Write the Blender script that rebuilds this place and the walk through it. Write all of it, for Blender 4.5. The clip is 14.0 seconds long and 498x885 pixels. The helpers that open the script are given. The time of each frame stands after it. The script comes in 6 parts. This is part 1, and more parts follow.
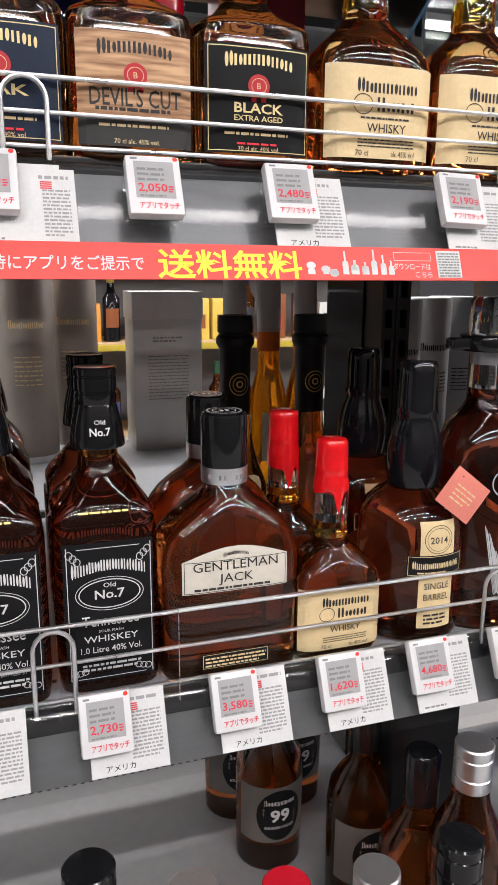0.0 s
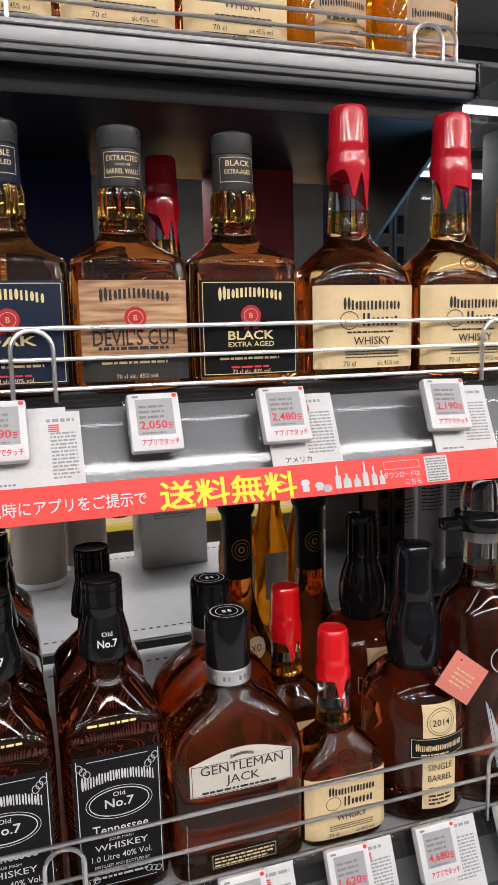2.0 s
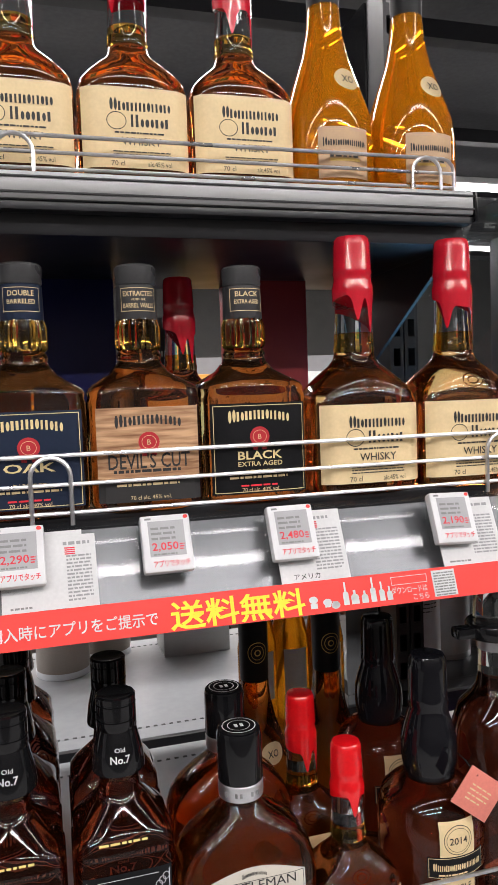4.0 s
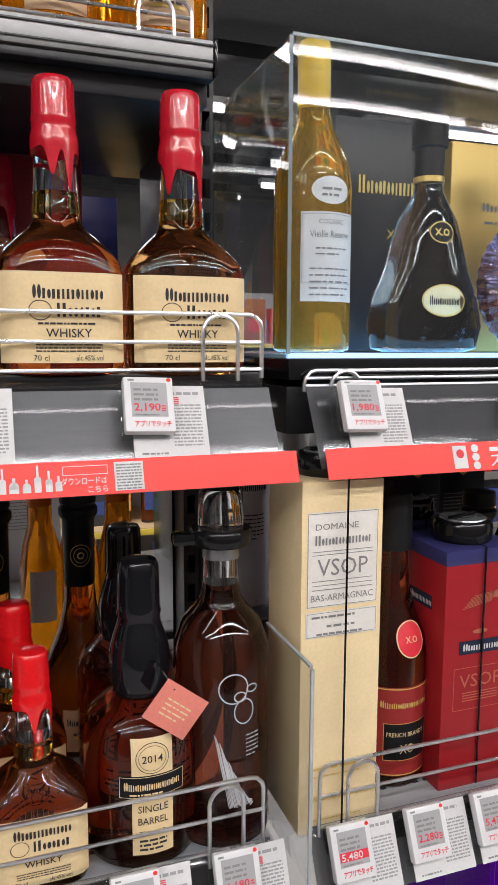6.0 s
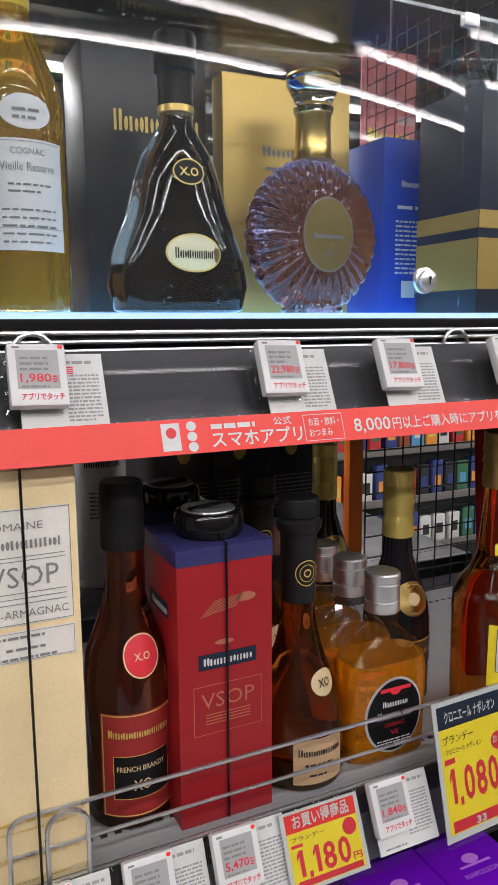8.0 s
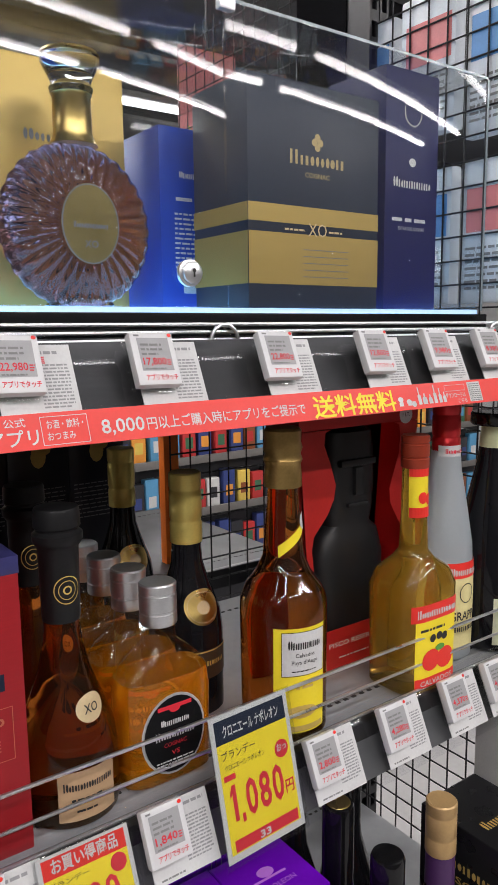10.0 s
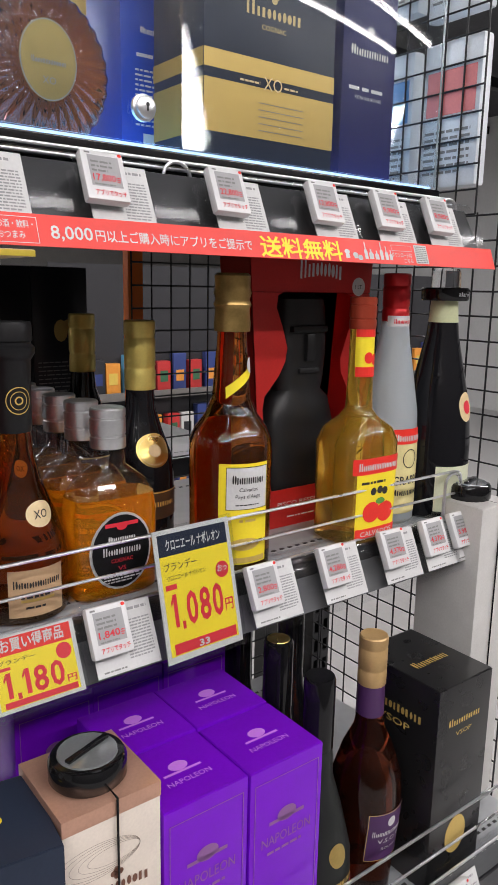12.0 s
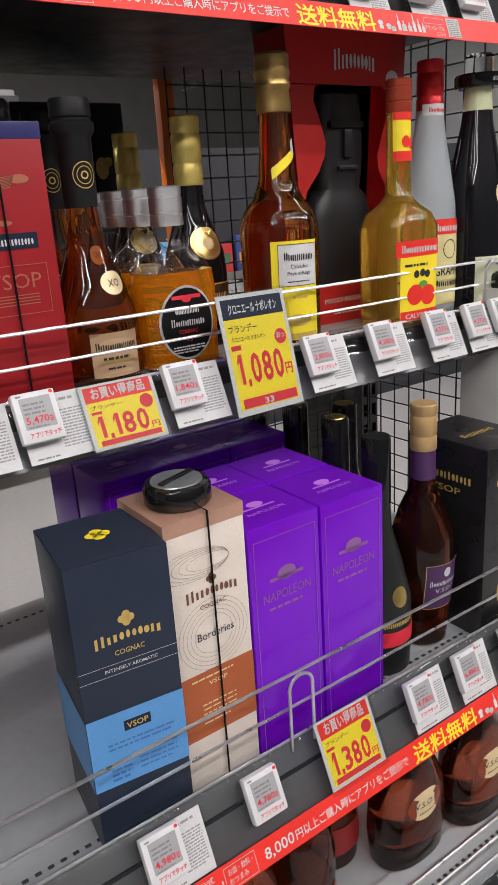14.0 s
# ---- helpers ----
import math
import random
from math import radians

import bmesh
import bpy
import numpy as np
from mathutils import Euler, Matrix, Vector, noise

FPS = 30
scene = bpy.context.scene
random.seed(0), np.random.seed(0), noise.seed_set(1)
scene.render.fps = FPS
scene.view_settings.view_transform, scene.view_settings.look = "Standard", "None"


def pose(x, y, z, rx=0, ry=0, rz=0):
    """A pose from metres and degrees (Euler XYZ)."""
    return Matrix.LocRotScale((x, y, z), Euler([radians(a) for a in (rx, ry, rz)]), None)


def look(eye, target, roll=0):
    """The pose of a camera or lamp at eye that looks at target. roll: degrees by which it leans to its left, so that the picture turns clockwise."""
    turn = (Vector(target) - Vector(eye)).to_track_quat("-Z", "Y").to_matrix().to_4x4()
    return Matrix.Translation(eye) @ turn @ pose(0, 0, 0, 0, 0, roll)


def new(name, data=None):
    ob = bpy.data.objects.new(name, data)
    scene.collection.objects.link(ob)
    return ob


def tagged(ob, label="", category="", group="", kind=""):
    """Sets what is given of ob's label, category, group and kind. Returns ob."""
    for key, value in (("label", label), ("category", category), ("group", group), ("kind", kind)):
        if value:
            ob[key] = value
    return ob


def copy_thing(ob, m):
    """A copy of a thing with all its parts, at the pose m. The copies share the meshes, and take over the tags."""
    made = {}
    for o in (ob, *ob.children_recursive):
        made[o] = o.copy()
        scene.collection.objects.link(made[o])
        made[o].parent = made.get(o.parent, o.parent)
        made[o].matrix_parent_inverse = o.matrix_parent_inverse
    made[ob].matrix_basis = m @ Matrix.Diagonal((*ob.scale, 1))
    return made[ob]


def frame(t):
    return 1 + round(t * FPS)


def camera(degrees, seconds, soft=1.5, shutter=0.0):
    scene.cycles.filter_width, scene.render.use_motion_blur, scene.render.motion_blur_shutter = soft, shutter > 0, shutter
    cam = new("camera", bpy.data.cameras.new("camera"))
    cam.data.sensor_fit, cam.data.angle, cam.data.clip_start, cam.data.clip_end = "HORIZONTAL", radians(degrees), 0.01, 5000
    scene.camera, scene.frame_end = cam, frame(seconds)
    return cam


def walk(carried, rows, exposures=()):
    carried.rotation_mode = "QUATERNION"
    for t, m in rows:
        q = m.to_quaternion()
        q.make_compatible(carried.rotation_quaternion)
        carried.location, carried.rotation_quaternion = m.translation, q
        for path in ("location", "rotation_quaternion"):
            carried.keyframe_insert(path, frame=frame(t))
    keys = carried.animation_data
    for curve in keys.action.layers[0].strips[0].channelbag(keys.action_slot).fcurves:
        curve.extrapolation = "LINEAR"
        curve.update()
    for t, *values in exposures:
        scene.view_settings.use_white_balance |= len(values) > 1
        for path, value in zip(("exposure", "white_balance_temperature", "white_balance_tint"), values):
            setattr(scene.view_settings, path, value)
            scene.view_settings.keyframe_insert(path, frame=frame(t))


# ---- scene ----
cam = camera(37.3, 14.0)
PATH = [
    (0, (-0.1094, 0.0073, 1.3865), (0.5075, 1.8567, 0.9405), 0.36),
    (0.5, (-0.0921, -0.0005, 1.4207), (0.5049, 1.8639, 1.0114), -0.16),
    (1, (-0.0917, 0.0060, 1.4405), (0.4950, 1.8786, 1.0542), -0.73),
    (1.5, (-0.0911, 0.0143, 1.4751), (0.5075, 1.8891, 1.1194), -1.14),
    (2, (-0.1045, 0.0040, 1.5187), (0.5092, 1.8821, 1.2088), -1.37),
    (2.5, (-0.1071, -0.0095, 1.5312), (0.5257, 1.8692, 1.2663), -1.43),
    (2.7, (-0.1070, -0.0137, 1.5373), (0.5240, 1.8687, 1.2958), -1.42),
    (4.8, (-0.0449, -0.0187, 1.5684), (0.4692, 1.9109, 1.4583), -2.36),
    (5, (-0.0221, -0.0125, 1.5502), (0.5169, 1.9090, 1.4186), -2.22),
    (5.5, (0.0573, -0.0115, 1.5285), (0.6514, 1.8868, 1.3197), -1.12),
    (6, (0.1408, -0.0161, 1.4958), (0.8024, 1.8527, 1.2322), 0.20),
    (6.5, (0.2101, -0.0293, 1.4732), (0.8835, 1.8294, 1.1698), 1.37),
    (7, (0.2560, -0.0048, 1.4558), (0.9405, 1.8466, 1.1339), 1.44),
    (7.5, (0.3337, 0.0197, 1.4664), (1.0865, 1.8453, 1.1498), 0.52),
    (8, (0.3626, 0.0293, 1.4768), (1.2097, 1.8138, 1.1638), -0.37),
    (8.5, (0.4080, 0.0175, 1.4843), (1.3671, 1.7471, 1.1865), -0.78),
    (9, (0.4415, 0.0266, 1.4949), (1.4927, 1.7047, 1.2144), -0.86),
    (9.2, (0.4499, 0.0268, 1.4918), (1.5359, 1.6830, 1.2127), -0.82),
    (11.3, (0.4690, 0.0100, 1.3944), (1.6671, 1.5684, 1.0262), 0.25),
    (11.5, (0.4639, 0.0063, 1.3803), (1.6644, 1.5590, 0.9956), 0.61),
    (12, (0.4575, -0.0442, 1.3517), (1.6517, 1.5076, 0.9442), 1.06),
    (12.5, (0.4351, -0.0719, 1.3111), (1.6065, 1.4830, 0.8531), 0.82),
    (13, (0.4109, -0.0844, 1.2752), (1.5562, 1.4699, 0.7531), -0.25),
    (13.5, (0.3887, -0.1010, 1.2444), (1.5064, 1.4526, 0.6636), -1.88),
    (14, (0.3759, -0.1091, 1.2205), (1.4534, 1.4529, 0.5886), -3.75),
]
walk(cam, [(t, look(eye, target, roll)) for t, eye, target, roll in PATH], [(0, -0.24), (1.5, -0.34), (2.5, -0.44), (5, -0.38), (7, -0.64), (9, -0.74), (11.5, -0.58), (14, -0.52)])


# ---------- light and exposure ----------
world = bpy.data.worlds.new("store_world")
scene.world = world
world.use_nodes = True
world.node_tree.nodes["Background"].inputs["Color"].default_value = (0.75, 0.8, 0.9, 1)
world.node_tree.nodes["Background"].inputs["Strength"].default_value = 0.05

# ---------- materials ----------
MATS = {}


def mat(name, col, rough=0.5, metal=0.0, vary=0.08, scale=30.0, bump=0.0, trans=0.0, ior=1.45, coat=0.0, emit=None, alpha=1.0, stretch=(1, 1, 1), spec=0.5):
    """A procedural surface: colour varied at two scales, roughness varied, optional relief."""
    if name in MATS:
        return MATS[name]
    m = bpy.data.materials.new(name)
    m.use_nodes = True
    nt = m.node_tree
    b = nt.nodes["Principled BSDF"]
    b.inputs["Roughness"].default_value = rough
    b.inputs["Metallic"].default_value = metal
    b.inputs["IOR"].default_value = ior
    b.inputs["Transmission Weight"].default_value = trans
    b.inputs["Coat Weight"].default_value = coat
    b.inputs["Alpha"].default_value = alpha
    b.inputs["Specular IOR Level"].default_value = spec
    b.inputs["Base Color"].default_value = (*col, 1)
    if emit:
        b.inputs["Emission Color"].default_value = (*emit[0], 1)
        b.inputs["Emission Strength"].default_value = emit[1]
    if vary > 0:
        tc = nt.nodes.new("ShaderNodeTexCoord")
        mp = nt.nodes.new("ShaderNodeMapping")
        mp.inputs["Scale"].default_value = stretch
        nt.links.new(tc.outputs["Object"], mp.inputs["Vector"])
        fine = nt.nodes.new("ShaderNodeTexNoise")
        fine.inputs["Scale"].default_value = scale * 12
        fine.inputs["Detail"].default_value = 3
        wide = nt.nodes.new("ShaderNodeTexNoise")
        wide.inputs["Scale"].default_value = scale
        for n in (fine, wide):
            nt.links.new(mp.outputs["Vector"], n.inputs["Vector"])
        add = nt.nodes.new("ShaderNodeMath")
        add.operation = "ADD"
        nt.links.new(fine.outputs["Fac"], add.inputs[0])
        nt.links.new(wide.outputs["Fac"], add.inputs[1])
        ramp = nt.nodes.new("ShaderNodeMapRange")
        ramp.inputs["From Min"].default_value, ramp.inputs["From Max"].default_value = 0.6, 1.4
        ramp.inputs["To Min"].default_value, ramp.inputs["To Max"].default_value = 1 - vary, 1 + vary
        nt.links.new(add.outputs[0], ramp.inputs["Value"])
        mul = nt.nodes.new("ShaderNodeVectorMath")
        mul.operation = "SCALE"
        mul.inputs[0].default_value = col
        nt.links.new(ramp.outputs[0], mul.inputs["Scale"])
        nt.links.new(mul.outputs[0], b.inputs["Base Color"])
        rr = nt.nodes.new("ShaderNodeMapRange")
        rr.inputs["From Min"].default_value, rr.inputs["From Max"].default_value = 0.3, 0.7
        rr.inputs["To Min"].default_value, rr.inputs["To Max"].default_value = max(0.0, rough * (1 - vary)), min(1.0, rough * (1 + vary) + 0.01)
        nt.links.new(wide.outputs["Fac"], rr.inputs["Value"])
        nt.links.new(rr.outputs[0], b.inputs["Roughness"])
        if bump:
            bp = nt.nodes.new("ShaderNodeBump")
            bp.inputs["Strength"].default_value = bump
            bp.inputs["Distance"].default_value = 0.0006
            nt.links.new(fine.outputs["Fac"], bp.inputs["Height"])
            nt.links.new(bp.outputs["Normal"], b.inputs["Normal"])
    MATS[name] = m
    return m


def wood_print():
    """Printed plank pattern of a label."""
    m = mat("plank_print", (0.45, 0.25, 0.13), 0.5, vary=0)
    nt = m.node_tree
    if len(nt.nodes) > 2:
        return m
    tc, wv, nz, rp = (nt.nodes.new(k) for k in ("ShaderNodeTexCoord", "ShaderNodeMapping", "ShaderNodeTexNoise", "ShaderNodeValToRGB"))
    wv.inputs["Scale"].default_value = (14, 14, 160)
    nt.links.new(tc.outputs["Object"], wv.inputs["Vector"])
    nt.links.new(wv.outputs[0], nz.inputs["Vector"])
    nz.inputs["Scale"].default_value, nz.inputs["Detail"].default_value = 1.6, 4
    rp.color_ramp.elements[0].color, rp.color_ramp.elements[1].color = (0.24, 0.11, 0.05, 1), (0.62, 0.38, 0.21, 1)
    rp.color_ramp.elements[0].position, rp.color_ramp.elements[1].position = 0.35, 0.65
    nt.links.new(nz.outputs["Fac"], rp.inputs[0])
    nt.links.new(rp.outputs[0], nt.nodes["Principled BSDF"].inputs["Base Color"])
    return m


def glass(name, col, rough=0.0, ior=1.46, trans=1.0):
    return mat(name, col, rough, trans=trans, ior=ior, vary=0)


def film(name, tint, ior=1.45, rough=0.02):
    """A thin clear sheet: see-through, with a Fresnel gloss."""
    m = bpy.data.materials.new(name)
    m.use_nodes = True
    nt = m.node_tree
    nt.nodes.remove(nt.nodes["Principled BSDF"])
    tr, gl, lw, pw, sc, mx = (nt.nodes.new(k) for k in ("ShaderNodeBsdfTransparent", "ShaderNodeBsdfGlossy", "ShaderNodeLayerWeight", "ShaderNodeMath", "ShaderNodeMath", "ShaderNodeMixShader"))
    tr.inputs["Color"].default_value = (*tint, 1)
    gl.inputs["Roughness"].default_value = rough
    pw.operation, pw.inputs[1].default_value = "POWER", 4.0
    sc.operation, sc.inputs[1].default_value, sc.inputs[2].default_value = "MULTIPLY_ADD", 0.7, ((ior - 1) / (ior + 1)) ** 2
    nt.links.new(lw.outputs["Facing"], pw.inputs[0])
    nt.links.new(pw.outputs[0], sc.inputs[0])
    nt.links.new(sc.outputs[0], mx.inputs[0])
    nt.links.new(tr.outputs[0], mx.inputs[1])
    nt.links.new(gl.outputs[0], mx.inputs[2])
    nt.links.new(mx.outputs[0], nt.nodes["Material Output"].inputs["Surface"])
    MATS[name] = m
    return m


BOURBON = glass("bourbon", (0.74, 0.21, 0.05), trans=0.985)
BOURBON_DARK = glass("dark_bourbon", (0.52, 0.10, 0.035), trans=0.985)
GOLDEN = glass("golden_spirit", (0.9, 0.5, 0.08))
COGNAC = glass("cognac", (0.76, 0.22, 0.03), trans=0.985)
ORANGE = glass("orange_brandy", (0.95, 0.34, 0.01), trans=0.72)
DARKGLASS = glass("smoky_glass", (0.24, 0.15, 0.11))
PALEGOLD = glass("pale_gold_spirit", (0.92, 0.55, 0.07), trans=0.86)
CLEAR = glass("clear_glass", (0.96, 0.97, 0.97), ior=1.45)
THIN = film("thin_clear", (0.95, 0.96, 0.96), 1.5)
BLACKGLASS = mat("black_glass", (0.008, 0.008, 0.010), 0.05, vary=0.1, spec=0.4)
PURPLEGLASS = glass("plum_glass", (0.44, 0.19, 0.22), trans=0.98)
FROST = mat("frosted_glass", (0.62, 0.68, 0.72), 0.38, trans=0.55, vary=0.03)
ACRYL = film("clear_acrylic", (0.93, 0.94, 0.95), 1.5, 0.06)
PANE = film("case_pane", (0.97, 0.985, 0.99), 1.5)
WHITE = mat("white_card", (0.62, 0.62, 0.62), 0.45, bump=0.05)
PLASTIC = mat("white_plastic", (0.66, 0.66, 0.67), 0.3, vary=0.03, bump=0.03)
SCREEN = mat("grey_screen", (0.36, 0.36, 0.37), 0.35, vary=0.06, scale=120)
INK = mat("black_ink", (0.025, 0.024, 0.024), 0.5)
CARDINK = mat("card_ink", (0.30, 0.30, 0.31), 0.6)
GREYINK = mat("grey_ink", (0.22, 0.22, 0.22), 0.6)
RED = mat("red_print", (0.80, 0.035, 0.025), 0.38, vary=0.05)
REDINK = mat("red_ink", (0.7, 0.03, 0.05), 0.5)
YELLOW = mat("yellow_print", (0.9, 0.72, 0.03), 0.45, vary=0.04)
CREAM = mat("cream_paper", (0.74, 0.57, 0.32), 0.6, bump=0.12, vary=0.07)
CREAMBOX = mat("cream_board", (0.80, 0.64, 0.37), 0.4, bump=0.06)
WAX = mat("crimson_wax", (0.50, 0.008, 0.022), 0.16, vary=0.1, bump=0.08, coat=0.6)
REDWAX = mat("red_wax", (0.68, 0.006, 0.010), 0.2, vary=0.1, bump=0.08, coat=0.6)
BLACKWAX = mat("black_wax", (0.006, 0.006, 0.008), 0.07, vary=0.15, bump=0.06, spec=0.5)
BLACKPL = mat("black_plastic", (0.007, 0.007, 0.008), 0.08, vary=0.1, spec=0.45)
BLACKMAT = mat("black_matt_cap", (0.013, 0.013, 0.014), 0.42, vary=0.15, spec=0.25)
BLACKLAB = mat("black_paper", (0.008, 0.008, 0.009), 0.4, vary=0.15, spec=0.2)
NAVY = mat("navy_board", (0.022, 0.030, 0.052), 0.35, vary=0.08, spec=0.3)
NAVYLAB = mat("navy_paper", (0.014, 0.022, 0.045), 0.42, spec=0.25)
SILVER = mat("silver_metal", (0.80, 0.81, 0.83), 0.36, metal=1.0, vary=0.06)
GOLD = mat("gold_foil", (0.72, 0.52, 0.18), 0.28, metal=1.0, vary=0.08)
GOLDBOARD = mat("gold_board", (0.55, 0.38, 0.12), 0.38, metal=0.6, vary=0.06, stretch=(30, 1, 1))
YELCAP = mat("yellow_gold_cap", (0.74, 0.60, 0.17), 0.34, metal=0.45, vary=0.08)
BRASSFOIL = mat("brass_foil", (0.42, 0.28, 0.10), 0.35, metal=0.9, vary=0.15, bump=0.2)
GOLDINK = mat("gold_ink", (0.68, 0.48, 0.14), 0.4, metal=0.3)
CHROME = mat("chrome_wire", (0.82, 0.82, 0.84), 0.3, metal=1.0, vary=0.1)
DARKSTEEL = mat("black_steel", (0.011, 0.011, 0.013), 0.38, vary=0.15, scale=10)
SHELFGREY = mat("grey_shelf_paint", (0.30, 0.31, 0.32), 0.38, vary=0.08, scale=6, bump=0.05)
EDGEGREY = mat("shelf_edge_aluminium", (0.26, 0.26, 0.26), 0.4, metal=0.7, vary=0.06, stretch=(1, 10, 10))
PURPLE = mat("purple_foil_board", (0.21, 0.005, 0.66), 0.2, metal=0.25, vary=0.06, coat=0.08)
PURPLEINK = mat("purple_ink", (0.3, 0.13, 0.36), 0.4, metal=0.3)
PURPLEPAPER = mat("violet_paper", (0.07, 0.025, 0.10), 0.45)
REDBOX = mat("red_ribbed_board", (0.31, 0.011, 0.016), 0.38, vary=0.08, stretch=(1, 1, 20), bump=0.1)
DARKRED = mat("dark_red_paper", (0.28, 0.02, 0.02), 0.45)
TANLAB = mat("tan_paper", (0.50, 0.33, 0.19), 0.5, vary=0.07)
SALMON = mat("salmon_card", (0.72, 0.22, 0.17), 0.55)
BLUEBOX = mat("blue_board", (0.01, 0.06, 0.42), 0.35)
SKYBLUE = mat("sky_blue_board", (0.10, 0.30, 0.62), 0.4)
DEEPBLUE = mat("deep_blue_board", (0.012, 0.014, 0.09), 0.35, spec=0.3)
COPPER = mat("copper_board", (0.62, 0.36, 0.26), 0.3, metal=0.5)
ORANGEBOARD = mat("burnt_orange_board", (0.40, 0.10, 0.03), 0.42)
PALEBOARD = mat("pale_beige_board", (0.72, 0.64, 0.56), 0.5)
REDBOARD = mat("bright_red_board", (0.50, 0.022, 0.02), 0.4, vary=0.08)
ORANGEP = mat("orange_paper", (0.85, 0.22, 0.02), 0.5)
CEIL = mat("dark_ceiling", (0.085, 0.088, 0.095), 0.8, vary=0.2, scale=3)
FLOORM = mat("store_floor", (0.36, 0.355, 0.35), 0.3, vary=0.08, scale=4)
WALLM = mat("store_wall", (0.62, 0.62, 0.62), 0.6, vary=0.06, scale=3)
GOODSWALL = mat("dark_goods_wall", (0.10, 0.095, 0.09), 0.6, vary=0.3, scale=6)
TUBE = mat("lamp_tube", (1, 1, 1), 0.5, vary=0, emit=((1.0, 0.96, 0.955), 14.0))
BLUELED = mat("blue_white_led", (0.8, 0.9, 1), 0.5, vary=0, emit=((0.12, 0.45, 1.0), 1.2))
GREEN = mat("green_print", (0.10, 0.30, 0.05), 0.5)
PINKSIGN = mat("pink_sign", (0.72, 0.22, 0.22), 0.4)


# ---------- builders ----------
def link_bm(name, bm, material, parent=None, label="", smooth=0.7, loc=None):
    me = bpy.data.meshes.new(name)
    bmesh.ops.recalc_face_normals(bm, faces=bm.faces)
    bm.to_mesh(me)
    bm.free()
    if smooth:
        me.shade_smooth()
        me.set_sharp_from_angle(angle=smooth)
    me.materials.append(material)
    ob = new(name, me)
    if parent:
        ob.parent = parent
    if loc:
        ob.location = loc
    if label:
        ob["label"] = label
    return ob


def part(name, bm, material, parent, label=""):
    return link_bm(name, bm, material, parent, label)


def thing(name, x, y, z, rz=0, label="", category="", group="", kind=""):
    e = new(name)
    e.empty_display_size = 0.02
    e.matrix_basis = pose(x, y, z, 0, 0, rz)
    return tagged(e, label, category, group, kind)


def box_bm(x0, y0, z0, x1, y1, z1, bev=0.0, bm=None, top=1.0):
    """A bevelled box; top scales its upper face."""
    bm = bm or bmesh.new()
    cx, cy = (x0 + x1) / 2, (y0 + y1) / 2
    vs = [bm.verts.new((cx + (x - cx) * (top if z == z1 else 1), cy + (y - cy) * (top if z == z1 else 1), z)) for z in (z0, z1) for x, y in ((x0, y0), (x1, y0), (x1, y1), (x0, y1))]
    fs = [bm.faces.new([vs[i] for i in f]) for f in ((3, 2, 1, 0), (4, 5, 6, 7), (0, 1, 5, 4), (1, 2, 6, 5), (2, 3, 7, 6), (3, 0, 4, 7))]
    if bev:
        es = list({e for f in fs for e in f.edges})
        bmesh.ops.bevel(bm, geom=es, offset=bev, segments=2, affect="EDGES", profile=0.6)
    return bm


def slab(name, x0, y0, z0, x1, y1, z1, material, parent=None, label="", category="", bev=0.002, kind="", group=""):
    ob = link_bm(name, box_bm(x0, y0, z0, x1, y1, z1, bev), material, parent, label, smooth=0.5)
    return tagged(ob, label, category, group, kind)


def wire_bm(points, r, bm=None, seg=8, closed=False):
    """A round wire along points."""
    bm = bm or bmesh.new()
    pts = [Vector(p) for p in points]
    rings = []
    n = len(pts)
    for i, p in enumerate(pts):
        d = (pts[min(i + 1, n - 1)] - pts[max(i - 1, 0)]).normalized()
        a = d.orthogonal().normalized() if abs(d.y) > 0.99 else d.cross(Vector((0, 1, 0))).normalized()
        b = d.cross(a)
        rings.append([bm.verts.new(p + r * (math.cos(2 * math.pi * k / seg) * a + math.sin(2 * math.pi * k / seg) * b)) for k in range(seg)])
    for r0, r1 in zip(rings, rings[1:]):
        for k in range(seg):
            bm.faces.new((r0[k], r0[(k + 1) % seg], r1[(k + 1) % seg], r1[k]))
    bm.faces.new(rings[0][::-1])
    bm.faces.new(rings[-1])
    return bm


def hoop_points(x0, x1, y, z0, z1, n=10):
    """An upright U: up, over and down."""
    r = (x1 - x0) / 2
    return [(x0, y, z0)] + [(x0 + r - r * math.cos(math.pi * k / n), y, z1 - r + r * math.sin(math.pi * k / n)) for k in range(n + 1)] + [(x1, y, z0)]


def sect(prof, z):
    """Half sizes and squareness of a body at a height."""
    if z <= prof[0][0]:
        return prof[0][1:]
    for a, b in zip(prof, prof[1:]):
        if z <= b[0]:
            f = (z - a[0]) / max(1e-6, b[0] - a[0])
            return tuple(p + (q - p) * f for p, q in zip(a[1:], b[1:]))
    return prof[-1][1:]


def body_bm(prof, seg=40, bottom=None):
    """A closed body from rows (z, half width, half depth, squareness)."""
    bm = bmesh.new()
    rings = []
    for i, (z, rx, ry, p) in enumerate(prof):
        ring = []
        for k in range(seg):
            a = 2 * math.pi * (k + 0.5) / seg
            c, s = math.cos(a), math.sin(a)
            d = (abs(c) ** p + abs(s) ** p) ** (1 / p)
            zz = z
            if bottom and i == 0:
                zz = z - bottom(a)
            ring.append(bm.verts.new((rx * c / d, ry * s / d, zz)))
        rings.append(ring)
    for r0, r1 in zip(rings, rings[1:]):
        for k in range(seg):
            bm.faces.new((r0[k], r0[(k + 1) % seg], r1[(k + 1) % seg], r1[k]))
    bm.faces.new(rings[0][::-1])
    bm.faces.new(rings[-1])
    return bm


def rnd(prof):
    """Rows (z, r) of a round body."""
    return [(z, r, r, 2.0) for z, r in prof]


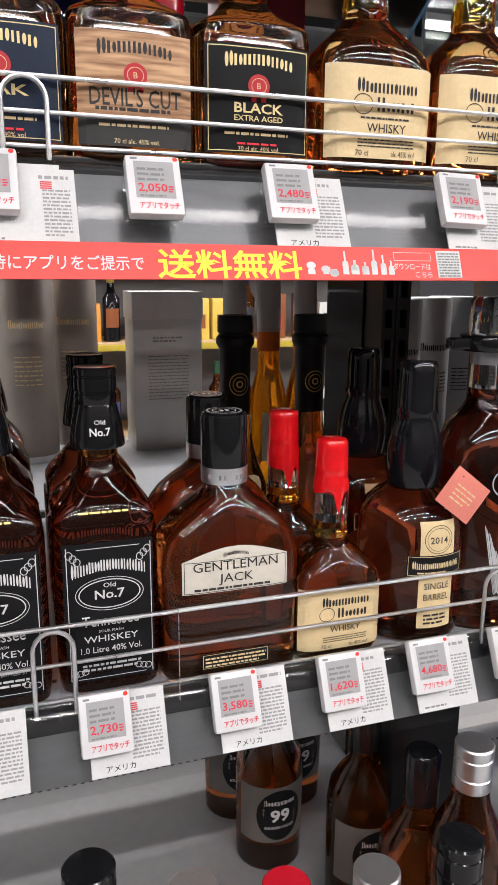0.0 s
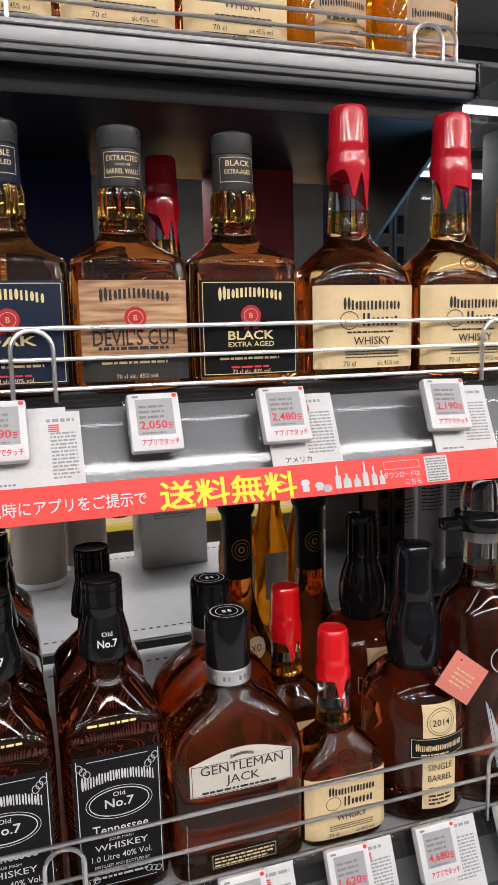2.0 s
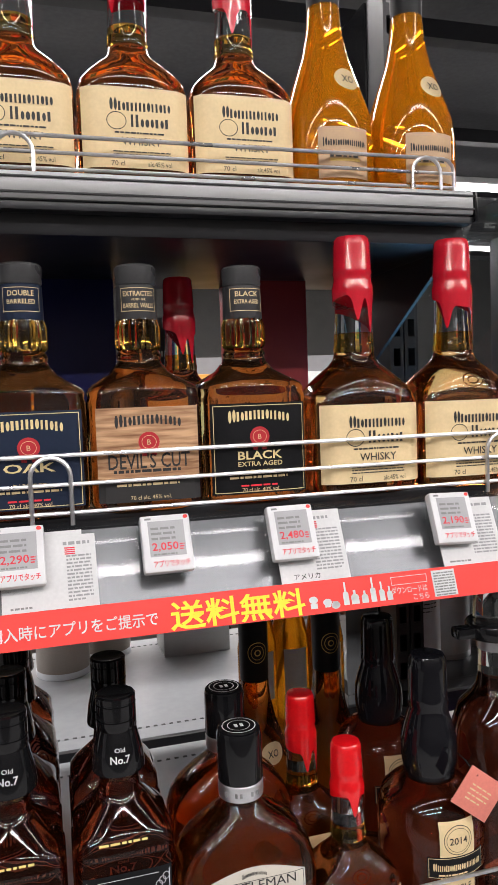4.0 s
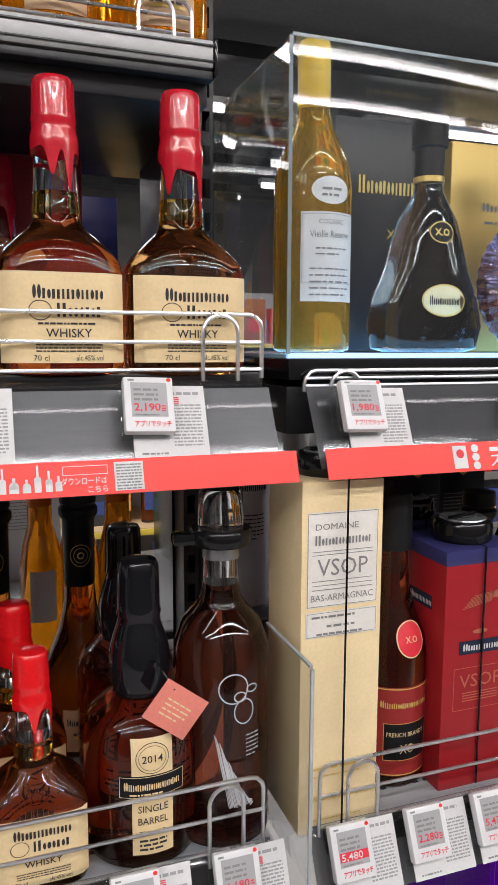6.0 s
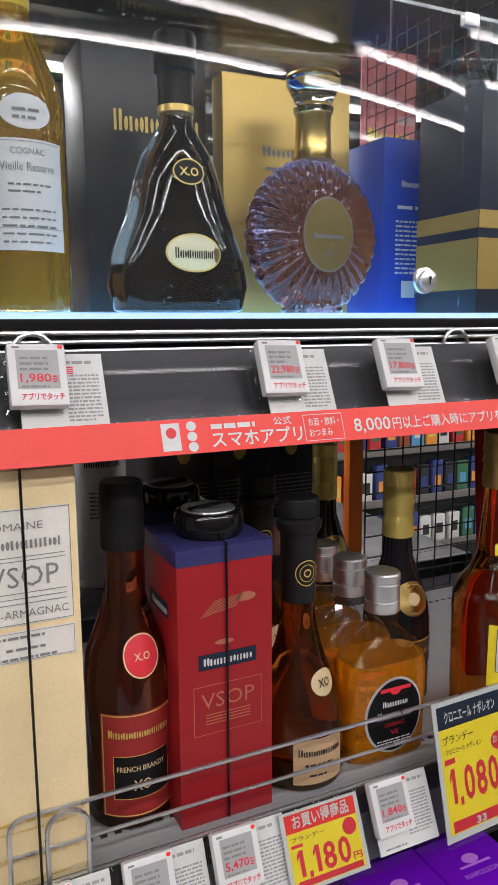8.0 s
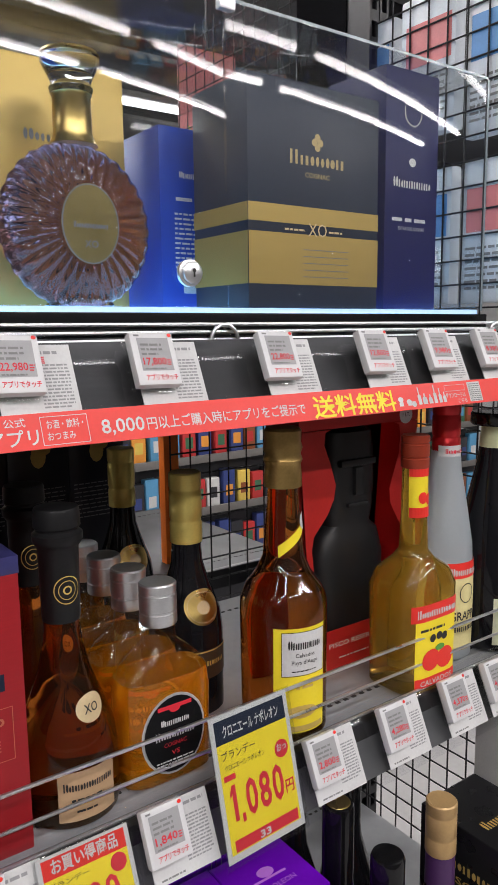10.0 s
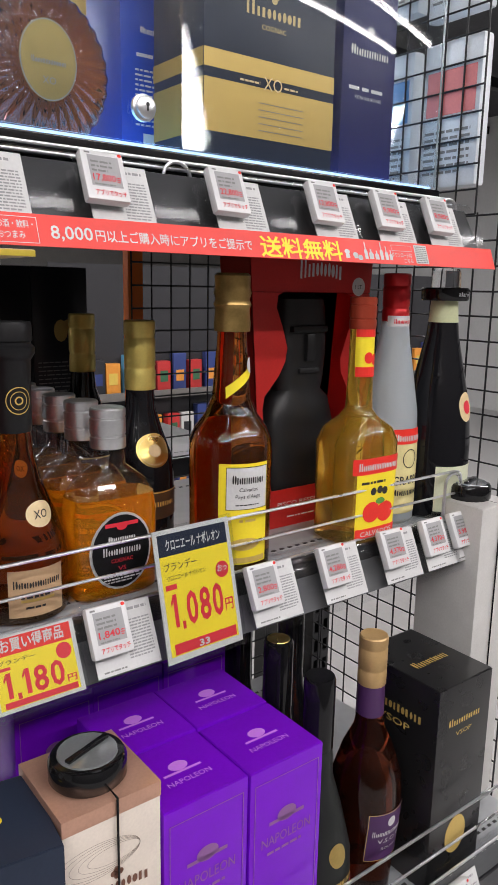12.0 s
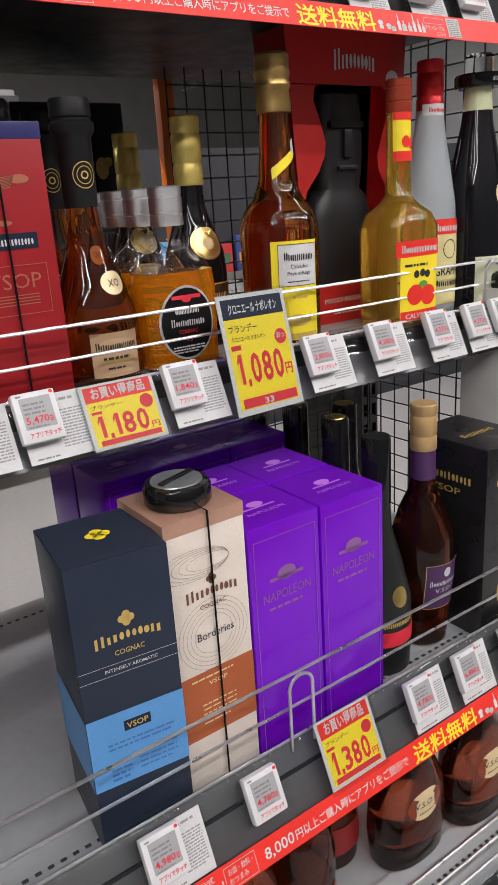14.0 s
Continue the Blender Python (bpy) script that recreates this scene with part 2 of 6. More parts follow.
def surf(prof, off=0.0005):
    """Maps (u along the front, height) to the body's front."""
    def at(u, v):
        rx, ry, p = sect(prof, v)
        rx, ry = rx + off, ry + off
        if p < 2.6:
            a = u / rx
            return (rx * math.sin(a), -ry * math.cos(a), v)
        q = min(0.999, abs(u) / rx)
        return (u, -ry * (1 - q ** p) ** (1 / p), v)
    return at


def flat(y, off=0.0005, x=0.0, z=0.0):
    return lambda u, v: (x + u, y - off, z + v)


def lift(fn, d):
    """The same front, a little further out."""
    return lambda u, v: (lambda p: (p[0], p[1] - d, p[2]))(fn(u, v))


def patch(bm, fn, u0, v0, u1, v1, nu=12, nv=3):
    g = [[bm.verts.new(fn(u0 + (u1 - u0) * i / nu, v0 + (v1 - v0) * j / nv)) for i in range(nu + 1)] for j in range(nv + 1)]
    for j in range(nv):
        for i in range(nu):
            bm.faces.new((g[j][i], g[j][i + 1], g[j + 1][i + 1], g[j + 1][i]))
    return bm


def disc(bm, fn, u, v, a, b, n=28):
    c = bm.verts.new(fn(u, v))
    rings = [[bm.verts.new(fn(u + a * k * math.cos(2 * math.pi * i / n), v + b * k * math.sin(2 * math.pi * i / n))) for i in range(n)] for k in (0.5, 1.0)]
    for i in range(n):
        j = (i + 1) % n
        bm.faces.new((c, rings[0][i], rings[0][j]))
        bm.faces.new((rings[0][i], rings[1][i], rings[1][j], rings[0][j]))
    return bm


def ringline(bm, fn, u, v, a, b, w, n=36):
    i0 = [bm.verts.new(fn(u + (a - w) * math.cos(2 * math.pi * i / n), v + (b - w) * math.sin(2 * math.pi * i / n))) for i in range(n)]
    i1 = [bm.verts.new(fn(u + a * math.cos(2 * math.pi * i / n), v + b * math.sin(2 * math.pi * i / n))) for i in range(n)]
    for i in range(n):
        j = (i + 1) % n
        bm.faces.new((i0[i], i1[i], i1[j], i0[j]))
    return bm


def outline(bm, fn, u0, v0, u1, v1, w=0.0006):
    patch(bm, fn, u0, v0, u1, v0 + w, 10, 1)
    patch(bm, fn, u0, v1 - w, u1, v1, 10, 1)
    patch(bm, fn, u0, v0, u0 + w, v1, 1, 4)
    patch(bm, fn, u1 - w, v0, u1, v1, 1, 4)
    return bm


TEXTS = {}


def text_shape(body, bold=0.0):
    """Flat faces of a line of text, centred, with cap height about 0.7."""
    key = (body, bold)
    if key not in TEXTS:
        cu = bpy.data.curves.new("text", "FONT")
        cu.body, cu.offset, cu.resolution_u = body, bold, 2
        ob = new("text", cu)
        bpy.context.view_layer.update()
        me = bpy.data.meshes.new_from_object(ob.evaluated_get(bpy.context.evaluated_depsgraph_get()))
        vs = [tuple(v.co) for v in me.vertices]
        fs = [tuple(p.vertices) for p in me.polygons]
        bpy.data.objects.remove(ob)
        bpy.data.curves.remove(cu)
        bpy.data.meshes.remove(me)
        xs = [v[0] for v in vs] or [0, 1]
        TEXTS[key] = (vs, fs, min(xs), max(xs))
    return TEXTS[key]


def write(bm, fn, body, u, v, width, height, bold=0.0, arch=0.0):
    """Text centred at u with its foot at v, scaled to a width and a cap height; arch lifts its middle."""
    vs, fs, a, b = text_shape(body, bold)
    sx, sy = width / max(1e-6, b - a), height / 0.72
    out = []
    for x, y, _ in vs:
        t = (x - (a + b) / 2) * sx
        out.append(bm.verts.new(fn(u + t, v + y * sy + arch * (1 - (2 * t / width) ** 2))))
    for f in fs:
        try:
            bm.faces.new([out[i] for i in f])
        except ValueError:
            pass
    return bm


def bars(bm, fn, u0, u1, v0, v1, lines, seed=1, fill=0.5):
    """Unreadable small print: rows of short bars."""
    rg = random.Random(seed)
    step = (v1 - v0) / lines
    for i in range(lines):
        u = u0
        v = v1 - (i + 1) * step
        end = u1 - (rg.random() * 0.3 * (u1 - u0) if i == lines - 1 else 0)
        while u < end:
            w = step * (0.5 + rg.random() * 1.6)
            patch(bm, fn, u, v, min(u + w, end), v + step * fill, 1, 1)
            u += w + step * 0.3
    return bm


def mark(bm, fn, u, v, w, h, n, arch=0.0, seed=3):
    """A maker's mark as plain shapes: a row of close upright lozenges, without letters."""
    rg = random.Random(seed + n)
    m = int(n * 2.2)
    pitch = w / m
    for i in range(m):
        t = -w / 2 + pitch * (i + 0.5)
        b = v + arch * (1 - (2 * t / w) ** 2)
        hh = h if i < 2 else h * (0.66 + 0.10 * rg.random())
        a = pitch * (0.26 + 0.12 * rg.random())
        if rg.random() < 0.45:
            disc(bm, fn, u + t, b + hh / 2, a * 1.2, hh / 2, 10)
        else:
            patch(bm, fn, u + t - a, b, u + t + a * 0.6, b + hh, 1, 1)
    return bm


def letters(parent, material, draw, name="lettering"):
    """A sub-part drawn by the function draw on a fresh mesh."""
    bm = bmesh.new()
    draw(bm)
    return link_bm(name, bm, material, parent, smooth=0)


def label_on(parent, fn, u0, v0, u1, v1, material, label="", name="label", nv=4):
    return link_bm(name, patch(bmesh.new(), fn, u0, v0, u1, v1, 16, nv), material, parent, label)


def oval_on(parent, fn, u, v, a, b, material, label="", name="label"):
    return link_bm(name, disc(bmesh.new(), fn, u, v, a, b), material, parent, label)


# ---------- the store ----------
Z_TOP, Z_UP, Z_MID, Z_LOW, Z_BASE, Z_CASE = 1.760, 1.468, 1.045, 0.635, 0.34, 1.487
slab("floor", -6, -2.2, -0.1, 8, 9, 0, FLOORM, label="pale smooth store floor under the shelving", category="floor", kind="structure", bev=0)
slab("ceiling", -6, -2.2, 3.3, 8, 9, 3.4, CEIL, label="dark open ceiling above the store", category="ceiling", kind="structure", bev=0)
slab("wall_north", -6, 9, 0, 8, 9.2, 3.3, GOODSWALL, label="plain dark store wall beyond the aisles", category="wall", kind="structure", bev=0)
# unseen wall, kept dark in place of opposite racks to tame reflections
slab("wall_south", -6, -2.4, 0, 8, -2.2, 3.3, GOODSWALL, label="plain unseen wall behind the aisle, dark to cut reflections", category="wall", kind="structure", bev=0)
slab("wall_west", -6.2, -2.4, 0, -6, 9.2, 3.3, WALLM, label="plain pale store wall at the aisle end", category="wall", kind="structure", bev=0)
slab("wall_east", 8, -2.4, 0, 8.2, 9.2, 3.3, WALLM, label="plain pale store wall at the aisle end", category="wall", kind="structure", bev=0)
# ceiling ducts
for k in range(7):
    slab("ceiling_beam", -6, 0.6 + 1.2 * k, 3.12, 8, 0.68 + 1.2 * k, 3.2, DARKSTEEL, label="dark steel beam below the open ceiling", category="beam", group="ceiling beams", kind="structure", bev=0)


def ceiling_lamp(x, y, length=2.4):
    e = thing("ceiling_light", x, y, 2.95, label="long white fluorescent batten under the dark ceiling", category="ceiling light", group="fluorescent battens")
    part("housing", box_bm(-length / 2 - 0.02, -0.05, 0.02, length / 2 + 0.02, 0.05, 0.06, 0.004), PLASTIC, e)
    part("tube", wire_bm([(-length / 2, 0, 0), (length / 2, 0, 0)], 0.022, seg=10), TUBE, e, "lit white tube")
    part("hanger", wire_bm([(0, 0, 0.06), (0, 0, 0.35)], 0.006), DARKSTEEL, e)
    return e


for yy in (-1.85, -1.15, -0.35):
    for xx in (-1.6, 1.0, 3.6):
        ceiling_lamp(xx, yy)
for yy in (2.1, 4.6, 6.6):
    for xx in (-3.0, 0.4, 3.8):
        ceiling_lamp(xx, yy)


def lamp_area(x, y, w, h, power, col=(1, 0.955, 0.955)):
    li = bpy.data.lights.new("batten_light", "AREA")
    li.shape, li.size, li.size_y, li.energy, li.color = "RECTANGLE", w, h, power, col
    ob = new("batten_light", li)
    ob.location = (x, y, 2.92)
    return ob


for xx in (-1.6, 1.0, 3.6):
    lamp_area(xx, -1.15, 2.4, 0.08, 27)
    lamp_area(xx, -1.85, 2.4, 0.08, 52)
    lamp_area(xx, -0.35, 2.4, 0.08, 5)
for yy in (2.1, 4.6):
    for xx in (-3.0, 0.4, 3.8):
        lamp_area(xx, yy, 2.4, 0.08, 80)


# ---------- shelving ----------
def shelf(x0, x1, y0, y1, z, label, thick=0.028, material=SHELFGREY, lip=True):
    e = thing("shelf_board", 0, 0, 0, label=label, category="shelf")
    part("board", box_bm(x0, y0 + 0.012, z - thick, x1, y1, z, 0.002), material, e)
    part("front_edge", box_bm(x0, y0, z - thick - 0.004, x1, y0 + 0.011, z + 0.003, 0.002), DARKSTEEL if lip else EDGEGREY, e)
    # black bars on the board stand for the shade inside punched slots
    holes = bmesh.new()
    for yr in (y0 + 0.05, y1 - 0.045):
        n = int((x1 - x0) / 0.0125)
        for i in range(n):
            xx = x0 + 0.01 + i * 0.0125
            box_bm(xx, yr, z + 0.0003, xx + 0.006, yr + 0.004, z + 0.0009, 0, holes)
    part("slot_shade", holes, INK, e, "row of black bars for the dark of punched slots")
    return e


BAY1, BAY2 = (-0.55, 0.372), (0.418, 1.325)
shelf(BAY1[0], BAY1[1], 0.548, 1.05, Z_MID, "grey painted steel shelf holding bourbon bottles")
shelf(BAY1[0], BAY1[1], 0.60, 0.98, Z_UP, "black steel shelf holding square bourbon bottles", material=DARKSTEEL)
shelf(BAY1[0], BAY1[1], 0.40, 1.05, Z_LOW, "grey painted steel shelf low in the rack")
shelf(BAY2[0], BAY2[1], 0.548, 0.95, Z_MID, "grey painted steel shelf holding brandy bottles")
shelf(BAY2[0], BAY2[1], 0.40, 0.95, Z_LOW, "grey painted steel shelf holding boxed cognac")
shelf(BAY1[0], BAY2[1], 0.33, 0.95, Z_BASE, "grey painted steel shelf near the floor")
shelf(BAY1[0], BAY1[1], 1.07, 1.55, Z_MID, "grey painted steel shelf on the far side of the rack")
# added shelf: with its cartons it darkens the view behind the upper bottles
shelf(BAY1[0], BAY2[1], 1.07, 1.27, Z_UP + 0.02, "dark steel shelf added on the far side to darken the background", material=DARKSTEEL)
# same shelf as in the first bay; shade is put into its black colour
shelf(BAY2[0], BAY2[1], 1.07, 1.55, Z_MID, "far-side steel shelf, darkened in colour against the far lamp", material=DARKSTEEL)

top = thing("top_shelf", 0, 0, 0, label="black steel top shelf with a grey metal edge", category="shelf")
part("board", box_bm(BAY1[0], 0.662, Z_TOP - 0.05, 0.340, 0.98, Z_TOP - 0.001, 0.003), DARKSTEEL, top)
part("front_edge", box_bm(BAY1[0], 0.642, Z_TOP - 0.024, 0.340, 0.66, Z_TOP, 0.003), EDGEGREY, top, "grey metal price edge")
# two dark strips laid on the edge stand for shade in its grooves
part("groove_shade", box_bm(BAY1[0], 0.6405, Z_TOP - 0.019, 0.340, 0.6418, Z_TOP - 0.0175), DARKSTEEL, top)
part("groove_shade", box_bm(BAY1[0], 0.6405, Z_TOP - 0.006, 0.340, 0.6418, Z_TOP - 0.0045), DARKSTEEL, top)
part("lower_edge", box_bm(BAY1[0], 0.645, Z_TOP - 0.032, 0.340, 0.66, Z_TOP - 0.025, 0.001), DARKSTEEL, top)
part("end_cap", box_bm(0.3405, 0.641, Z_TOP - 0.030, 0.3435, 0.664, Z_TOP, 0.001), BLACKPL, top, "black plastic end cap")
bm = bmesh.new()
tri = [(0.330, 0.67, Z_TOP - 0.051), (0.330, 0.93, Z_TOP - 0.051), (0.330, 0.93, Z_TOP - 0.20)]
fr = [bm.verts.new(p) for p in tri]
bk = [bm.verts.new((p[0] + 0.004, p[1], p[2])) for p in tri]
bm.faces.new(fr), bm.faces.new(bk[::-1])
for i in range(3):
    bm.faces.new((fr[i], fr[(i + 1) % 3], bk[(i + 1) % 3], bk[i]))
part("bracket", bm, DARKSTEEL, top)


def upright(x, y):
    e = thing("rack_upright", x, y, 0, label="black perforated steel upright between the racks", category="upright", group="rack uprights")
    for sx in (-0.021, 0.001):
        bm = bmesh.new()
        z = 0.02
        box_bm(sx, 0, 0.02, sx + 0.005, 0.05, 2.1, 0, bm)
        box_bm(sx + 0.0151, 0, 0.02, sx + 0.02, 0.05, 2.1, 0, bm)
        for i in range(52):
            z = 0.02 + 0.04 * i
            box_bm(sx + 0.005, 0, z, sx + 0.0151, 0.004, z + 0.016, 0, bm)
        part("slotted_face", bm, DARKSTEEL, e)
    part("core", box_bm(-0.0242, 0.051, 0.0, 0.0242, 0.172, 2.1), BLACKPL, e)
    return e


upright(0.396, 0.90)
upright(1.365, 0.90)
upright(-0.575, 0.90)


def guard(x0, x1, y, z, h, hoops, label):
    """A wire guard: three long wires, upright ends and U-shaped hoops."""
    e = thing("wire_guard", 0, 0, 0, label=label, category="shelf guard", group="wire shelf guards")
    r = 0.0019
    c = 0.012
    frame_pts = [(x0, y, z - 0.004)] + [(x0 + c - c * math.cos(a), y, z + h - c + c * math.sin(a)) for a in (0, 0.5, 1.1, 1.57)] + [(x1 - c + c * math.sin(a), y, z + h - c + c * math.cos(a)) for a in (0, 0.5, 1.1, 1.57)] + [(x1, y, z - 0.004)]
    part("outer_wire", wire_bm(frame_pts, r), CHROME, e)
    for k in (0.07, 0.53):
        part("cross_wire", wire_bm([(x0, y, z + h * k), (x1, y, z + h * k)], r * 0.9), CHROME, e)
    for hx in hoops:
        part("hoop", wire_bm(hoop_points(hx, hx + 0.031, y - 0.004, z - 0.006, z + h * 0.98), r), CHROME, e)
    return e


guard(-0.53, 0.366, 0.588, Z_UP + 0.003, 0.05, (-0.100, 0.312), "chrome wire guard along the upper whisky shelf")
guard(-0.53, 0.357, 0.553, Z_MID + 0.005, 0.068, (-0.103, 0.306), "chrome wire guard along the bourbon shelf")
guard(0.412, 1.283, 0.553, Z_MID + 0.005, 0.066, (0.439, 1.245), "chrome wire guard along the brandy shelf")
guard(0.412, 1.283, 0.408, Z_LOW + 0.03, 0.085, (0.76, 0.42), "chrome wire guard along the boxed cognac shelf")
guard(0.412, 1.283, 0.335, Z_BASE + 0.04, 0.07, (0.43,), "chrome wire guard near the floor shelf")
guard(-0.53, 0.322, 0.650, Z_TOP + 0.002, 0.030, (-0.115, 0.274), "chrome wire guard along the top shelf")
g = guard(0.415, 1.30, 0.607, Z_CASE - 0.03, 0.015, (0.44, 0.845, 1.262), "chrome wire guard below the display case")


# tilted acrylic price rails: top edge (y0, z0), foot (y1, z1)
def price_rail(x0, x1, y0, z0, y1, z1, label, back=None):
    e = thing("price_rail", 0, 0, 0, label=label, category="price rail", group="acrylic price rails")
    bm = bmesh.new()
    pts = [(y0 + 0.016, z0 + 0.004), (y0 + 0.006, z0 + 0.003), (y0, z0 - 0.003), (y0 * 0.66 + y1 * 0.34 - 0.002, z0 * 0.66 + z1 * 0.34), (y1, z1)]
    rows = [[bm.verts.new((x, y, z)) for y, z in pts] for x in (x0, x1)]
    for i in range(len(pts) - 1):
        bm.faces.new((rows[0][i], rows[1][i], rows[1][i + 1], rows[0][i + 1]))
    bmesh.ops.solidify(bm, geom=bm.faces[:], thickness=0.0015)
    part("front_sheet", bm, ACRYL, e)
    bm2 = bmesh.new()
    off = 0.012
    r2 = [[bm2.verts.new((x, y + off, z)) for y, z in ((y0, z0 - 0.004), (y1, z1 + 0.004))] for x in (x0, x1)]
    bm2.faces.new((r2[0][0], r2[1][0], r2[1][1], r2[0][1]))
    bmesh.ops.solidify(bm2, geom=bm2.faces[:], thickness=0.001)
    part("back_sheet", bm2, back or mat("grey_rail_back", (0.36, 0.365, 0.37), 0.22, metal=0.45, vary=0.06, stretch=(1, 8, 8)), e, "shiny grey backing strip")
    return e


RAIL_UP = (0.585, 1.462, 0.548, 1.384)
RAIL_MID = (0.548, 1.056, 0.518, 0.990)
RAIL_LOW = (0.403, 0.668, 0.366, 0.585)
RAIL_BASE = (0.331, 0.345, 0.30, 0.27)
price_rail(-0.55, 0.376, *RAIL_UP, "clear acrylic price rail with shiny grey backing")
# dark backing stands for the dim space seen through this clear rail
price_rail(0.412, 1.305, *RAIL_UP, "clear acrylic price rail below the display case", mat("shade_behind_rail", (0.15, 0.15, 0.155), 0.2, metal=0.45, vary=0.06, stretch=(1, 8, 8)))
price_rail(-0.55, 0.366, *RAIL_MID, "clear acrylic price rail on the bourbon shelf")
price_rail(0.404, 1.287, *RAIL_MID, "clear acrylic price rail on the brandy shelf")
price_rail(0.404, 1.287, *RAIL_LOW, "clear acrylic price rail on the boxed cognac shelf")
price_rail(0.404, 1.287, *RAIL_BASE, "clear acrylic price rail near the floor")


def on_rail(rail, x, drop=0.0, out=0.0, turn=0.0):
    """A pose on the rail's face: x along, z down its slope from the top, -y outwards."""
    y0, z0, y1, z1 = rail
    slope = math.atan2(y0 - y1, z0 - z1)
    n = Vector((0, -math.cos(slope), math.sin(slope)))
    d = Vector((0, y1 - y0, z1 - z0)).normalized()
    p = Vector((x, y0, z0)) + d * drop + n * out
    return Matrix.Translation(p) @ Matrix.Rotation(-slope, 4, "X") @ Matrix.Rotation(radians(turn), 4, "Y")


def price_tag(m, price, label="white electronic price tag with a grey screen", screen_red=False):
    """An electronic price tag, hung by its top edge."""
    e = tagged(new("price_tag"), label, "price tag", "electronic price tags")
    e.matrix_basis = m
    w, h = 0.0405, 0.047
    part("casing", box_bm(-w / 2, -0.010, -h, w / 2, 0, 0, 0.0028), PLASTIC, e)
    part("backing", box_bm(-w / 2 - 0.002, 0.001, -h - 0.003, w / 2 - 0.003, 0.0035, -0.001, 0.0008), THIN, e, "clear plastic holder")
    f = flat(-0.010, 0.0003)
    s = label_on(e, f, -0.0145, -0.0345, 0.0145, -0.0055, SCREEN, "grey display", "screen", 1)
    f2 = flat(-0.010, 0.0007)

    def black(bm):
        bars(bm, f2, -0.0125, 0.007, -0.021, -0.0085, 3, len(price), 0.45)
        bars(bm, f2, -0.012, 0.010, -0.0335, -0.031, 1, 9, 0.5)
    letters(s, GREYINK, black)
    if price:
        if screen_red:
            letters(s, REDINK, lambda bm: patch(bm, f2, -0.014, -0.030, 0.0142, -0.0225, 1, 1), "price_band")
            letters(s, WHITE, lambda bm: write(bm, flat(-0.010, 0.001), price, -0.002, -0.029, 0.021, 0.0058, 0.01), "price")
        else:
            letters(s, REDINK, lambda bm: write(bm, f2, price, -0.002, -0.0295, 0.021, 0.0064, 0.012), "price")
            letters(s, REDINK, lambda bm: bars(bm, f2, 0.0095, 0.0135, -0.030, -0.024, 3, 5), "tax_note")
    letters(e, REDINK, lambda bm: write(bm, f, "アプリでタッチ", 0.002, -0.0425, 0.029, 0.0042, 0.02), "app_note")
    letters(e, RED, lambda bm: disc(bm, f, 0.0165, -0.0030, 0.0019, 0.0017, 12), "red_dot")
    letters(e, GREYINK, lambda bm: patch(bm, f, -0.0165, -0.0042, -0.0115, -0.0026, 1, 1), "code_mark")
    return e


CARD_COUNT = [0]


def info_card(m, w=0.05, h=0.062, flag=True, foot=""):
    """A white paper card of small print."""
    CARD_COUNT[0] += 1
    k = CARD_COUNT[0]
    e = tagged(new("info_card"), "white paper product card with small black print", "shelf card", "paper product cards")
    e.matrix_basis = m
    part("card", box_bm(-w / 2, -0.0008, -h, w / 2, 0, 0), WHITE, e)
    f = flat(-0.0008, 0.0002)
    letters(e, CARDINK, lambda bm: (bars(bm, f, 0.0, w / 2 - 0.003, -h * 0.13, -h * 0.06, 1, k, 0.6), bars(bm, f, 0.002, w / 2 - 0.004, -h * 0.84, -h * 0.24, 13, k + 40, 0.5)))
    if foot:
        letters(e, INK, lambda bm: write(bm, f, foot, -0.008, -h * 0.95, min(w * 0.6, 0.0058 * len(foot)), 0.0042, 0.008), "foot_note")
    else:
        letters(e, GREYINK, lambda bm: bars(bm, f, -w * 0.40, w * 0.05, -h * 0.95, -h * 0.90, 1, k + 3, 0.5), "foot_note")
    if flag:
        letters(e, REDINK, lambda bm: [patch(bm, f, 0.001, -h * 0.16 - 0.0016 * i - 0.001, 0.009, -h * 0.16 - 0.0016 * i, 1, 1) for i in range(4)], "flag")
    return e


def tag_on(rail, x, price, card=True, drop=0.002, turn=0.0, red=False, cardx=0.018, foot="", flag=True, cw=0.062):
    price_tag(on_rail(rail, x, drop, 0.007, turn), price, screen_red=red)
    if card:
        info_card(on_rail(rail, x + cardx, drop + 0.003, 0.0022, turn * 0.5), w=cw, foot=foot, flag=flag)


for x, p, c, ft in ((-0.112, "2,290", 1, "ウイスキー"), (0.0025, "2,050", 0, ""), (0.109, "2,480", 1, "アメリカ"), (0.262, "2,190", 1, "")):
    tag_on(RAIL_UP, x, p, c, -0.001, 2 if p == "2,190" else 0, foot="アメリカ" if ft == "アメリカ" else "")
info_card(on_rail(RAIL_UP, -0.078, 0.006, 0.003), 0.05)
for x, p in ((0.452, "1,980"), (0.646, "22,980"), (0.762, "17,800"), (0.893, "22,800"), (1.02, "12,800"), (1.118, "9,980"), (1.208, "8,980")):
    tag_on(RAIL_UP, x, p, True, 0.004, 1.5, foot="")
for x, p in ((-0.16, "2,730"), (-0.052, "2,730"), (0.054, "3,580"), (0.150, "1,620"), (0.238, "4,680"), (0.325, "6,180")):
    tag_on(RAIL_MID, x, p, True, -0.004, 0.0, foot="アメリカ" if x < 0.2 else "")
for x, p, rd in ((0.433, "5,480", True), (0.512, "2,280", False), (0.586, "5,470", False), (0.740, "1,840", False), (0.922, "2,800", False), (1.024, "4,280", False), (1.125, "4,370", False), (1.202, "4,370", False), (1.258, "3,980", False)):
    tag_on(RAIL_MID, x, p, True, -0.004, 0.0, red=rd, flag=False, cw=0.066)
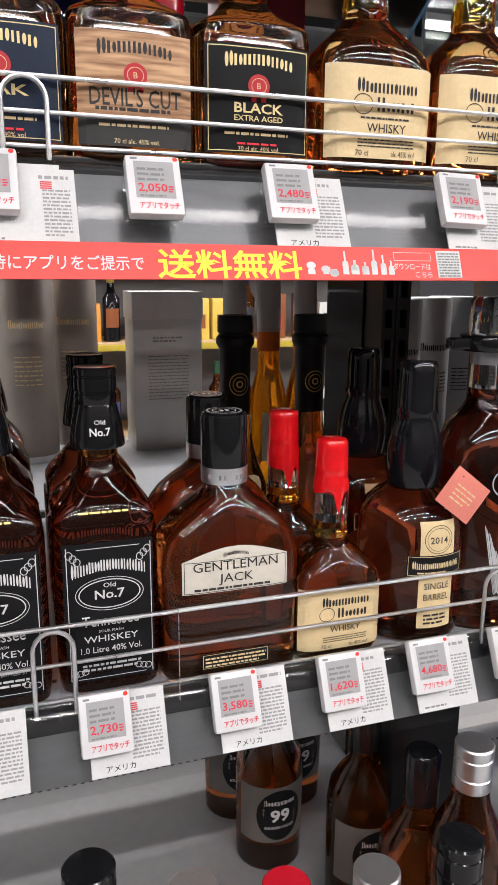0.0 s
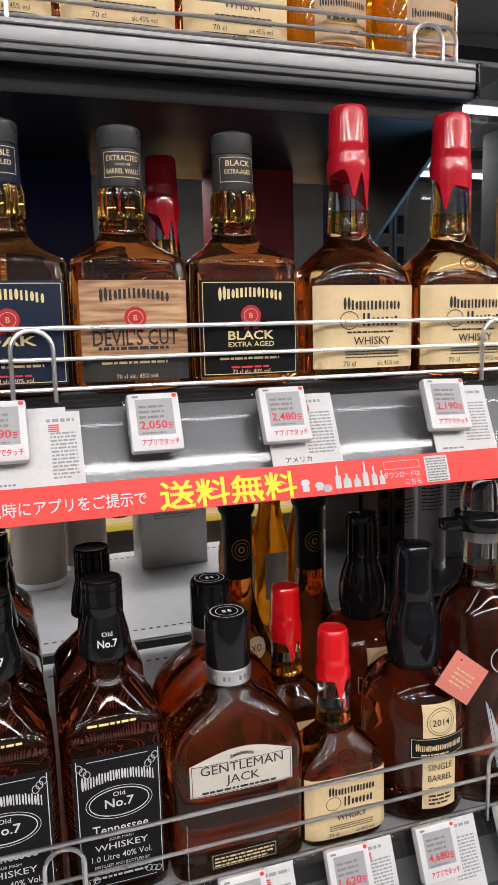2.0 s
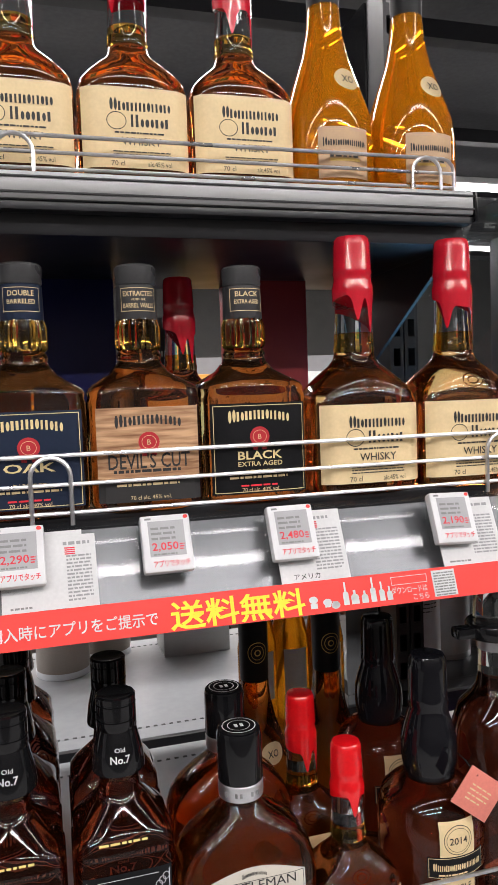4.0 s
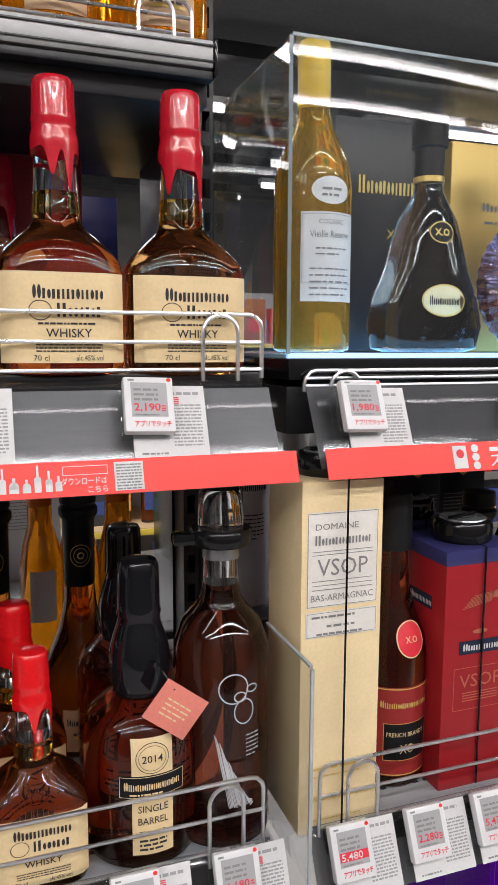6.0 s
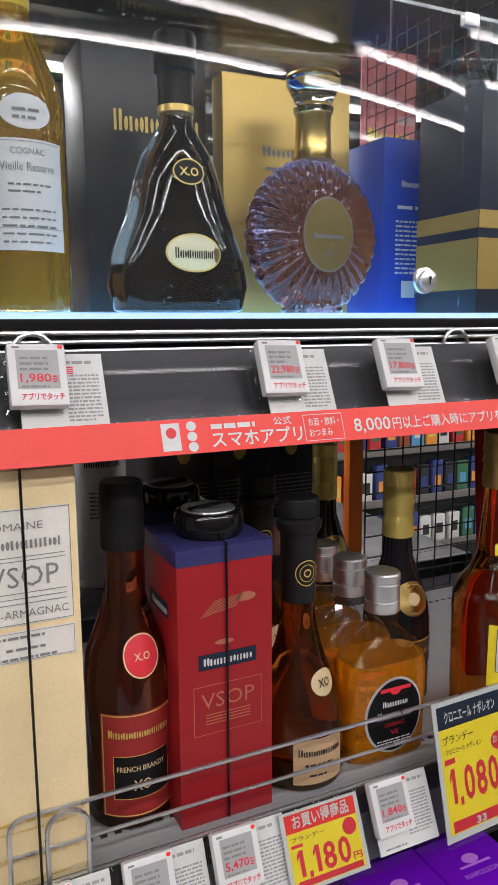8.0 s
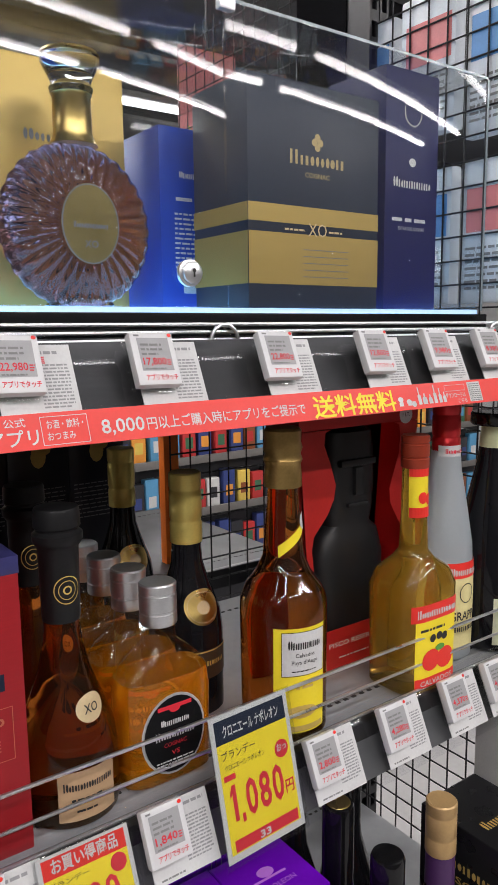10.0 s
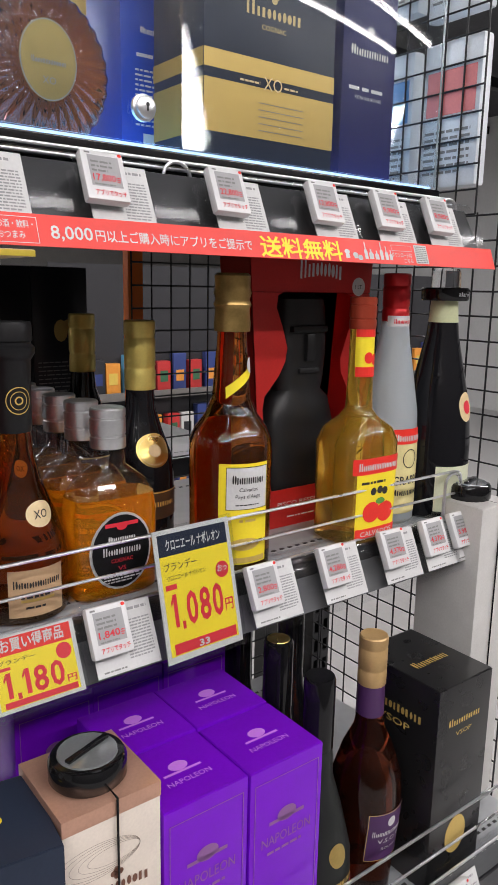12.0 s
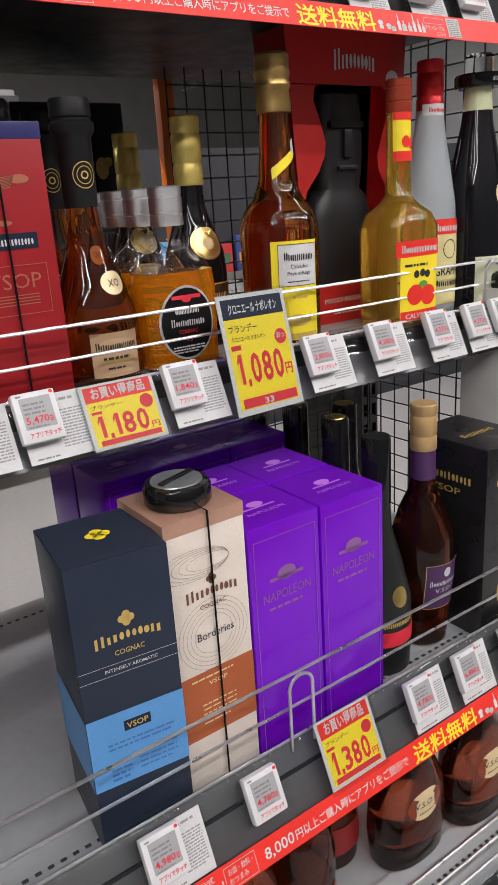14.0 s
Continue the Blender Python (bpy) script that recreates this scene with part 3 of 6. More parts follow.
for x, p in ((0.59, "4,980"), (0.705, "4,780"), (0.936, "4,780"), (1.02, "6,880"), (1.11, "5,980")):
    tag_on(RAIL_LOW, x, p, x != 0.705, 0.0, 0.0, flag=False)
for x in (0.95, 1.06):
    tag_on(RAIL_BASE, x, "9,800", True, 0.0, flag=False)


def numerals(bm, fn, body, u, v, w, h):
    """Bold price figures, one by one; the figure one has a stem and a slanting flag."""
    wide = {",": 0.45, "1": 0.62}
    total = sum(wide.get(c, 1.0) for c in body)
    k = w / total
    x = u - w / 2
    for c in body:
        cw = k * wide.get(c, 1.0)
        if c == "1":
            st = k * 0.27
            patch(bm, fn, x + cw * 0.5 - st * 0.3, v, x + cw * 0.5 + st * 0.7, v + h, 1, 1)
            q = [(x + cw * 0.5 - st * 0.31, v + h), (x + cw * 0.10, v + h * 0.76), (x + cw * 0.10, v + h * 0.62), (x + cw * 0.5 - st * 0.31, v + h * 0.78)]
            bm.faces.new([bm.verts.new(fn(*t)) for t in q])
        elif c == ",":
            patch(bm, fn, x + cw * 0.25, v - h * 0.10, x + cw * 0.75, v + h * 0.14, 1, 1)
        else:
            write(bm, fn, c, x + cw / 2, v, cw * 0.84, h, 0.022)
        x += cw
    return bm


def sale_card(m, price, w, h, head, tall=False):
    """A yellow and red sale card in a clear sleeve."""
    e = tagged(new("sale_card"), "yellow sale price card with bold red numerals", "price card", "sale price cards")
    e.matrix_basis = m
    part("card", box_bm(-w / 2, -0.001, -h, w / 2, 0, 0), WHITE, e)
    part("sleeve", box_bm(-w / 2 - 0.003, -0.0030, -h - 0.004, w / 2 + 0.003, -0.0022, 0.003), THIN, e, "clear plastic sleeve")
    f, f2 = flat(-0.001, 0.0002), flat(-0.001, 0.0005)
    hb = h * (0.20 if tall else 0.27)
    b = letters(e, YELLOW, lambda bm: patch(bm, f, -w * 0.45, -h * 0.95, w * 0.45, -hb, 1, 1), "yellow_field")
    hd = letters(e, NAVYLAB if tall else RED, lambda bm: patch(bm, f, -w * 0.45, -hb, w * 0.45, -h * 0.035, 1, 1), "heading")
    letters(hd, WHITE, lambda bm: write(bm, f2, head, 0, -hb * 0.78, w * 0.72, hb * (0.34 if tall else 0.5), 0.02))
    red = letters(b, REDINK, lambda bm: (numerals(bm, f2, price, -w * 0.04, -h * (0.74 if tall else 0.82), w * 0.70, h * (0.25 if tall else 0.33)), write(bm, f2, "円", w * 0.37, -h * (0.72 if tall else 0.82), w * 0.11, h * 0.08, 0.02)), "price")
    letters(b, REDINK, lambda bm: (patch(bm, f2, -w * 0.4, -h * 0.94, w * 0.42, -h * 0.86, 1, 1), disc(bm, f2, w * 0.33, -h * 0.40, w * 0.09, w * 0.09, 20), patch(bm, f2, -w * 0.42, -h * 0.455, -w * 0.28, -h * 0.415, 1, 1)), "red_marks")
    letters(b, INK, lambda bm: write(bm, f2, "ブランデー", -w * 0.2, -h * (0.31 if tall else 0.38), w * 0.42, h * 0.05, 0.008))
    if tall:
        letters(b, INK, lambda bm: write(bm, f2, "クロニエール ナポレオン", -w * 0.14, -h * 0.385, w * 0.5, h * 0.035, 0.005), "small_note")
        letters(b, WHITE, lambda bm: (write(bm, flat(-0.001, 0.0008), "おっ", w * 0.33, -h * 0.41, w * 0.13, h * 0.045, 0.02), write(bm, flat(-0.001, 0.0008), "33", -w * 0.02, -h * 0.93, w * 0.14, h * 0.05, 0.03)), "white_note")
    return e


sale_card(on_rail(RAIL_MID, 0.671, 0.0, 0.006), "1,180", 0.079, 0.064, "お買い得商品")
m1080 = Matrix.Translation((0.838, 0.543, 1.123)) @ Matrix.Rotation(radians(-14), 4, "X") @ Matrix.Rotation(radians(4), 4, "Z")
sale_card(m1080, "1,080", 0.093, 0.128, "クロニエール ナポレオン", True)
sale_card(on_rail(RAIL_LOW, 0.826, -0.01, 0.006), "1,380", 0.079, 0.075, "お買い得商品")


def promo_strip(x0, rail_y, rail_z, tilt, label):
    """A red promotion strip of one rack's width, written in white and yellow."""
    L, h = 0.893, 0.027
    e = tagged(new("promotion_strip"), label, "shelf strip", "red promotion strips")
    e.matrix_basis = Matrix.Translation((x0, rail_y, rail_z)) @ Matrix.Rotation(radians(-tilt), 4, "X")
    panel = part("panel", box_bm(0, -0.001, -h / 2, L, 0, h / 2), RED, e)
    f, f2 = flat(-0.001, 0.0003), flat(-0.001, 0.0006)
    letters(panel, WHITE, lambda bm: (write(bm, f, "スマホアプリ", 0.205, -0.0095, 0.079, 0.010, 0.012), write(bm, f, "公式", 0.228, 0.0045, 0.016, 0.0052, 0.006), bars(bm, f, 0.166, 0.212, 0.0040, 0.0095, 1, 5, 0.7),
                                      write(bm, f, "お酒・飲料・", 0.266, 0.0015, 0.029, 0.0052, 0.006), write(bm, f, "おつまみ", 0.262, -0.0075, 0.022, 0.0052, 0.006), outline(bm, f, 0.247, -0.0115, 0.284, 0.0105, 0.0005),
                                      write(bm, f, "8,000", 0.313, -0.0065, 0.037, 0.0115, 0.012), write(bm, f, "円以上ご購入時にアプリをご提示で", 0.417, -0.0060, 0.166, 0.0082, 0.008)))
    letters(panel, YELLOW, lambda bm: write(bm, f, "送料無料", 0.5655, -0.0105, 0.112, 0.0165, 0.018), "yellow_lettering")

    def icons(bm):
        for i, (dx, hh, w) in enumerate(((0.0, 0.006, 0.006), (0.012, 0.005, 0.005), (0.019, 0.006, 0.005), (0.029, 0.013, 0.005), (0.037, 0.008, 0.007), (0.046, 0.007, 0.006), (0.054, 0.014, 0.005), (0.062, 0.011, 0.005), (0.069, 0.008, 0.005))):
            u = 0.629 + dx
            patch(bm, f, u - w / 2, -0.009, u + w / 2, -0.009 + hh * 0.7, 1, 1)
            if i > 2:
                disc(bm, f, u, -0.009 + hh * 0.7, w / 2, w / 2.4, 10)
                patch(bm, f, u - w * 0.16, -0.009 + hh * 0.7, u + w * 0.16, -0.009 + hh * 1.45, 1, 1)
            else:
                disc(bm, f, u, -0.002 - i * 0.003, 0.004, 0.003, 10)
        outline(bm, f, 0.701, 0.0025, 0.735, 0.0095, 0.0004)
        patch(bm, f, 0.740, -0.0112, 0.7625, 0.0112, 1, 1)
        patch(bm, f, 0.126, -0.0105, 0.1405, 0.0105, 1, 1)
        disc(bm, f, 0.150, 0.0075, 0.0040, 0.0038, 12)
        disc(bm, f, 0.150, -0.0005, 0.0040, 0.0038, 12)
        disc(bm, f, 0.150, -0.0085, 0.0040, 0.0038, 12)
    letters(panel, WHITE, icons, "white_icons")
    letters(panel, WHITE, lambda bm: (write(bm, f, "ダウンロードは", 0.717, -0.0045, 0.034, 0.0045, 0.005), write(bm, f, "こちら", 0.727, -0.0110, 0.015, 0.0042, 0.005)), "white_note")
    letters(panel, GREYINK, lambda bm: bars(bm, f2, 0.7415, 0.761, -0.0105, 0.0105, 9, 8, 0.5), "code_block")
    letters(panel, REDINK, lambda bm: disc(bm, f2, 0.1335, 0.003, 0.0042, 0.0042, 14), "phone_mark")
    return e


promo_strip(-0.510, 0.546, 1.3945, 20, "red promotion strip with yellow and white lettering")
promo_strip(0.410, 0.546, 1.3945, 20, "red promotion strip with white and yellow lettering")
promo_strip(0.395, 0.366, 0.598, 22, "red promotion strip along the low cognac shelf")


# ---------- bottles ----------
def bottle(x, y, z, label, group="", rz=0, category="bottle"):
    return thing("bottle", x, y, z, rz, label, category, group)


def cap_ribs(parent, z0, z1, r, material, n=28, label=""):
    """A screw cap with a rolled top and two grooves."""
    h = z1 - z0
    return part("cap", body_bm(rnd([(z0, r * 0.97), (z0 + 0.001, r), (z0 + h * 0.28, r), (z0 + h * 0.30, r * 0.95), (z0 + h * 0.34, r * 0.95), (z0 + h * 0.36, r), (z0 + h * 0.72, r), (z0 + h * 0.74, r * 0.95), (z0 + h * 0.77, r * 0.95), (z0 + h * 0.79, r), (z1 - 0.0015, r), (z1, r * 0.92), (z1 - 0.0006, r * 0.6)]), n), material, parent, label)


def tennessee_bottle(x, y, z=Z_MID, rz=0):
    e = bottle(x, y, z, "square black-labelled whiskey bottle with a black screw cap", "square black-labelled bottles", rz)
    p = [(0, .036, .036, 6), (.003, .041, .041, 6), (.02, .0425, .0425, 7), (.138, .0425, .0425, 7), (.143, .0405, .0405, 7), (.146, .041, .041, 7), (.154, .0405, .0405, 6), (.162, .036, .036, 4.5), (.180, .022, .022, 2.4), (.186, .0175, .0175, 2), (.196, .0165, .0165, 2)]
    part("glass_body", body_bm(p, 48), BOURBON_DARK, e)
    part("neck_glass", body_bm(rnd([(.1955, .0163), (.2155, .0155)])), GOLDEN, e)
    sl = [(.203, .0225), (.2055, .0228), (.222, .0205), (.236, .0172), (.238, .0165)]
    nb = part("neck_sleeve", body_bm(rnd(sl)), BLACKPL, e, "black neck sleeve with white print")
    f = surf(rnd(sl), .0006)
    letters(nb, WHITE, lambda bm: (write(bm, f, "Old", 0, .2235, .009, .0036, .01), write(bm, f, "No.7", 0, .2145, .017, .0062, .02)))
    cap_ribs(e, .238, .268, .0172, BLACKPL)
    f, f2 = surf(p, .0004), surf(p, .0009)
    lab = label_on(e, f, -.036, .012, .036, .133, BLACKLAB, "black label with white scrollwork", nv=6)

    def white(bm):
        mark(bm, f2, 0, .103, .060, .013, 12, .006)
        write(bm, f2, "Old", 0, .0945, .010, .0040, .01)
        write(bm, f2, "No.7", 0, .085, .024, .0078, .018)
        ringline(bm, f2, 0, .089, .025, .0125, .0009)
        ringline(bm, f2, 0, .089, .0275, .0145, .0005)
        write(bm, f2, "Tennessee", 0, .0615, .046, .0095, .006)
        write(bm, f2, "SOUR MASH", 0, .0555, .02, .0025)
        write(bm, f2, "WHISKEY", 0, .0475, .044, .0058, .004)
        write(bm, f2, "1.0 Litre 40% Vol.", 0, .038, .050, .0055, .004)
        write(bm, f2, "DISTILLED AND BOTTLED BY", 0, .0318, .046, .0028)
        bars(bm, f2, -.024, .024, .022, .030, 2, 4)
        for s in (-1, 1):
            patch(bm, f2, s * .0335, .014, s * .0335 + .0007, .130, 1, 4)
            for k in range(3):
                ringline(bm, f2, s * (.031 - .003 * k), .124 - .003 * k, .0030, .0035, .0006, 14)
                ringline(bm, f2, s * (.030 - .004 * k), .020 + .001 * k, .0030, .0030, .0006, 14)
        patch(bm, f2, -.025, .128, .025, .1286, 8, 1)
        patch(bm, f2, -.028, .0150, .028, .0156, 8, 1)
    letters(lab, WHITE, white)
    letters(e, WHITE, lambda bm: bars(bm, lambda u, v: (u * 0 + .0432, v - .07, u + .07), -.05, .05, -.034, -.030, 1, 6, .7), "side_print")
    letters(e, GOLDINK, lambda bm: bars(bm, lambda u, v: (u, surf(p, .0008)(u, v)[1], v), -.022, .024, .156, .161, 1, 12, .3), "signature")
    return e


def gentle_bottle(x, y, z=Z_MID, rz=0):
    e = bottle(x, y, z, "broad flat whiskey bottle with a cream arched label", "broad arched-label bottles", rz)
    p = [(0, .054, .030, 5), (.004, .060, .034, 5), (.100, .0615, .035, 5), (.114, .0605, .034, 4.5), (.128, .056, .033, 4), (.139, .048, .031, 3.4), (.149, .037, .028, 2.8), (.158, .025, .0235, 2.3), (.165, .0185, .0185, 2), (.171, .0165, .0165, 2)]
    part("glass_body", body_bm(p, 56), BOURBON, e)
    cb = rnd([(.169, .0196), (.172, .0200), (.182, .0200), (.183, .0190)])
    col = part("collar", body_bm(cb), SILVER, e, "silver embossed collar")
    letters(col, GREYINK, lambda bm: bars(bm, surf(cb), -.02, .02, .1735, .1805, 1, 5, .6))
    part("cap", body_bm(rnd([(.183, .0196), (.184, .0200), (.224, .0198), (.2275, .0188), (.2285, .017)])), BLACKPL, e)
    ct = part("cap_top", body_bm(rnd([(.2287, .0172), (.2292, .0172)])), BLACKPL, e, "black cap top with a white ring of print")
    letters(ct, WHITE, lambda bm: (ringline(bm, lambda u, v: (u, v, .2295), 0, 0, .0150, .0150, .0009), ringline(bm, lambda u, v: (u, v, .2295), 0, 0, .0102, .0102, .0007), [patch(bm, lambda u, v: (u, v, .2295), -.004 + .005 * q, -.003, -.001 + .005 * q, .003, 1, 1) for q in range(2)]), "ring_print")
    f, f2 = surf(p, .0005), surf(p, .0010)
    bm = bmesh.new()
    n = 16
    rows = [[bm.verts.new(f(-.046 + .092 * i / n, .082 + (.028 + .011 * math.sin(math.pi * i / n)) * j / 6)) for i in range(n + 1)] for j in range(7)]
    for j in range(6):
        for i in range(n):
            bm.faces.new((rows[j][i], rows[j][i + 1], rows[j + 1][i + 1], rows[j + 1][i]))
    lab = part("label", bm, mat("grey_cream_paper", (.62, .58, .5), .5, vary=.05), e, "cream arched paper label")

    def ink(bm):
        mark(bm, f2, 0, .112, .022, .004, 11, .002)
        write(bm, f2, "GENTLEMAN", 0, .1015, .074, .0080, .0)
        write(bm, f2, "JACK", 0, .0905, .030, .0080, .0)
        bars(bm, f2, -.036, .036, .0845, .0885, 1, 3, .5)
        outline(bm, f2, -.0445, .0828, .0445, .110, .0005)
    letters(lab, INK, ink)
    lw = label_on(e, f, -.030, .012, .030, .026, BLACKLAB, "small black strip label", nv=1)
    letters(lw, CREAM, lambda bm: (bars(bm, f2, -.027, .027, .014, .024, 3, 9), outline(bm, f2, -.029, .0127, .029, .0253, .0004)))
    return e


def wax_bottle(x, y, z, s=1.0, rz=0, size="tall"):
    """A square-shouldered bottle dipped in red wax."""
    e = bottle(x, y, z, "bourbon bottle with cream label and dripping red wax cap", "red wax bottles", rz)
    k = lambda q: [(a * s, b * s, c * s, d) for a, b, c, d in q]
    p = k([(0, .042, .030, 4), (.004, .049, .036, 4.5), (.012, .051, .038, 5), (.084, .051, .038, 5), (.094, .049, .0375, 4.5), (.103, .043, .034, 3.6), (.112, .034, .029, 3), (.120, .025, .0235, 2.3), (.126, .0205, .0205, 2), (.132, .019, .019, 2)])
    part("glass_body", body_bm(p, 56), BOURBON, e)
    part("neck_spirit", body_bm([(a * s, b * s, b * s, 2) for a, b in ((.1322, .0190), (.136, .0198), (.1385, .0190), (.150, .0185))]), GOLDEN, e, "golden spirit low in the neck")
    part("neck_glass", body_bm([(a * s, b * s, b * s, 2) for a, b in ((.1502, .0184), (.165, .0174), (.195, .0162))]), CLEAR, e, "clear empty glass neck")
    rg = random.Random(int(x * 1000))
    ph = [rg.random() * 6.28, -1.2 + .9 * rg.random(), -2.6 + 1.2 * rg.random()]

    def drip(a):
        return s * (.005 + .006 * math.sin(a + ph[0]) + .034 * max(0, math.cos(a - ph[1])) ** 60 + .024 * max(0, math.cos(a - ph[2])) ** 36)
    part("wax_seal", body_bm([(a * s, b * s, b * s, 2) for a, b in ((.184, .0192), (.187, .0196), (.193, .0195), (.198, .0182), (.204, .0178), (.206, .0186), (.209, .0180), (.232, .0172), (.237, .0168), (.2395, .0150), (.2405, .010))], 80, drip), WAX if s > .9 else REDWAX, e, "glossy dripping red wax")
    f, f2 = surf(p, .0005), surf(p, .001)
    lab = label_on(e, f, -.0485 * s, .0125 * s, .0485 * s, .084 * s, CREAM, "cream torn-edge paper label")

    def ink(bm):
        mark(bm, f2, .004 * s, .063 * s, .056 * s, .011 * s, 7)
        mark(bm, f2, .012 * s, .049 * s, .036 * s, .011 * s, 4, seed=9)
        ringline(bm, f2, -.018 * s, .054 * s, .009 * s, .008 * s, .0007 * s, 20)
        write(bm, f2, "WHISKY", .004 * s, .033 * s, .036 * s, .007 * s, .008)
        bars(bm, f2, -.02 * s, .028 * s, .043 * s, .046 * s, 1, 3, .5)
        bars(bm, f2, -.022 * s, .03 * s, .0215 * s, .029 * s, 3, 5, .4)
        write(bm, f2, "70 cl", -.018 * s, .0145 * s, .012 * s, .0045 * s)
        write(bm, f2, "alc.45% vol", .02 * s, .0145 * s, .022 * s, .0045 * s)
    letters(lab, INK, ink)
    em = bmesh.new()
    ringline(em, surf(p, .0008), 0, .103 * s, .011 * s, .007 * s, .0012 * s)
    ringline(em, surf(p, .0008), 0, .103 * s, .006 * s, .004 * s, .0012 * s)
    part("embossed_seal", em, BOURBON, e)
    return e


def beam_bottle(x, y, z, kind):
    """A square bourbon bottle; kind picks its printed label."""
    e = bottle(x, y, z, {"cut": "square bourbon bottle with a plank-patterned label", "black": "square bourbon bottle with a black label", "blue": "square bourbon bottle with a dark blue label"}[kind], "square bourbon bottles")
    p = [(0, .039, .034, 5), (.004, .046, .039, 5), (.010, .0478, .041, 6), (.094, .0478, .041, 6), (.098, .0465, .040, 6), (.102, .0474, .041, 5), (.106, .046, .040, 4.4), (.110, .040, .036, 3.6), (.118, .027, .026, 2.5), (.126, .0205, .0205, 2), (.130, .0188, .0188, 2), (.134, .0196, .0196, 2), (.138, .0172, .0172, 2)]
    part("glass_body", body_bm(p, 56), mat("deep_bourbon", (.68, .26, .07), 0, trans=.99, ior=1.46, vary=0), e)
    bm = bmesh.new()
    rows = []
    for z, r in ((.1382, .0170), (.141, .0190), (.158, .0190), (.164, .0172), (.168, .0160)):
        rows.append([bm.verts.new(((r + .0009 * math.cos(16 * a)) * math.cos(a), (r + .0009 * math.cos(16 * a)) * math.sin(a), z)) for a in (2 * math.pi * q / 64 for q in range(64))])
    for r0, r1 in zip(rows, rows[1:]):
        for q in range(64):
            bm.faces.new((r0[q], r0[(q + 1) % 64], r1[(q + 1) % 64], r1[q]))
    bm.faces.new(rows[0][::-1])
    bm.faces.new(rows[-1])
    part("neck_glass", bm, GOLDEN, e, "fluted golden neck")
    nk = rnd([(.164, .0174), (.166, .0178), (.193, .0172), (.194, .0160)])
    band = part("neck_band", body_bm(nk), {"cut": mat("charcoal_sleeve", (.035, .034, .036), .4), "black": MATS.get("charcoal_sleeve") or BLACKLAB, "blue": NAVYLAB}[kind], e, "dark printed neck band")
    fn = surf(nk, .0006)
    letters(band, CREAM, lambda bm: ((write(bm, fn, "EXTRACTED", 0, .1835, .028, .0042, .01), write(bm, fn, "FROM THE", 0, .1795, .012, .002), write(bm, fn, "BARREL WALLS", 0, .1735, .028, .004, .01)) if kind == "cut" else (write(bm, fn, "BLACK" if kind == "black" else "DOUBLE", 0, .1835, .022, .0045, .012), write(bm, fn, "EXTRA-AGED" if kind == "black" else "BARRELED", 0, .1770, .024, .0038, .008)), outline(bm, fn, -.0165, .1705, .0165, .1905, .0005)))
    part("cap", body_bm(rnd([(.194, .0168), (.1955, .0176), (.200, .0172), (.202, .0178), (.209, .0178), (.211, .016)])), mat("grey_cap", (.07, .07, .072), .28, metal=.4), e)
    f, f2, f3 = surf(p, .0005), surf(p, .001), surf(p, .0014)
    base = {"cut": wood_print(), "black": BLACKLAB, "blue": NAVYLAB}[kind]
    lab = label_on(e, f, -.0425, .0105, .0425, .089, base, "printed front label", nv=6)
    ink = INK if kind == "cut" else mat("pale_gold_ink", (.75, .6, .3), .45)
    if kind == "cut":
        letters(lab, INK, lambda bm: patch(bm, f2, -.0425, .0105, .0425, .030, 16, 1), "black_foot")

    def txt(bm):
        mark(bm, f2, 0, .0715, .056, .011, 7, .0035)
        if kind == "cut":
            write(bm, f2, "DEVIL'S CUT", 0, .0385, .068, .0125, .010)
            bars(bm, f2, -.03, .03, .035, .039, 1, 4, .6)
        else:
            write(bm, f2, "BLACK" if kind == "black" else "OAK", 0, .0405, .040, .0072, .02)
            if kind == "black":
                write(bm, f2, "EXTRA AGED", 0, .0345, .040, .0042, .008)
            write(bm, f2, "BOURBON" if kind == "black" else "BARRELED", 0, .0285, .026, .003, .004)
            outline(bm, f2, -.0405, .012, .0405, .0872, .0006)
    letters(lab, ink, txt)
    letters(lab, CREAM, lambda bm: bars(bm, f3, -.028, .028, .024, .028, 1, 8, .5), "fine_print")
    sl = letters(lab, mat("seal_red", (.45, .02, .03), .4), lambda bm: (disc(bm, f2, 0, .0600, .0088, .0085), patch(bm, f2, -.006, .0485, -.002, .054, 1, 1), patch(bm, f2, .002, .0485, .006, .054, 1, 1)), "red_seal")
    letters(lab, CREAM, lambda bm: (write(bm, f3, "B", 0, .0578, .003, .0045), ringline(bm, f3, 0, .0600, .0062, .0056, .0004)), "seal_letter")
    if kind != "cut":
        letters(lab, REDINK, lambda bm: bars(bm, f3, -.018, .02, .017, .022, 1, 11, .3), "red_signature")
    letters(e, CREAM, lambda bm: write(bm, f3, "70 cl alc. 45% vol." if kind == "cut" else "70 cl alc. 40% vol.", 0, .0125, .034, .0034), "volume_note")
    return e


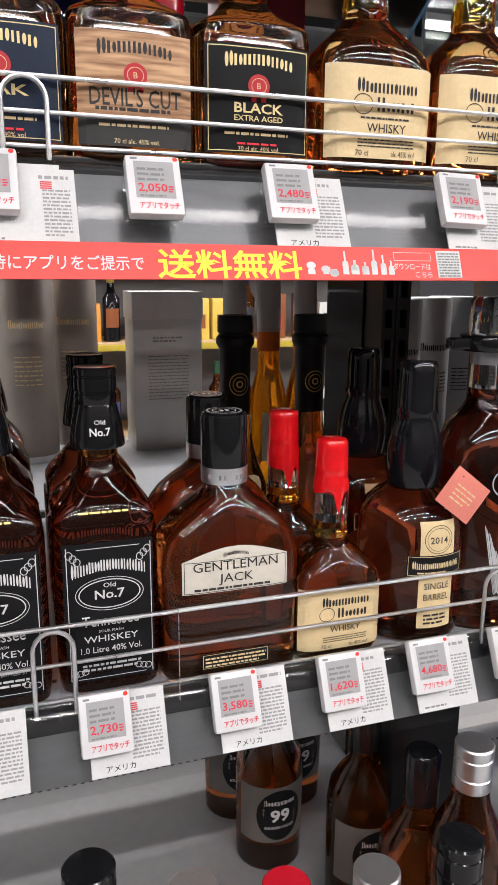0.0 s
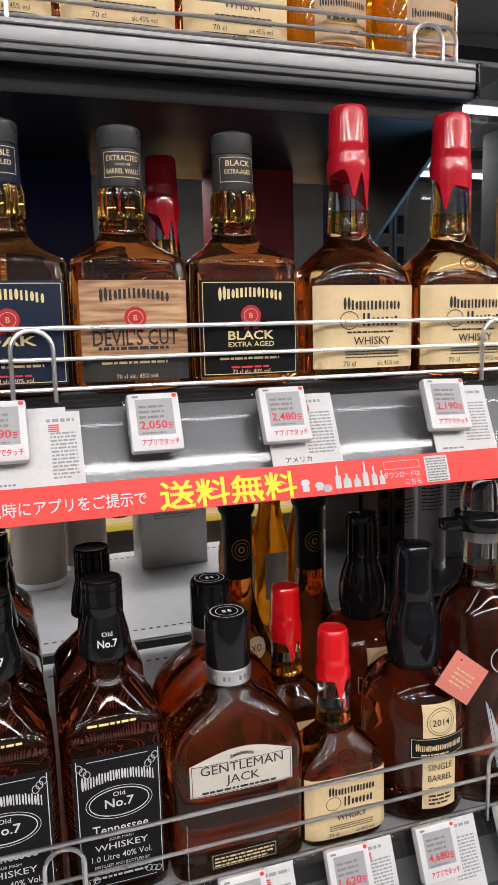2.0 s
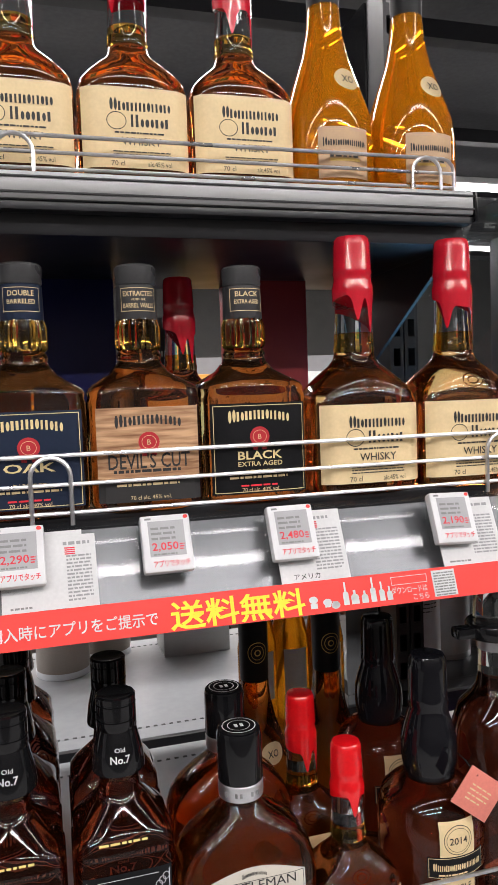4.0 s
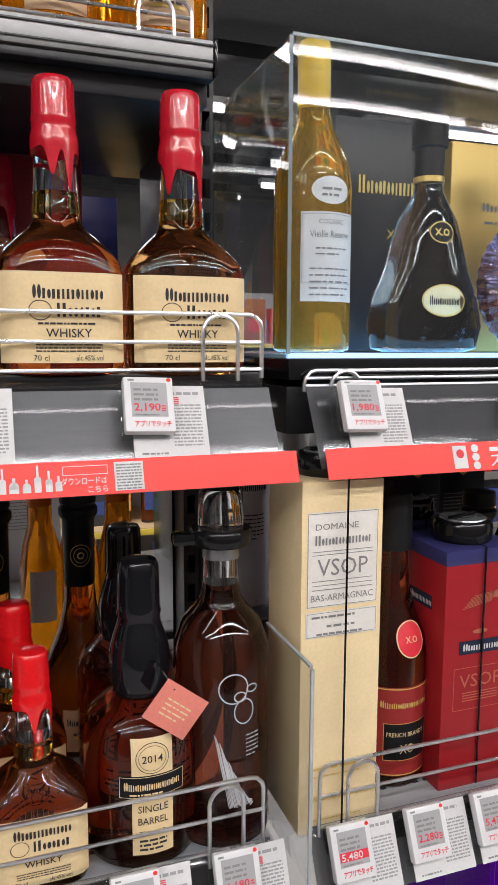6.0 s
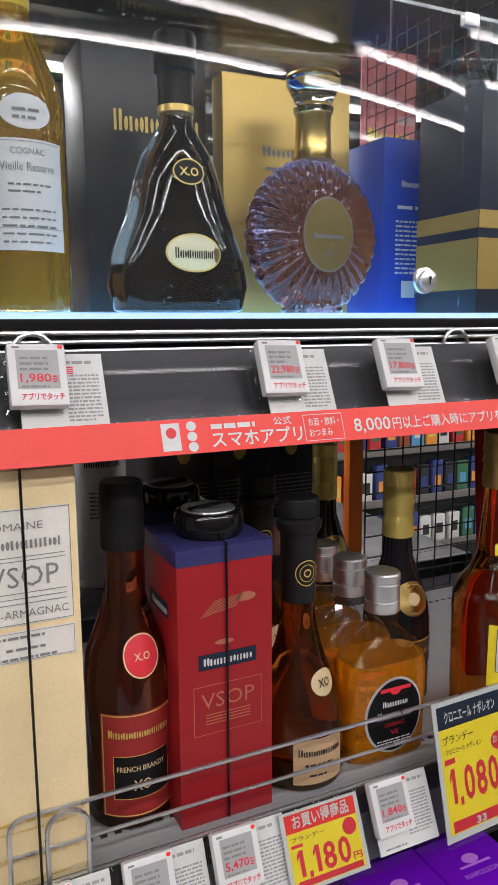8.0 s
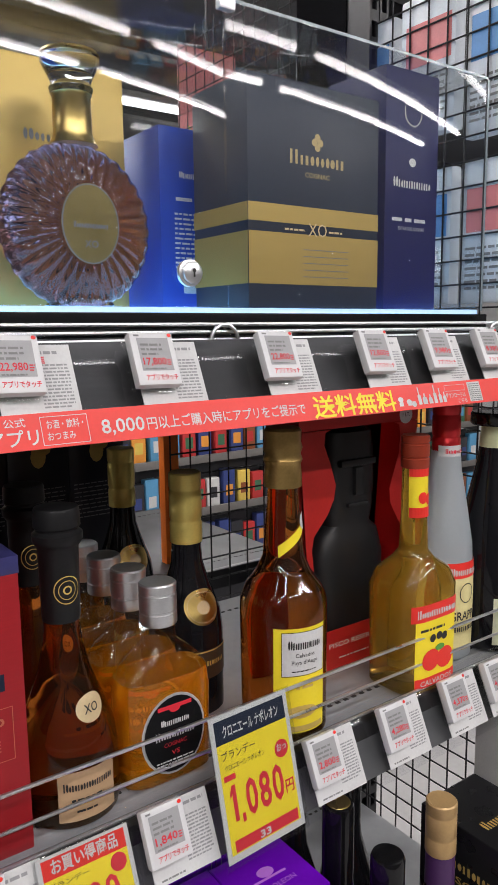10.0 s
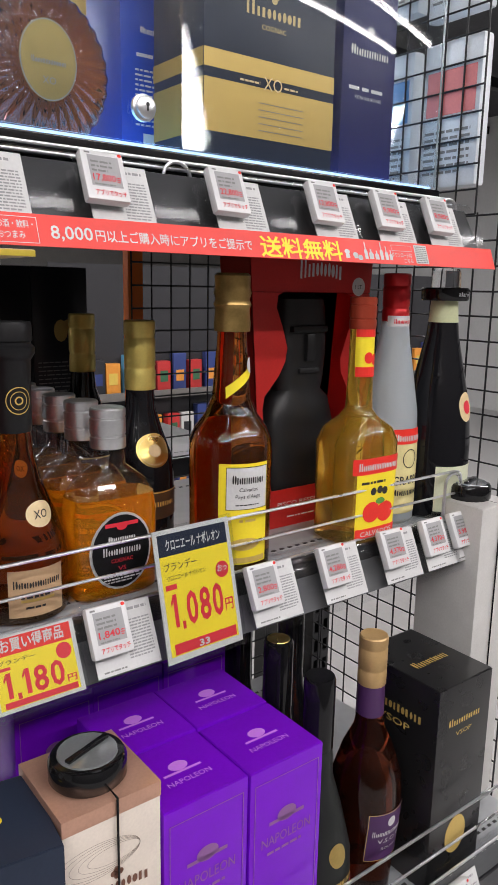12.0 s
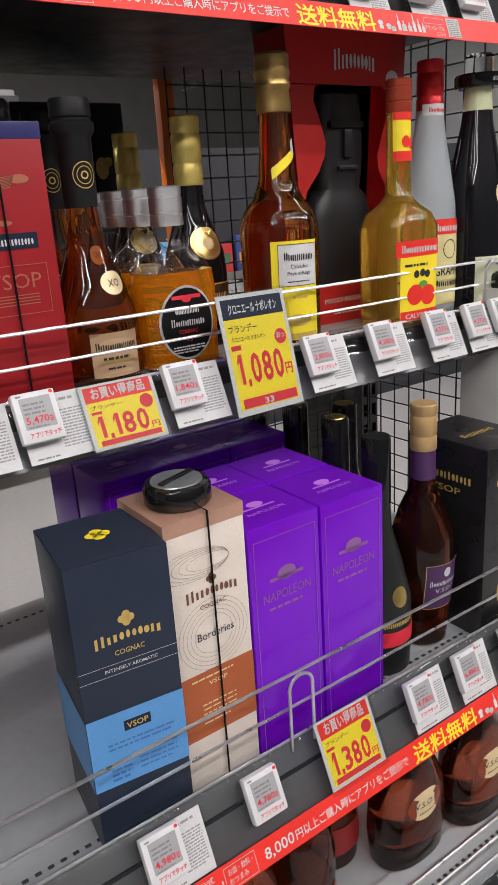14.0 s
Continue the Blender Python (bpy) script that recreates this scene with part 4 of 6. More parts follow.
def barrel_bottle(x, y, z=Z_MID):
    e = bottle(x, y, z, "round bourbon bottle with black wax neck and cream label", "black wax bottles")
    p = rnd([(0, .042), (.004, .049), (.012, .0515), (.098, .0515), (.115, .0505), (.128, .046), (.138, .036), (.146, .024), (.152, .019), (.20, .016)])
    part("glass_body", body_bm(p), BOURBON_DARK, e)
    part("wax_neck", body_bm(rnd([(.143, .0235), (.150, .0250), (.165, .0272), (.182, .0268), (.196, .0232), (.207, .0195), (.213, .0185), (.216, .0200), (.222, .0188), (.250, .0185), (.259, .0180), (.263, .016), (.2635, .01)]), 40), BLACKWAX, e, "glossy black wax neck")
    f, f2 = surf(p, .0006), surf(p, .0012)
    a = label_on(e, f, -.018, .090, .018, .122, CREAM, "cream year label")
    letters(a, INK, lambda bm: (write(bm, f2, "2014", 0, .1015, .018, .0065, .008), ringline(bm, f2, 0, .105, .0145, .0135, .0006), ringline(bm, f2, 0, .105, .012, .011, .0004)))
    b = label_on(e, f, -.030, .070, .030, .090, BLACKLAB, "black name band")
    letters(b, CREAM, lambda bm: (mark(bm, f2, 0, .077, .050, .008, 12), outline(bm, f2, -.029, .0708, .029, .0892, .0005), bars(bm, f2, -.02, .02, .0725, .0755, 1, 2)))
    c = label_on(e, f, -.018, .018, .018, .070, CREAM, "cream torn-edge label")
    letters(c, INK, lambda bm: (write(bm, f2, "SINGLE", 0, .057, .026, .0065, .004), write(bm, f2, "BARREL", 0, .046, .026, .0065, .004), bars(bm, f2, -.012, .012, .038, .042, 1, 3), bars(bm, f2, -.012, .012, .022, .034, 3, 6)))
    return e


def hang_tag(x, y, z):
    e = thing("neck_tag", x, y, z, 0, "salmon card tag hanging from a bottle neck", "tag")
    bm = box_bm(-.022, -.0008, -.026, .022, 0, .012, .0003)
    bmesh.ops.rotate(bm, verts=bm.verts, cent=(0, 0, 0), matrix=Matrix.Rotation(radians(38), 3, "Y"))
    c = part("card", bm, SALMON, e)
    rot = Matrix.Rotation(radians(38), 3, "Y")
    letters(c, CREAM, lambda bm: bars(bm, lambda u, v: tuple(rot @ Vector((u, -.0012, v))), -.012, .012, -.016, .002, 4, 3, .3))
    part("string", wire_bm([(-.005, -.001, .012), (-.012, .01, .024), (-.014, .03, .026)], .0008, seg=6), BLACKPL, e)
    return e


def eagle_bottle(x, y, z=Z_MID):
    e = bottle(x, y, z, "tall dark bourbon bottle etched with a white wing")
    p = rnd([(0, .038), (.004, .043), (.02, .0445), (.160, .0445), (.180, .043), (.200, .036), (.213, .024), (.222, .0185), (.235, .0165)])
    part("glass_body", body_bm(p), glass("umber_spirit", (0.36, 0.08, 0.035), trans=0.99), e)
    part("base_glass", body_bm(rnd([(.0005, .0455), (.004, .0458), (.018, .0455)])), CLEAR, e)
    part("neck_glass", body_bm(rnd([(.2352, .0165), (.258, .0158)])), CLEAR, e, "clear glass neck")
    part("neck_foil", body_bm(rnd([(.2582, .0170), (.272, .0172)])), mat("grey_foil", (.35, .35, .36), .3, metal=.8), e, "grey neck foil")
    part("stopper", body_bm(rnd([(.285, .020), (.288, .021), (.318, .020), (.322, .017)])), CLEAR, e, "clear topped stopper")
    al = part("alarm_collar", body_bm(rnd([(.271, .027), (.273, .0285), (.284, .0285), (.286, .027)])), BLACKPL, e, "black anti-theft collar")
    link_bm("clip_arm", box_bm(-.046, -.010, .273, -.02, .006, .284, .003), BLACKPL, al)
    f = surf(p, .0006)
    et = mat("white_etch", (.5, .5, .52), .6)

    def wing(bm):
        rg = random.Random(4)
        for i in range(22):
            u = -.020 + .0016 * i
            top = .108 - .0035 * i + rg.random() * .004
            v = [f(u, top), f(u + .0013, top - .002), f(u + .0145 - .0004 * i, .036 + rg.random() * .006), f(u + .0135 - .0004 * i, .038)]
            bm.faces.new([bm.verts.new(q) for q in v])
    letters(e, et, wing, "etched_wing")

    def script(bm):
        for (u, v, a, b) in ((-.002, .150, .014, .014), (.008, .128, .010, .012), (.004, .142, .006, .005), (.016, .148, .006, .004)):
            ringline(bm, f, u, v, a, b, .0011, 30)
        bars(bm, f, .010, .024, .085, .108, 6, 7, .3)
    letters(e, et, script, "etched_script")
    return e


def brandy_bottle(x, y, z, xo=True, name_label=True, rz=0, gl=None, top=.275, s=1.0):
    """A slope-shouldered brandy bottle with a long black capsule."""
    e = bottle(x, y, z, "slope-shouldered brandy bottle with black capsule and tan label", "slope-shouldered brandy bottles", rz)
    p = [(a * s, b * s, b * s, 2.0) for a, b in ((0, .038), (.003, .043), (.010, .0445), (.055, .0445), (.075, .042), (.100, .0335), (.130, .0225), (.155, .0170), (.180, .0150))]
    part("glass_body", body_bm(p), gl or COGNAC, e)
    t = top / .275
    cp = rnd([(.175 * s, .0162), (.178 * s, .0166), (.240 * t, .0175), (.242 * t, .019), (.246 * t, .0215), (.252 * t, .0215), (.255 * t, .0185), (.2565 * t, .0185), (.258 * t, .0200), (.272 * t, .0195), (.2745 * t, .0185), (.275 * t, .014)])
    c = part("capsule", body_bm(cp), BLACKMAT, e, "black plastic capsule with gold crest")
    f = surf(cp, .0007)
    letters(c, GOLDINK, lambda bm: (ringline(bm, f, 0, .205 * t, .012, .0125, .0009), ringline(bm, f, 0, .205 * t, .008, .0085, .0007), ringline(bm, f, 0, .205 * t, .004, .004, .0014, 14)))
    f, f2 = surf(p, .0006), surf(p, .0012)
    if xo:
        o = oval_on(e, f, .010, .102 * s, .0145, .0115, mat("pale_gold_label", (.7, .55, .32), .35, metal=.3), "pale gold oval label")
        letters(o, INK, lambda bm: write(bm, f2, "XO", .010, .0985 * s, .014, .0075, .01))
    if name_label:
        lb = label_on(e, f, -.027, .010 * s, .027, .055 * s, TANLAB, "tan paper label")
        letters(lb, INK, lambda bm: (mark(bm, f2, 0, .038 * s, .046, .008, 9), bars(bm, f2, -.016, .016, .028 * s, .033 * s, 1, 4), bars(bm, f2, -.012, .012, .018 * s, .022 * s, 1, 6)))
        letters(lb, GOLDINK, lambda bm: patch(bm, f2, -.016, .0245 * s, .016, .027 * s, 6, 1), "gold_line")
    return e


def flask_bottle(x, y, z=Z_MID):
    e = bottle(x, y, z, "flat flask of orange cognac with silver screw cap", "flat silver-capped flasks")
    p = [(0, .040, .020, 4), (.004, .045, .024, 4), (.085, .0465, .025, 4), (.104, .0445, .025, 3.6), (.118, .036, .023, 3), (.128, .024, .020, 2.3), (.134, .0165, .0165, 2), (.152, .0150, .0150, 2)]
    full = [q for q in p if q[0] <= .104]
    part("spirit", body_bm(full, 44), ORANGE, e)
    part("glass_shoulder", body_bm([(.1042, .0443, .0249, 3.6)] + p[4:], 44), THIN, e)
    cap_ribs(e, .151, .191, .0178, SILVER)
    f, f2 = surf(p, .0006), surf(p, .0012)
    o = oval_on(e, f, 0, .050, .034, .040, mat("silver_label_edge", (.6, .6, .6), .35, metal=.4), "black oval label with silver rim")
    letters(o, BLACKLAB, lambda bm: disc(bm, f2, 0, .050, .0315, .0375), "black_field")
    f3 = surf(p, .0017)
    letters(o, WHITE, lambda bm: (mark(bm, f3, 0, .060, .030, .007, 7), mark(bm, f3, 0, .047, .042, .0085, 7, seed=6), bars(bm, f3, -.02, .02, .018, .027, 3, 4, .5)))
    letters(o, REDINK, lambda bm: (write(bm, f3, "COGNAC", 0, .039, .024, .0042, .01), disc(bm, f3, 0, .076, .006, .004, 12), patch(bm, f3, -.018, .076, .018, .080, 6, 1), write(bm, f3, "VS", 0, .030, .009, .0048, .01)), "red_lettering")
    return e


def capped_wine(x, y, z=Z_MID):
    """A dark brandy bottle with a yellow screw cap."""
    e = bottle(x, y, z, "dark green brandy bottle with yellow screw cap and gold seal", "yellow-capped dark bottles")
    p = rnd([(0, .034), (.004, .0385), (.095, .0385), (.115, .036), (.145, .025), (.170, .0175), (.20, .0155)])
    part("glass_body", body_bm(p), BLACKGLASS, e)
    cap_ribs(e, .192, .270, .0178, YELCAP, label="yellow gold screw cap")
    f, f2 = surf(p, .0006), surf(p, .0012)
    o = oval_on(e, f, 0, .125, .022, .019, GOLD, "round gold seal")
    letters(o, CREAM, lambda bm: (ringline(bm, f2, 0, .125, .019, .016, .0007), disc(bm, f2, 0, .125, .008, .007, 14)))
    b = label_on(e, f, -.04, .045, .04, .078, mat("brown_label", (.06, .035, .02), .4), "dark brown label with gold print")
    letters(b, GOLDINK, lambda bm: (patch(bm, f2, -.04, .076, .04, .0775, 12, 1), mark(bm, f2, 0, .060, .05, .008, 7)))
    return e


def calvados_bottle(x, y, z=Z_MID):
    e = bottle(x, y, z, "round calvados bottle with brass foil and yellow label")
    p = rnd([(0, .040), (.004, .0455), (.130, .0465), (.145, .0455), (.158, .040), (.172, .029), (.19, .0215), (.25, .0165), (.30, .0145)])
    part("glass_body", body_bm(p, 48), COGNAC, e)
    part("foil_cap", body_bm(rnd([(.262, .0195), (.270, .020), (.285, .0185), (.290, .0205), (.296, .0185), (.302, .0205), (.308, .019), (.320, .0195), (.323, .017)])), BRASSFOIL, e, "crinkled brass foil cap")
    f, f2, f3 = surf(p, .0006), surf(p, .0011), surf(p, .0016)
    off = -.012
    lb = label_on(e, f, off - .030, .012, off + .030, .125, YELLOW, "yellow paper label")
    letters(lb, WHITE, lambda bm: patch(bm, f2, off - .022, .075, off + .028, .121, 10, 1), "white_panel")
    letters(lb, INK, lambda bm: (mark(bm, f3, off + .003, .103, .038, .010, 7), write(bm, f3, "Calvados", off + .003, .0945, .022, .0045), write(bm, f3, "Pays d'Auge", off + .003, .087, .030, .0045), bars(bm, f3, off - .012, off + .018, .079, .082, 1, 3, .4), outline(bm, f3, off - .0225, .0745, off + .0285, .1215, .0006)))
    letters(lb, GOLDINK, lambda bm: (bars(bm, f2, off - .02, off + .02, .060, .070, 1, 5, .3), disc(bm, f2, off, .035, .018, .007, 18), patch(bm, f2, off - .027, .014, off + .027, .020, 8, 1)), "gold_print")
    nl = link_bm("neck_label", patch(bmesh.new(), lambda u, v: surf(p, .001)(u, v + u * .7), -.020, .205, .016, .217, 12, 1), YELLOW, e, "yellow slanting neck label")
    ring = link_bm("neck_seal", disc(bmesh.new(), surf(p, .0015), .015, .226, .008, .009, 16), WHITE, e)
    return e


def moai_box(x, y, z=Z_MID):
    """A red carton, wider at the top, cut open to show a black figure-shaped bottle."""
    e = thing("gift_carton", x, y, z, 0, "bright red cut-out carton holding a black figure bottle", "carton")
    w0, w1, h, d = .078, .105, .367, .062

    def half(v):
        return w0 + (w1 - w0) * v / h
    # opening outline: half width as rows of height
    rows = [(0, None), (.051, None), (.052, (-.063, .066)), (.075, (-.071, .072)), (.160, (-.081, .078)), (.176, (-.078, .066)), (.200, (-.056, .052)), (.218, (-.046, .050)), (.235, (-.043, .056)), (.262, (-.052, .066)), (.285, (-.062, .068)), (.300, (-.060, .066)), (.303, (-.052, .058)), (.304, None), (h, None)]
    bm = bmesh.new()

    def prism(l0, r0, v0, l1, r1, v1):
        q = [bm.verts.new((x, yy, z)) for yy in (-d / 2 - .0012, -d / 2) for x, z in ((l0, v0), (r0, v0), (r1, v1), (l1, v1))]
        for k in ((0, 1, 2, 3), (7, 6, 5, 4), (0, 4, 5, 1), (1, 5, 6, 2), (2, 6, 7, 3), (3, 7, 4, 0)):
            bm.faces.new([q[i] for i in k])
    for (v0, a), (v1, b) in zip(rows, rows[1:]):
        if a and b:
            prism(-half(v0), a[0], v0, -half(v1), b[0], v1)
            prism(a[1], half(v0), v0, b[1], half(v1), v1)
        elif v1 - v0 > .002:
            prism(-half(v0), half(v0), v0, -half(v1), half(v1), v1)
    bmesh.ops.remove_doubles(bm, verts=bm.verts, dist=.00005)
    fr = part("front_panel", bm, REDBOARD, e, "bright red cut-out front")
    fr.data.shade_flat()
    for s in (-1, 1):
        bm = bmesh.new()
        q = [(s * w0, -d / 2 + .0015, 0), (s * w0, d / 2, 0), (s * w1, d / 2, h), (s * w1, -d / 2 + .0015, h)]
        bm.faces.new([bm.verts.new(t) for t in q])
        bmesh.ops.solidify(bm, geom=bm.faces[:], thickness=.0012)
        part("side_panel", bm, REDBOARD, e)
    bm = bmesh.new()
    bm.faces.new([bm.verts.new(t) for t in ((-w0, d / 2, 0), (w0, d / 2, 0), (w1, d / 2, h), (-w1, d / 2, h))])
    bmesh.ops.solidify(bm, geom=bm.faces[:], thickness=.0012)
    part("back_panel", bm, DARKRED, e)
    part("top_panel", box_bm(-w1, -d / 2, h, w1, d / 2, h + .0015), REDBOARD, e)
    part("base_panel", box_bm(-w0 + .002, -d / 2 + .003, .0005, w0 - .002, d / 2 - .003, .002), REDBOARD, e)
    f = flat(-d / 2 - .0012, .0004)
    letters(fr, WHITE, lambda bm: (write(bm, f, "PISCO RESERVADO", 0, .028, .105, .0062, .008), bars(bm, f, -.036, .036, .012, .018, 1, 2, .3), mark(bm, f, .01, .320, .074, .024, 5, .004), disc(bm, f, .078, .312, .012, .012, 20)))
    letters(fr, INK, lambda bm: write(bm, flat(-d / 2 - .0012, .0009), "1 LT.", .078, .3095, .013, .005, .01), "volume_note")
    fig = [(0.002, .040, .034, 3), (.05, .046, .036, 3), (.12, .047, .036, 3), (.150, .040, .034, 2.6), (.160, .030, .030, 2.4), (.175, .032, .032, 2.6), (.205, .033, .033, 3), (.245, .032, .032, 3), (.268, .029, .03, 3), (.275, .018, .02, 2.5)]
    fig = [(a * 1.09 + .003, b * 1.25, c * .76, q) for a, b, c, q in fig]
    part("figure_bottle", body_bm(fig, 40), mat("matt_black_ceramic", (.014, .014, .015), .42, vary=.1), e, "matt black figure-shaped bottle")
    nose = box_bm(-.008, -.0310, .216, .008, -.016, .252, .004)
    part("nose_ridge", nose, MATS["matt_black_ceramic"], e)
    part("brow_ridge", box_bm(-.030, -.0290, .253, .030, -.016, .262, .003), MATS["matt_black_ceramic"], e)
    part("lip_ridge", box_bm(-.017, -.0285, .201, .017, -.018, .207, .002), MATS["matt_black_ceramic"], e)
    return e


def apple_bottle(x, y, z=Z_MID):
    e = bottle(x, y, z, "yellow calvados bottle with apple label and red cap")
    p = [(0, .040, .034, 4), (.004, .045, .038, 4), (.125, .046, .039, 4), (.142, .041, .035, 3), (.155, .024, .024, 2.2), (.165, .017, .017, 2), (.20, .0155, .0155, 2), (.27, .0145, .0145, 2)]
    part("glass_body", body_bm(p, 48), PALEGOLD, e)
    cap_ribs(e, .262, .300, .0165, mat("red_gold_cap", (.4, .06, .03), .3, metal=.4))
    f, f2, f3 = surf(p, .0006), surf(p, .0012), surf(p, .0017)
    nk = label_on(e, f, -.02, .205, .02, .262, YELLOW, "yellow neck label with red apples")
    letters(nk, RED, lambda bm: (patch(bm, f2, -.02, .205, .02, .217, 10, 1), patch(bm, f2, -.02, .253, .02, .262, 10, 1), disc(bm, f2, -.003, .228, .006, .007, 14), disc(bm, f2, .007, .226, .006, .007, 14)))
    lb = label_on(e, f, -.034, .010, .034, .090, YELLOW, "yellow label with red apples")
    rb = label_on(e, f, -.039, .090, .039, .110, RED, "red name band")
    letters(rb, WHITE, lambda bm: mark(bm, f2, 0, .095, .066, .010, 10))
    for au, av in ((-.010, .042), (.014, .040)):
        letters(lb, RED, lambda bm: disc(bm, f2, au, av, .0145, .013, 22), "red_apple")
    letters(lb, RED, lambda bm: patch(bm, f2, -.034, .010, .034, .022, 8, 1), "red_foot")
    letters(lb, GREEN, lambda bm: disc(bm, f3, .004, .055, .008, .004, 12), "leaf")
    letters(lb, INK, lambda bm: (bars(bm, f2, -.028, .028, .078, .084, 1, 2, .5), disc(bm, f2, -.008, .068, .005, .005, 10), disc(bm, f2, .003, .069, .005, .005, 10), disc(bm, f2, .012, .067, .005, .005, 10)), "dark_print")
    letters(lb, WHITE, lambda bm: write(bm, f3, "CALVADOS", 0, .0125, .054, .0065, .01), "lettering")
    return e


def grappa_bottle(x, y, z=Z_MID):
    e = bottle(x, y, z, "frosted grappa bottle with tall red cap")
    p = rnd([(0, .034), (.004, .038), (.10, .0385), (.15, .036), (.20, .028), (.24, .021), (.28, .0165)])
    part("glass_body", body_bm(p), FROST, e)
    cap_ribs(e, .265, .330, .0178, mat("red_metal_cap", (.55, .015, .02), .3, metal=.4), label="glossy red screw cap")
    f, f2 = surf(p, .0006), surf(p, .0012)
    bd = label_on(e, surf(rnd([(.2, .0182), (.34, .0182)]), .0003), -.026, .262, .026, .276, WHITE, "white band with red print")
    letters(bd, REDINK, lambda bm: mark(bm, surf(rnd([(.2, .0182), (.34, .0182)]), .0008), 0, .266, .035, .006, 8))
    lb = label_on(e, f, -.030, .015, .030, .110, mat("pale_yellow_paper", (.75, .66, .32), .5), "pale yellow label with red band")
    rb = letters(lb, RED, lambda bm: patch(bm, f2, -.030, .110, .030, .130, 10, 1), "red_band")
    letters(lb, WHITE, lambda bm: mark(bm, surf(p, .0018), 0, .114, .05, .010, 7), "lettering")
    letters(lb, INK, lambda bm: (write(bm, f2, "GRAPPA", 0, .055, .05, .012, .012), mark(bm, f2, 0, .040, .05, .009, 7), ringline(bm, f2, 0, .09, .012, .013, .0012)), "black_lettering")
    return e


def alarm_wine(x, y, z=Z_MID):
    e = bottle(x, y, z, "tall dark bottle with pale label and alarm collar")
    p = rnd([(0, .042), (.004, .047), (.10, .0475), (.15, .044), (.20, .033), (.25, .022), (.30, .0165)])
    part("glass_body", body_bm(p), BLACKGLASS, e)
    part("neck_foil", body_bm(rnd([(.262, .0205), (.295, .0180), (.300, .0165)])), mat("pale_green_foil", (.55, .58, .35), .4), e)
    al = part("alarm_collar", body_bm(rnd([(.296, .030), (.299, .032), (.311, .032), (.313, .030)])), BLACKPL, e, "black anti-theft alarm collar")
    letters(al, SILVER, lambda bm: write(bm, surf(rnd([(.29, .032), (.32, .032)]), .0008), "alarm", 0, .302, .022, .006, .005))
    part("stopper", body_bm(rnd([(.3125, .020), (.335, .019), (.338, .016)])), CLEAR, e)
    f = surf(p, .0006)
    label_on(e, f, -.04, .012, .04, .075, mat("pale_green_paper", (.66, .68, .5), .5), "pale green paper label")
    o = oval_on(e, f, .008, .155, .016, .020, CREAM, "round cream seal")
    letters(o, REDINK, lambda bm: disc(bm, surf(p, .0012), .008, .155, .008, .009, 16))
    return e


# ---------- cartons ----------
def carton(x, y, z, w, d, h, material, label, rz=0, top_mat=None, group="", category="carton", top=1.0):
    """A folded carton standing with its front-left foot at (x, y); returns it and its front."""
    e = thing("carton", x, y, z, rz, label, category, group)
    part("body", box_bm(0, 0, 0, w, d, h, .0012, top=top), material, e)
    if not top_mat:
        part("top_flap", box_bm(.001, .0015, h + .0002, w - .001, d - .003, h + .0007), material, e)
    if top_mat:
        part("lid", box_bm(-.0006, -.0006, h - .014, w + .0006, d + .0006, h + .0006, .001), top_mat, e)
    return e, flat(0, .0005, w / 2), flat(0, .0010, w / 2), flat(0, .0015, w / 2)


def puck(x, y, z, r=.029):
    """A round black anti-theft alarm with its cords."""
    e = thing("alarm_puck", x, y, z, 20, "round glossy black anti-theft alarm on a carton", "alarm")
    part("housing", body_bm(rnd([(0, r * .93), (.003, r), (.017, r), (.021, r * .93), (.022, r * .8)]), 36), BLACKPL, e)
    part("dial", body_bm(rnd([(.0222, r * .78), (.0235, r * .76)]), 32), mat("smoky_dial", (.32, .34, .35), .15, metal=.6), e, "shiny grey dial")
    part("key", box_bm(-r * .7, -.003, .0236, r * .7, .003, .0262, .001), BLACKPL, e)
    return e


def cord(x, y0, y1, z0, z1):
    e = thing("security_cord", 0, 0, 0, 0, "thin black security cord round a carton", "cord")
    part("loop", wire_bm([(x, y1, z1 + .003), (x, y0 - .002, z1 + .003), (x, y0 - .002, z0 + .002)], .0011, seg=6), BLACKPL, e)
    return e


# cream armagnac carton
e, f, f2, f3 = carton(.394, .560, Z_MID, .080, .080, .332, CREAMBOX, "tall cream armagnac carton with white label", rz=0)
lab = label_on(e, f, -.0340, .218, .0340, .305, mat("white_label", (.74, .71, .66), .5), "white label with grey lettering", nv=1)
letters(lab, GREYINK, lambda bm: (write(bm, f2, "DOMAINE", -.006, .289, .042, .0058), mark(bm, f2, 0, .275, .056, .009, 8), write(bm, f2, "VSOP", 0, .247, .050, .016), write(bm, f2, "BAS-ARMAGNAC", 0, .224, .062, .0062), outline(bm, f2, -.0345, .219, .0345, .304, .0005),
                               [patch(bm, f2, -.030, v, .030, v + .0006, 1, 1) for v in (.269, .266, .242, .238, .234)]))
lab = label_on(e, f, -.0355, .190, .0355, .214, MATS["white_label"], "small white label", "lower_label", nv=1)
letters(lab, GREYINK, lambda bm: (bars(bm, f2, -.03, .03, .208, .212, 1, 2), bars(bm, f2, -.015, .015, .199, .206, 1, 4, .3), bars(bm, f2, -.025, .025, .192, .196, 1, 3), outline(bm, f2, -.0345, .191, .0345, .213, .0004)))
letters(e, GOLDINK, lambda bm: (bars(bm, f2, -.032, .03, .062, .072, 1, 8, .25), bars(bm, f2, -.03, .03, .055, .058, 1, 9), write(bm, f2, "BAS-ARMAGNAC", 0, .031, .062, .0055), bars(bm, f2, -.03, .03, .012, .015, 1, 7)), "gold_print")
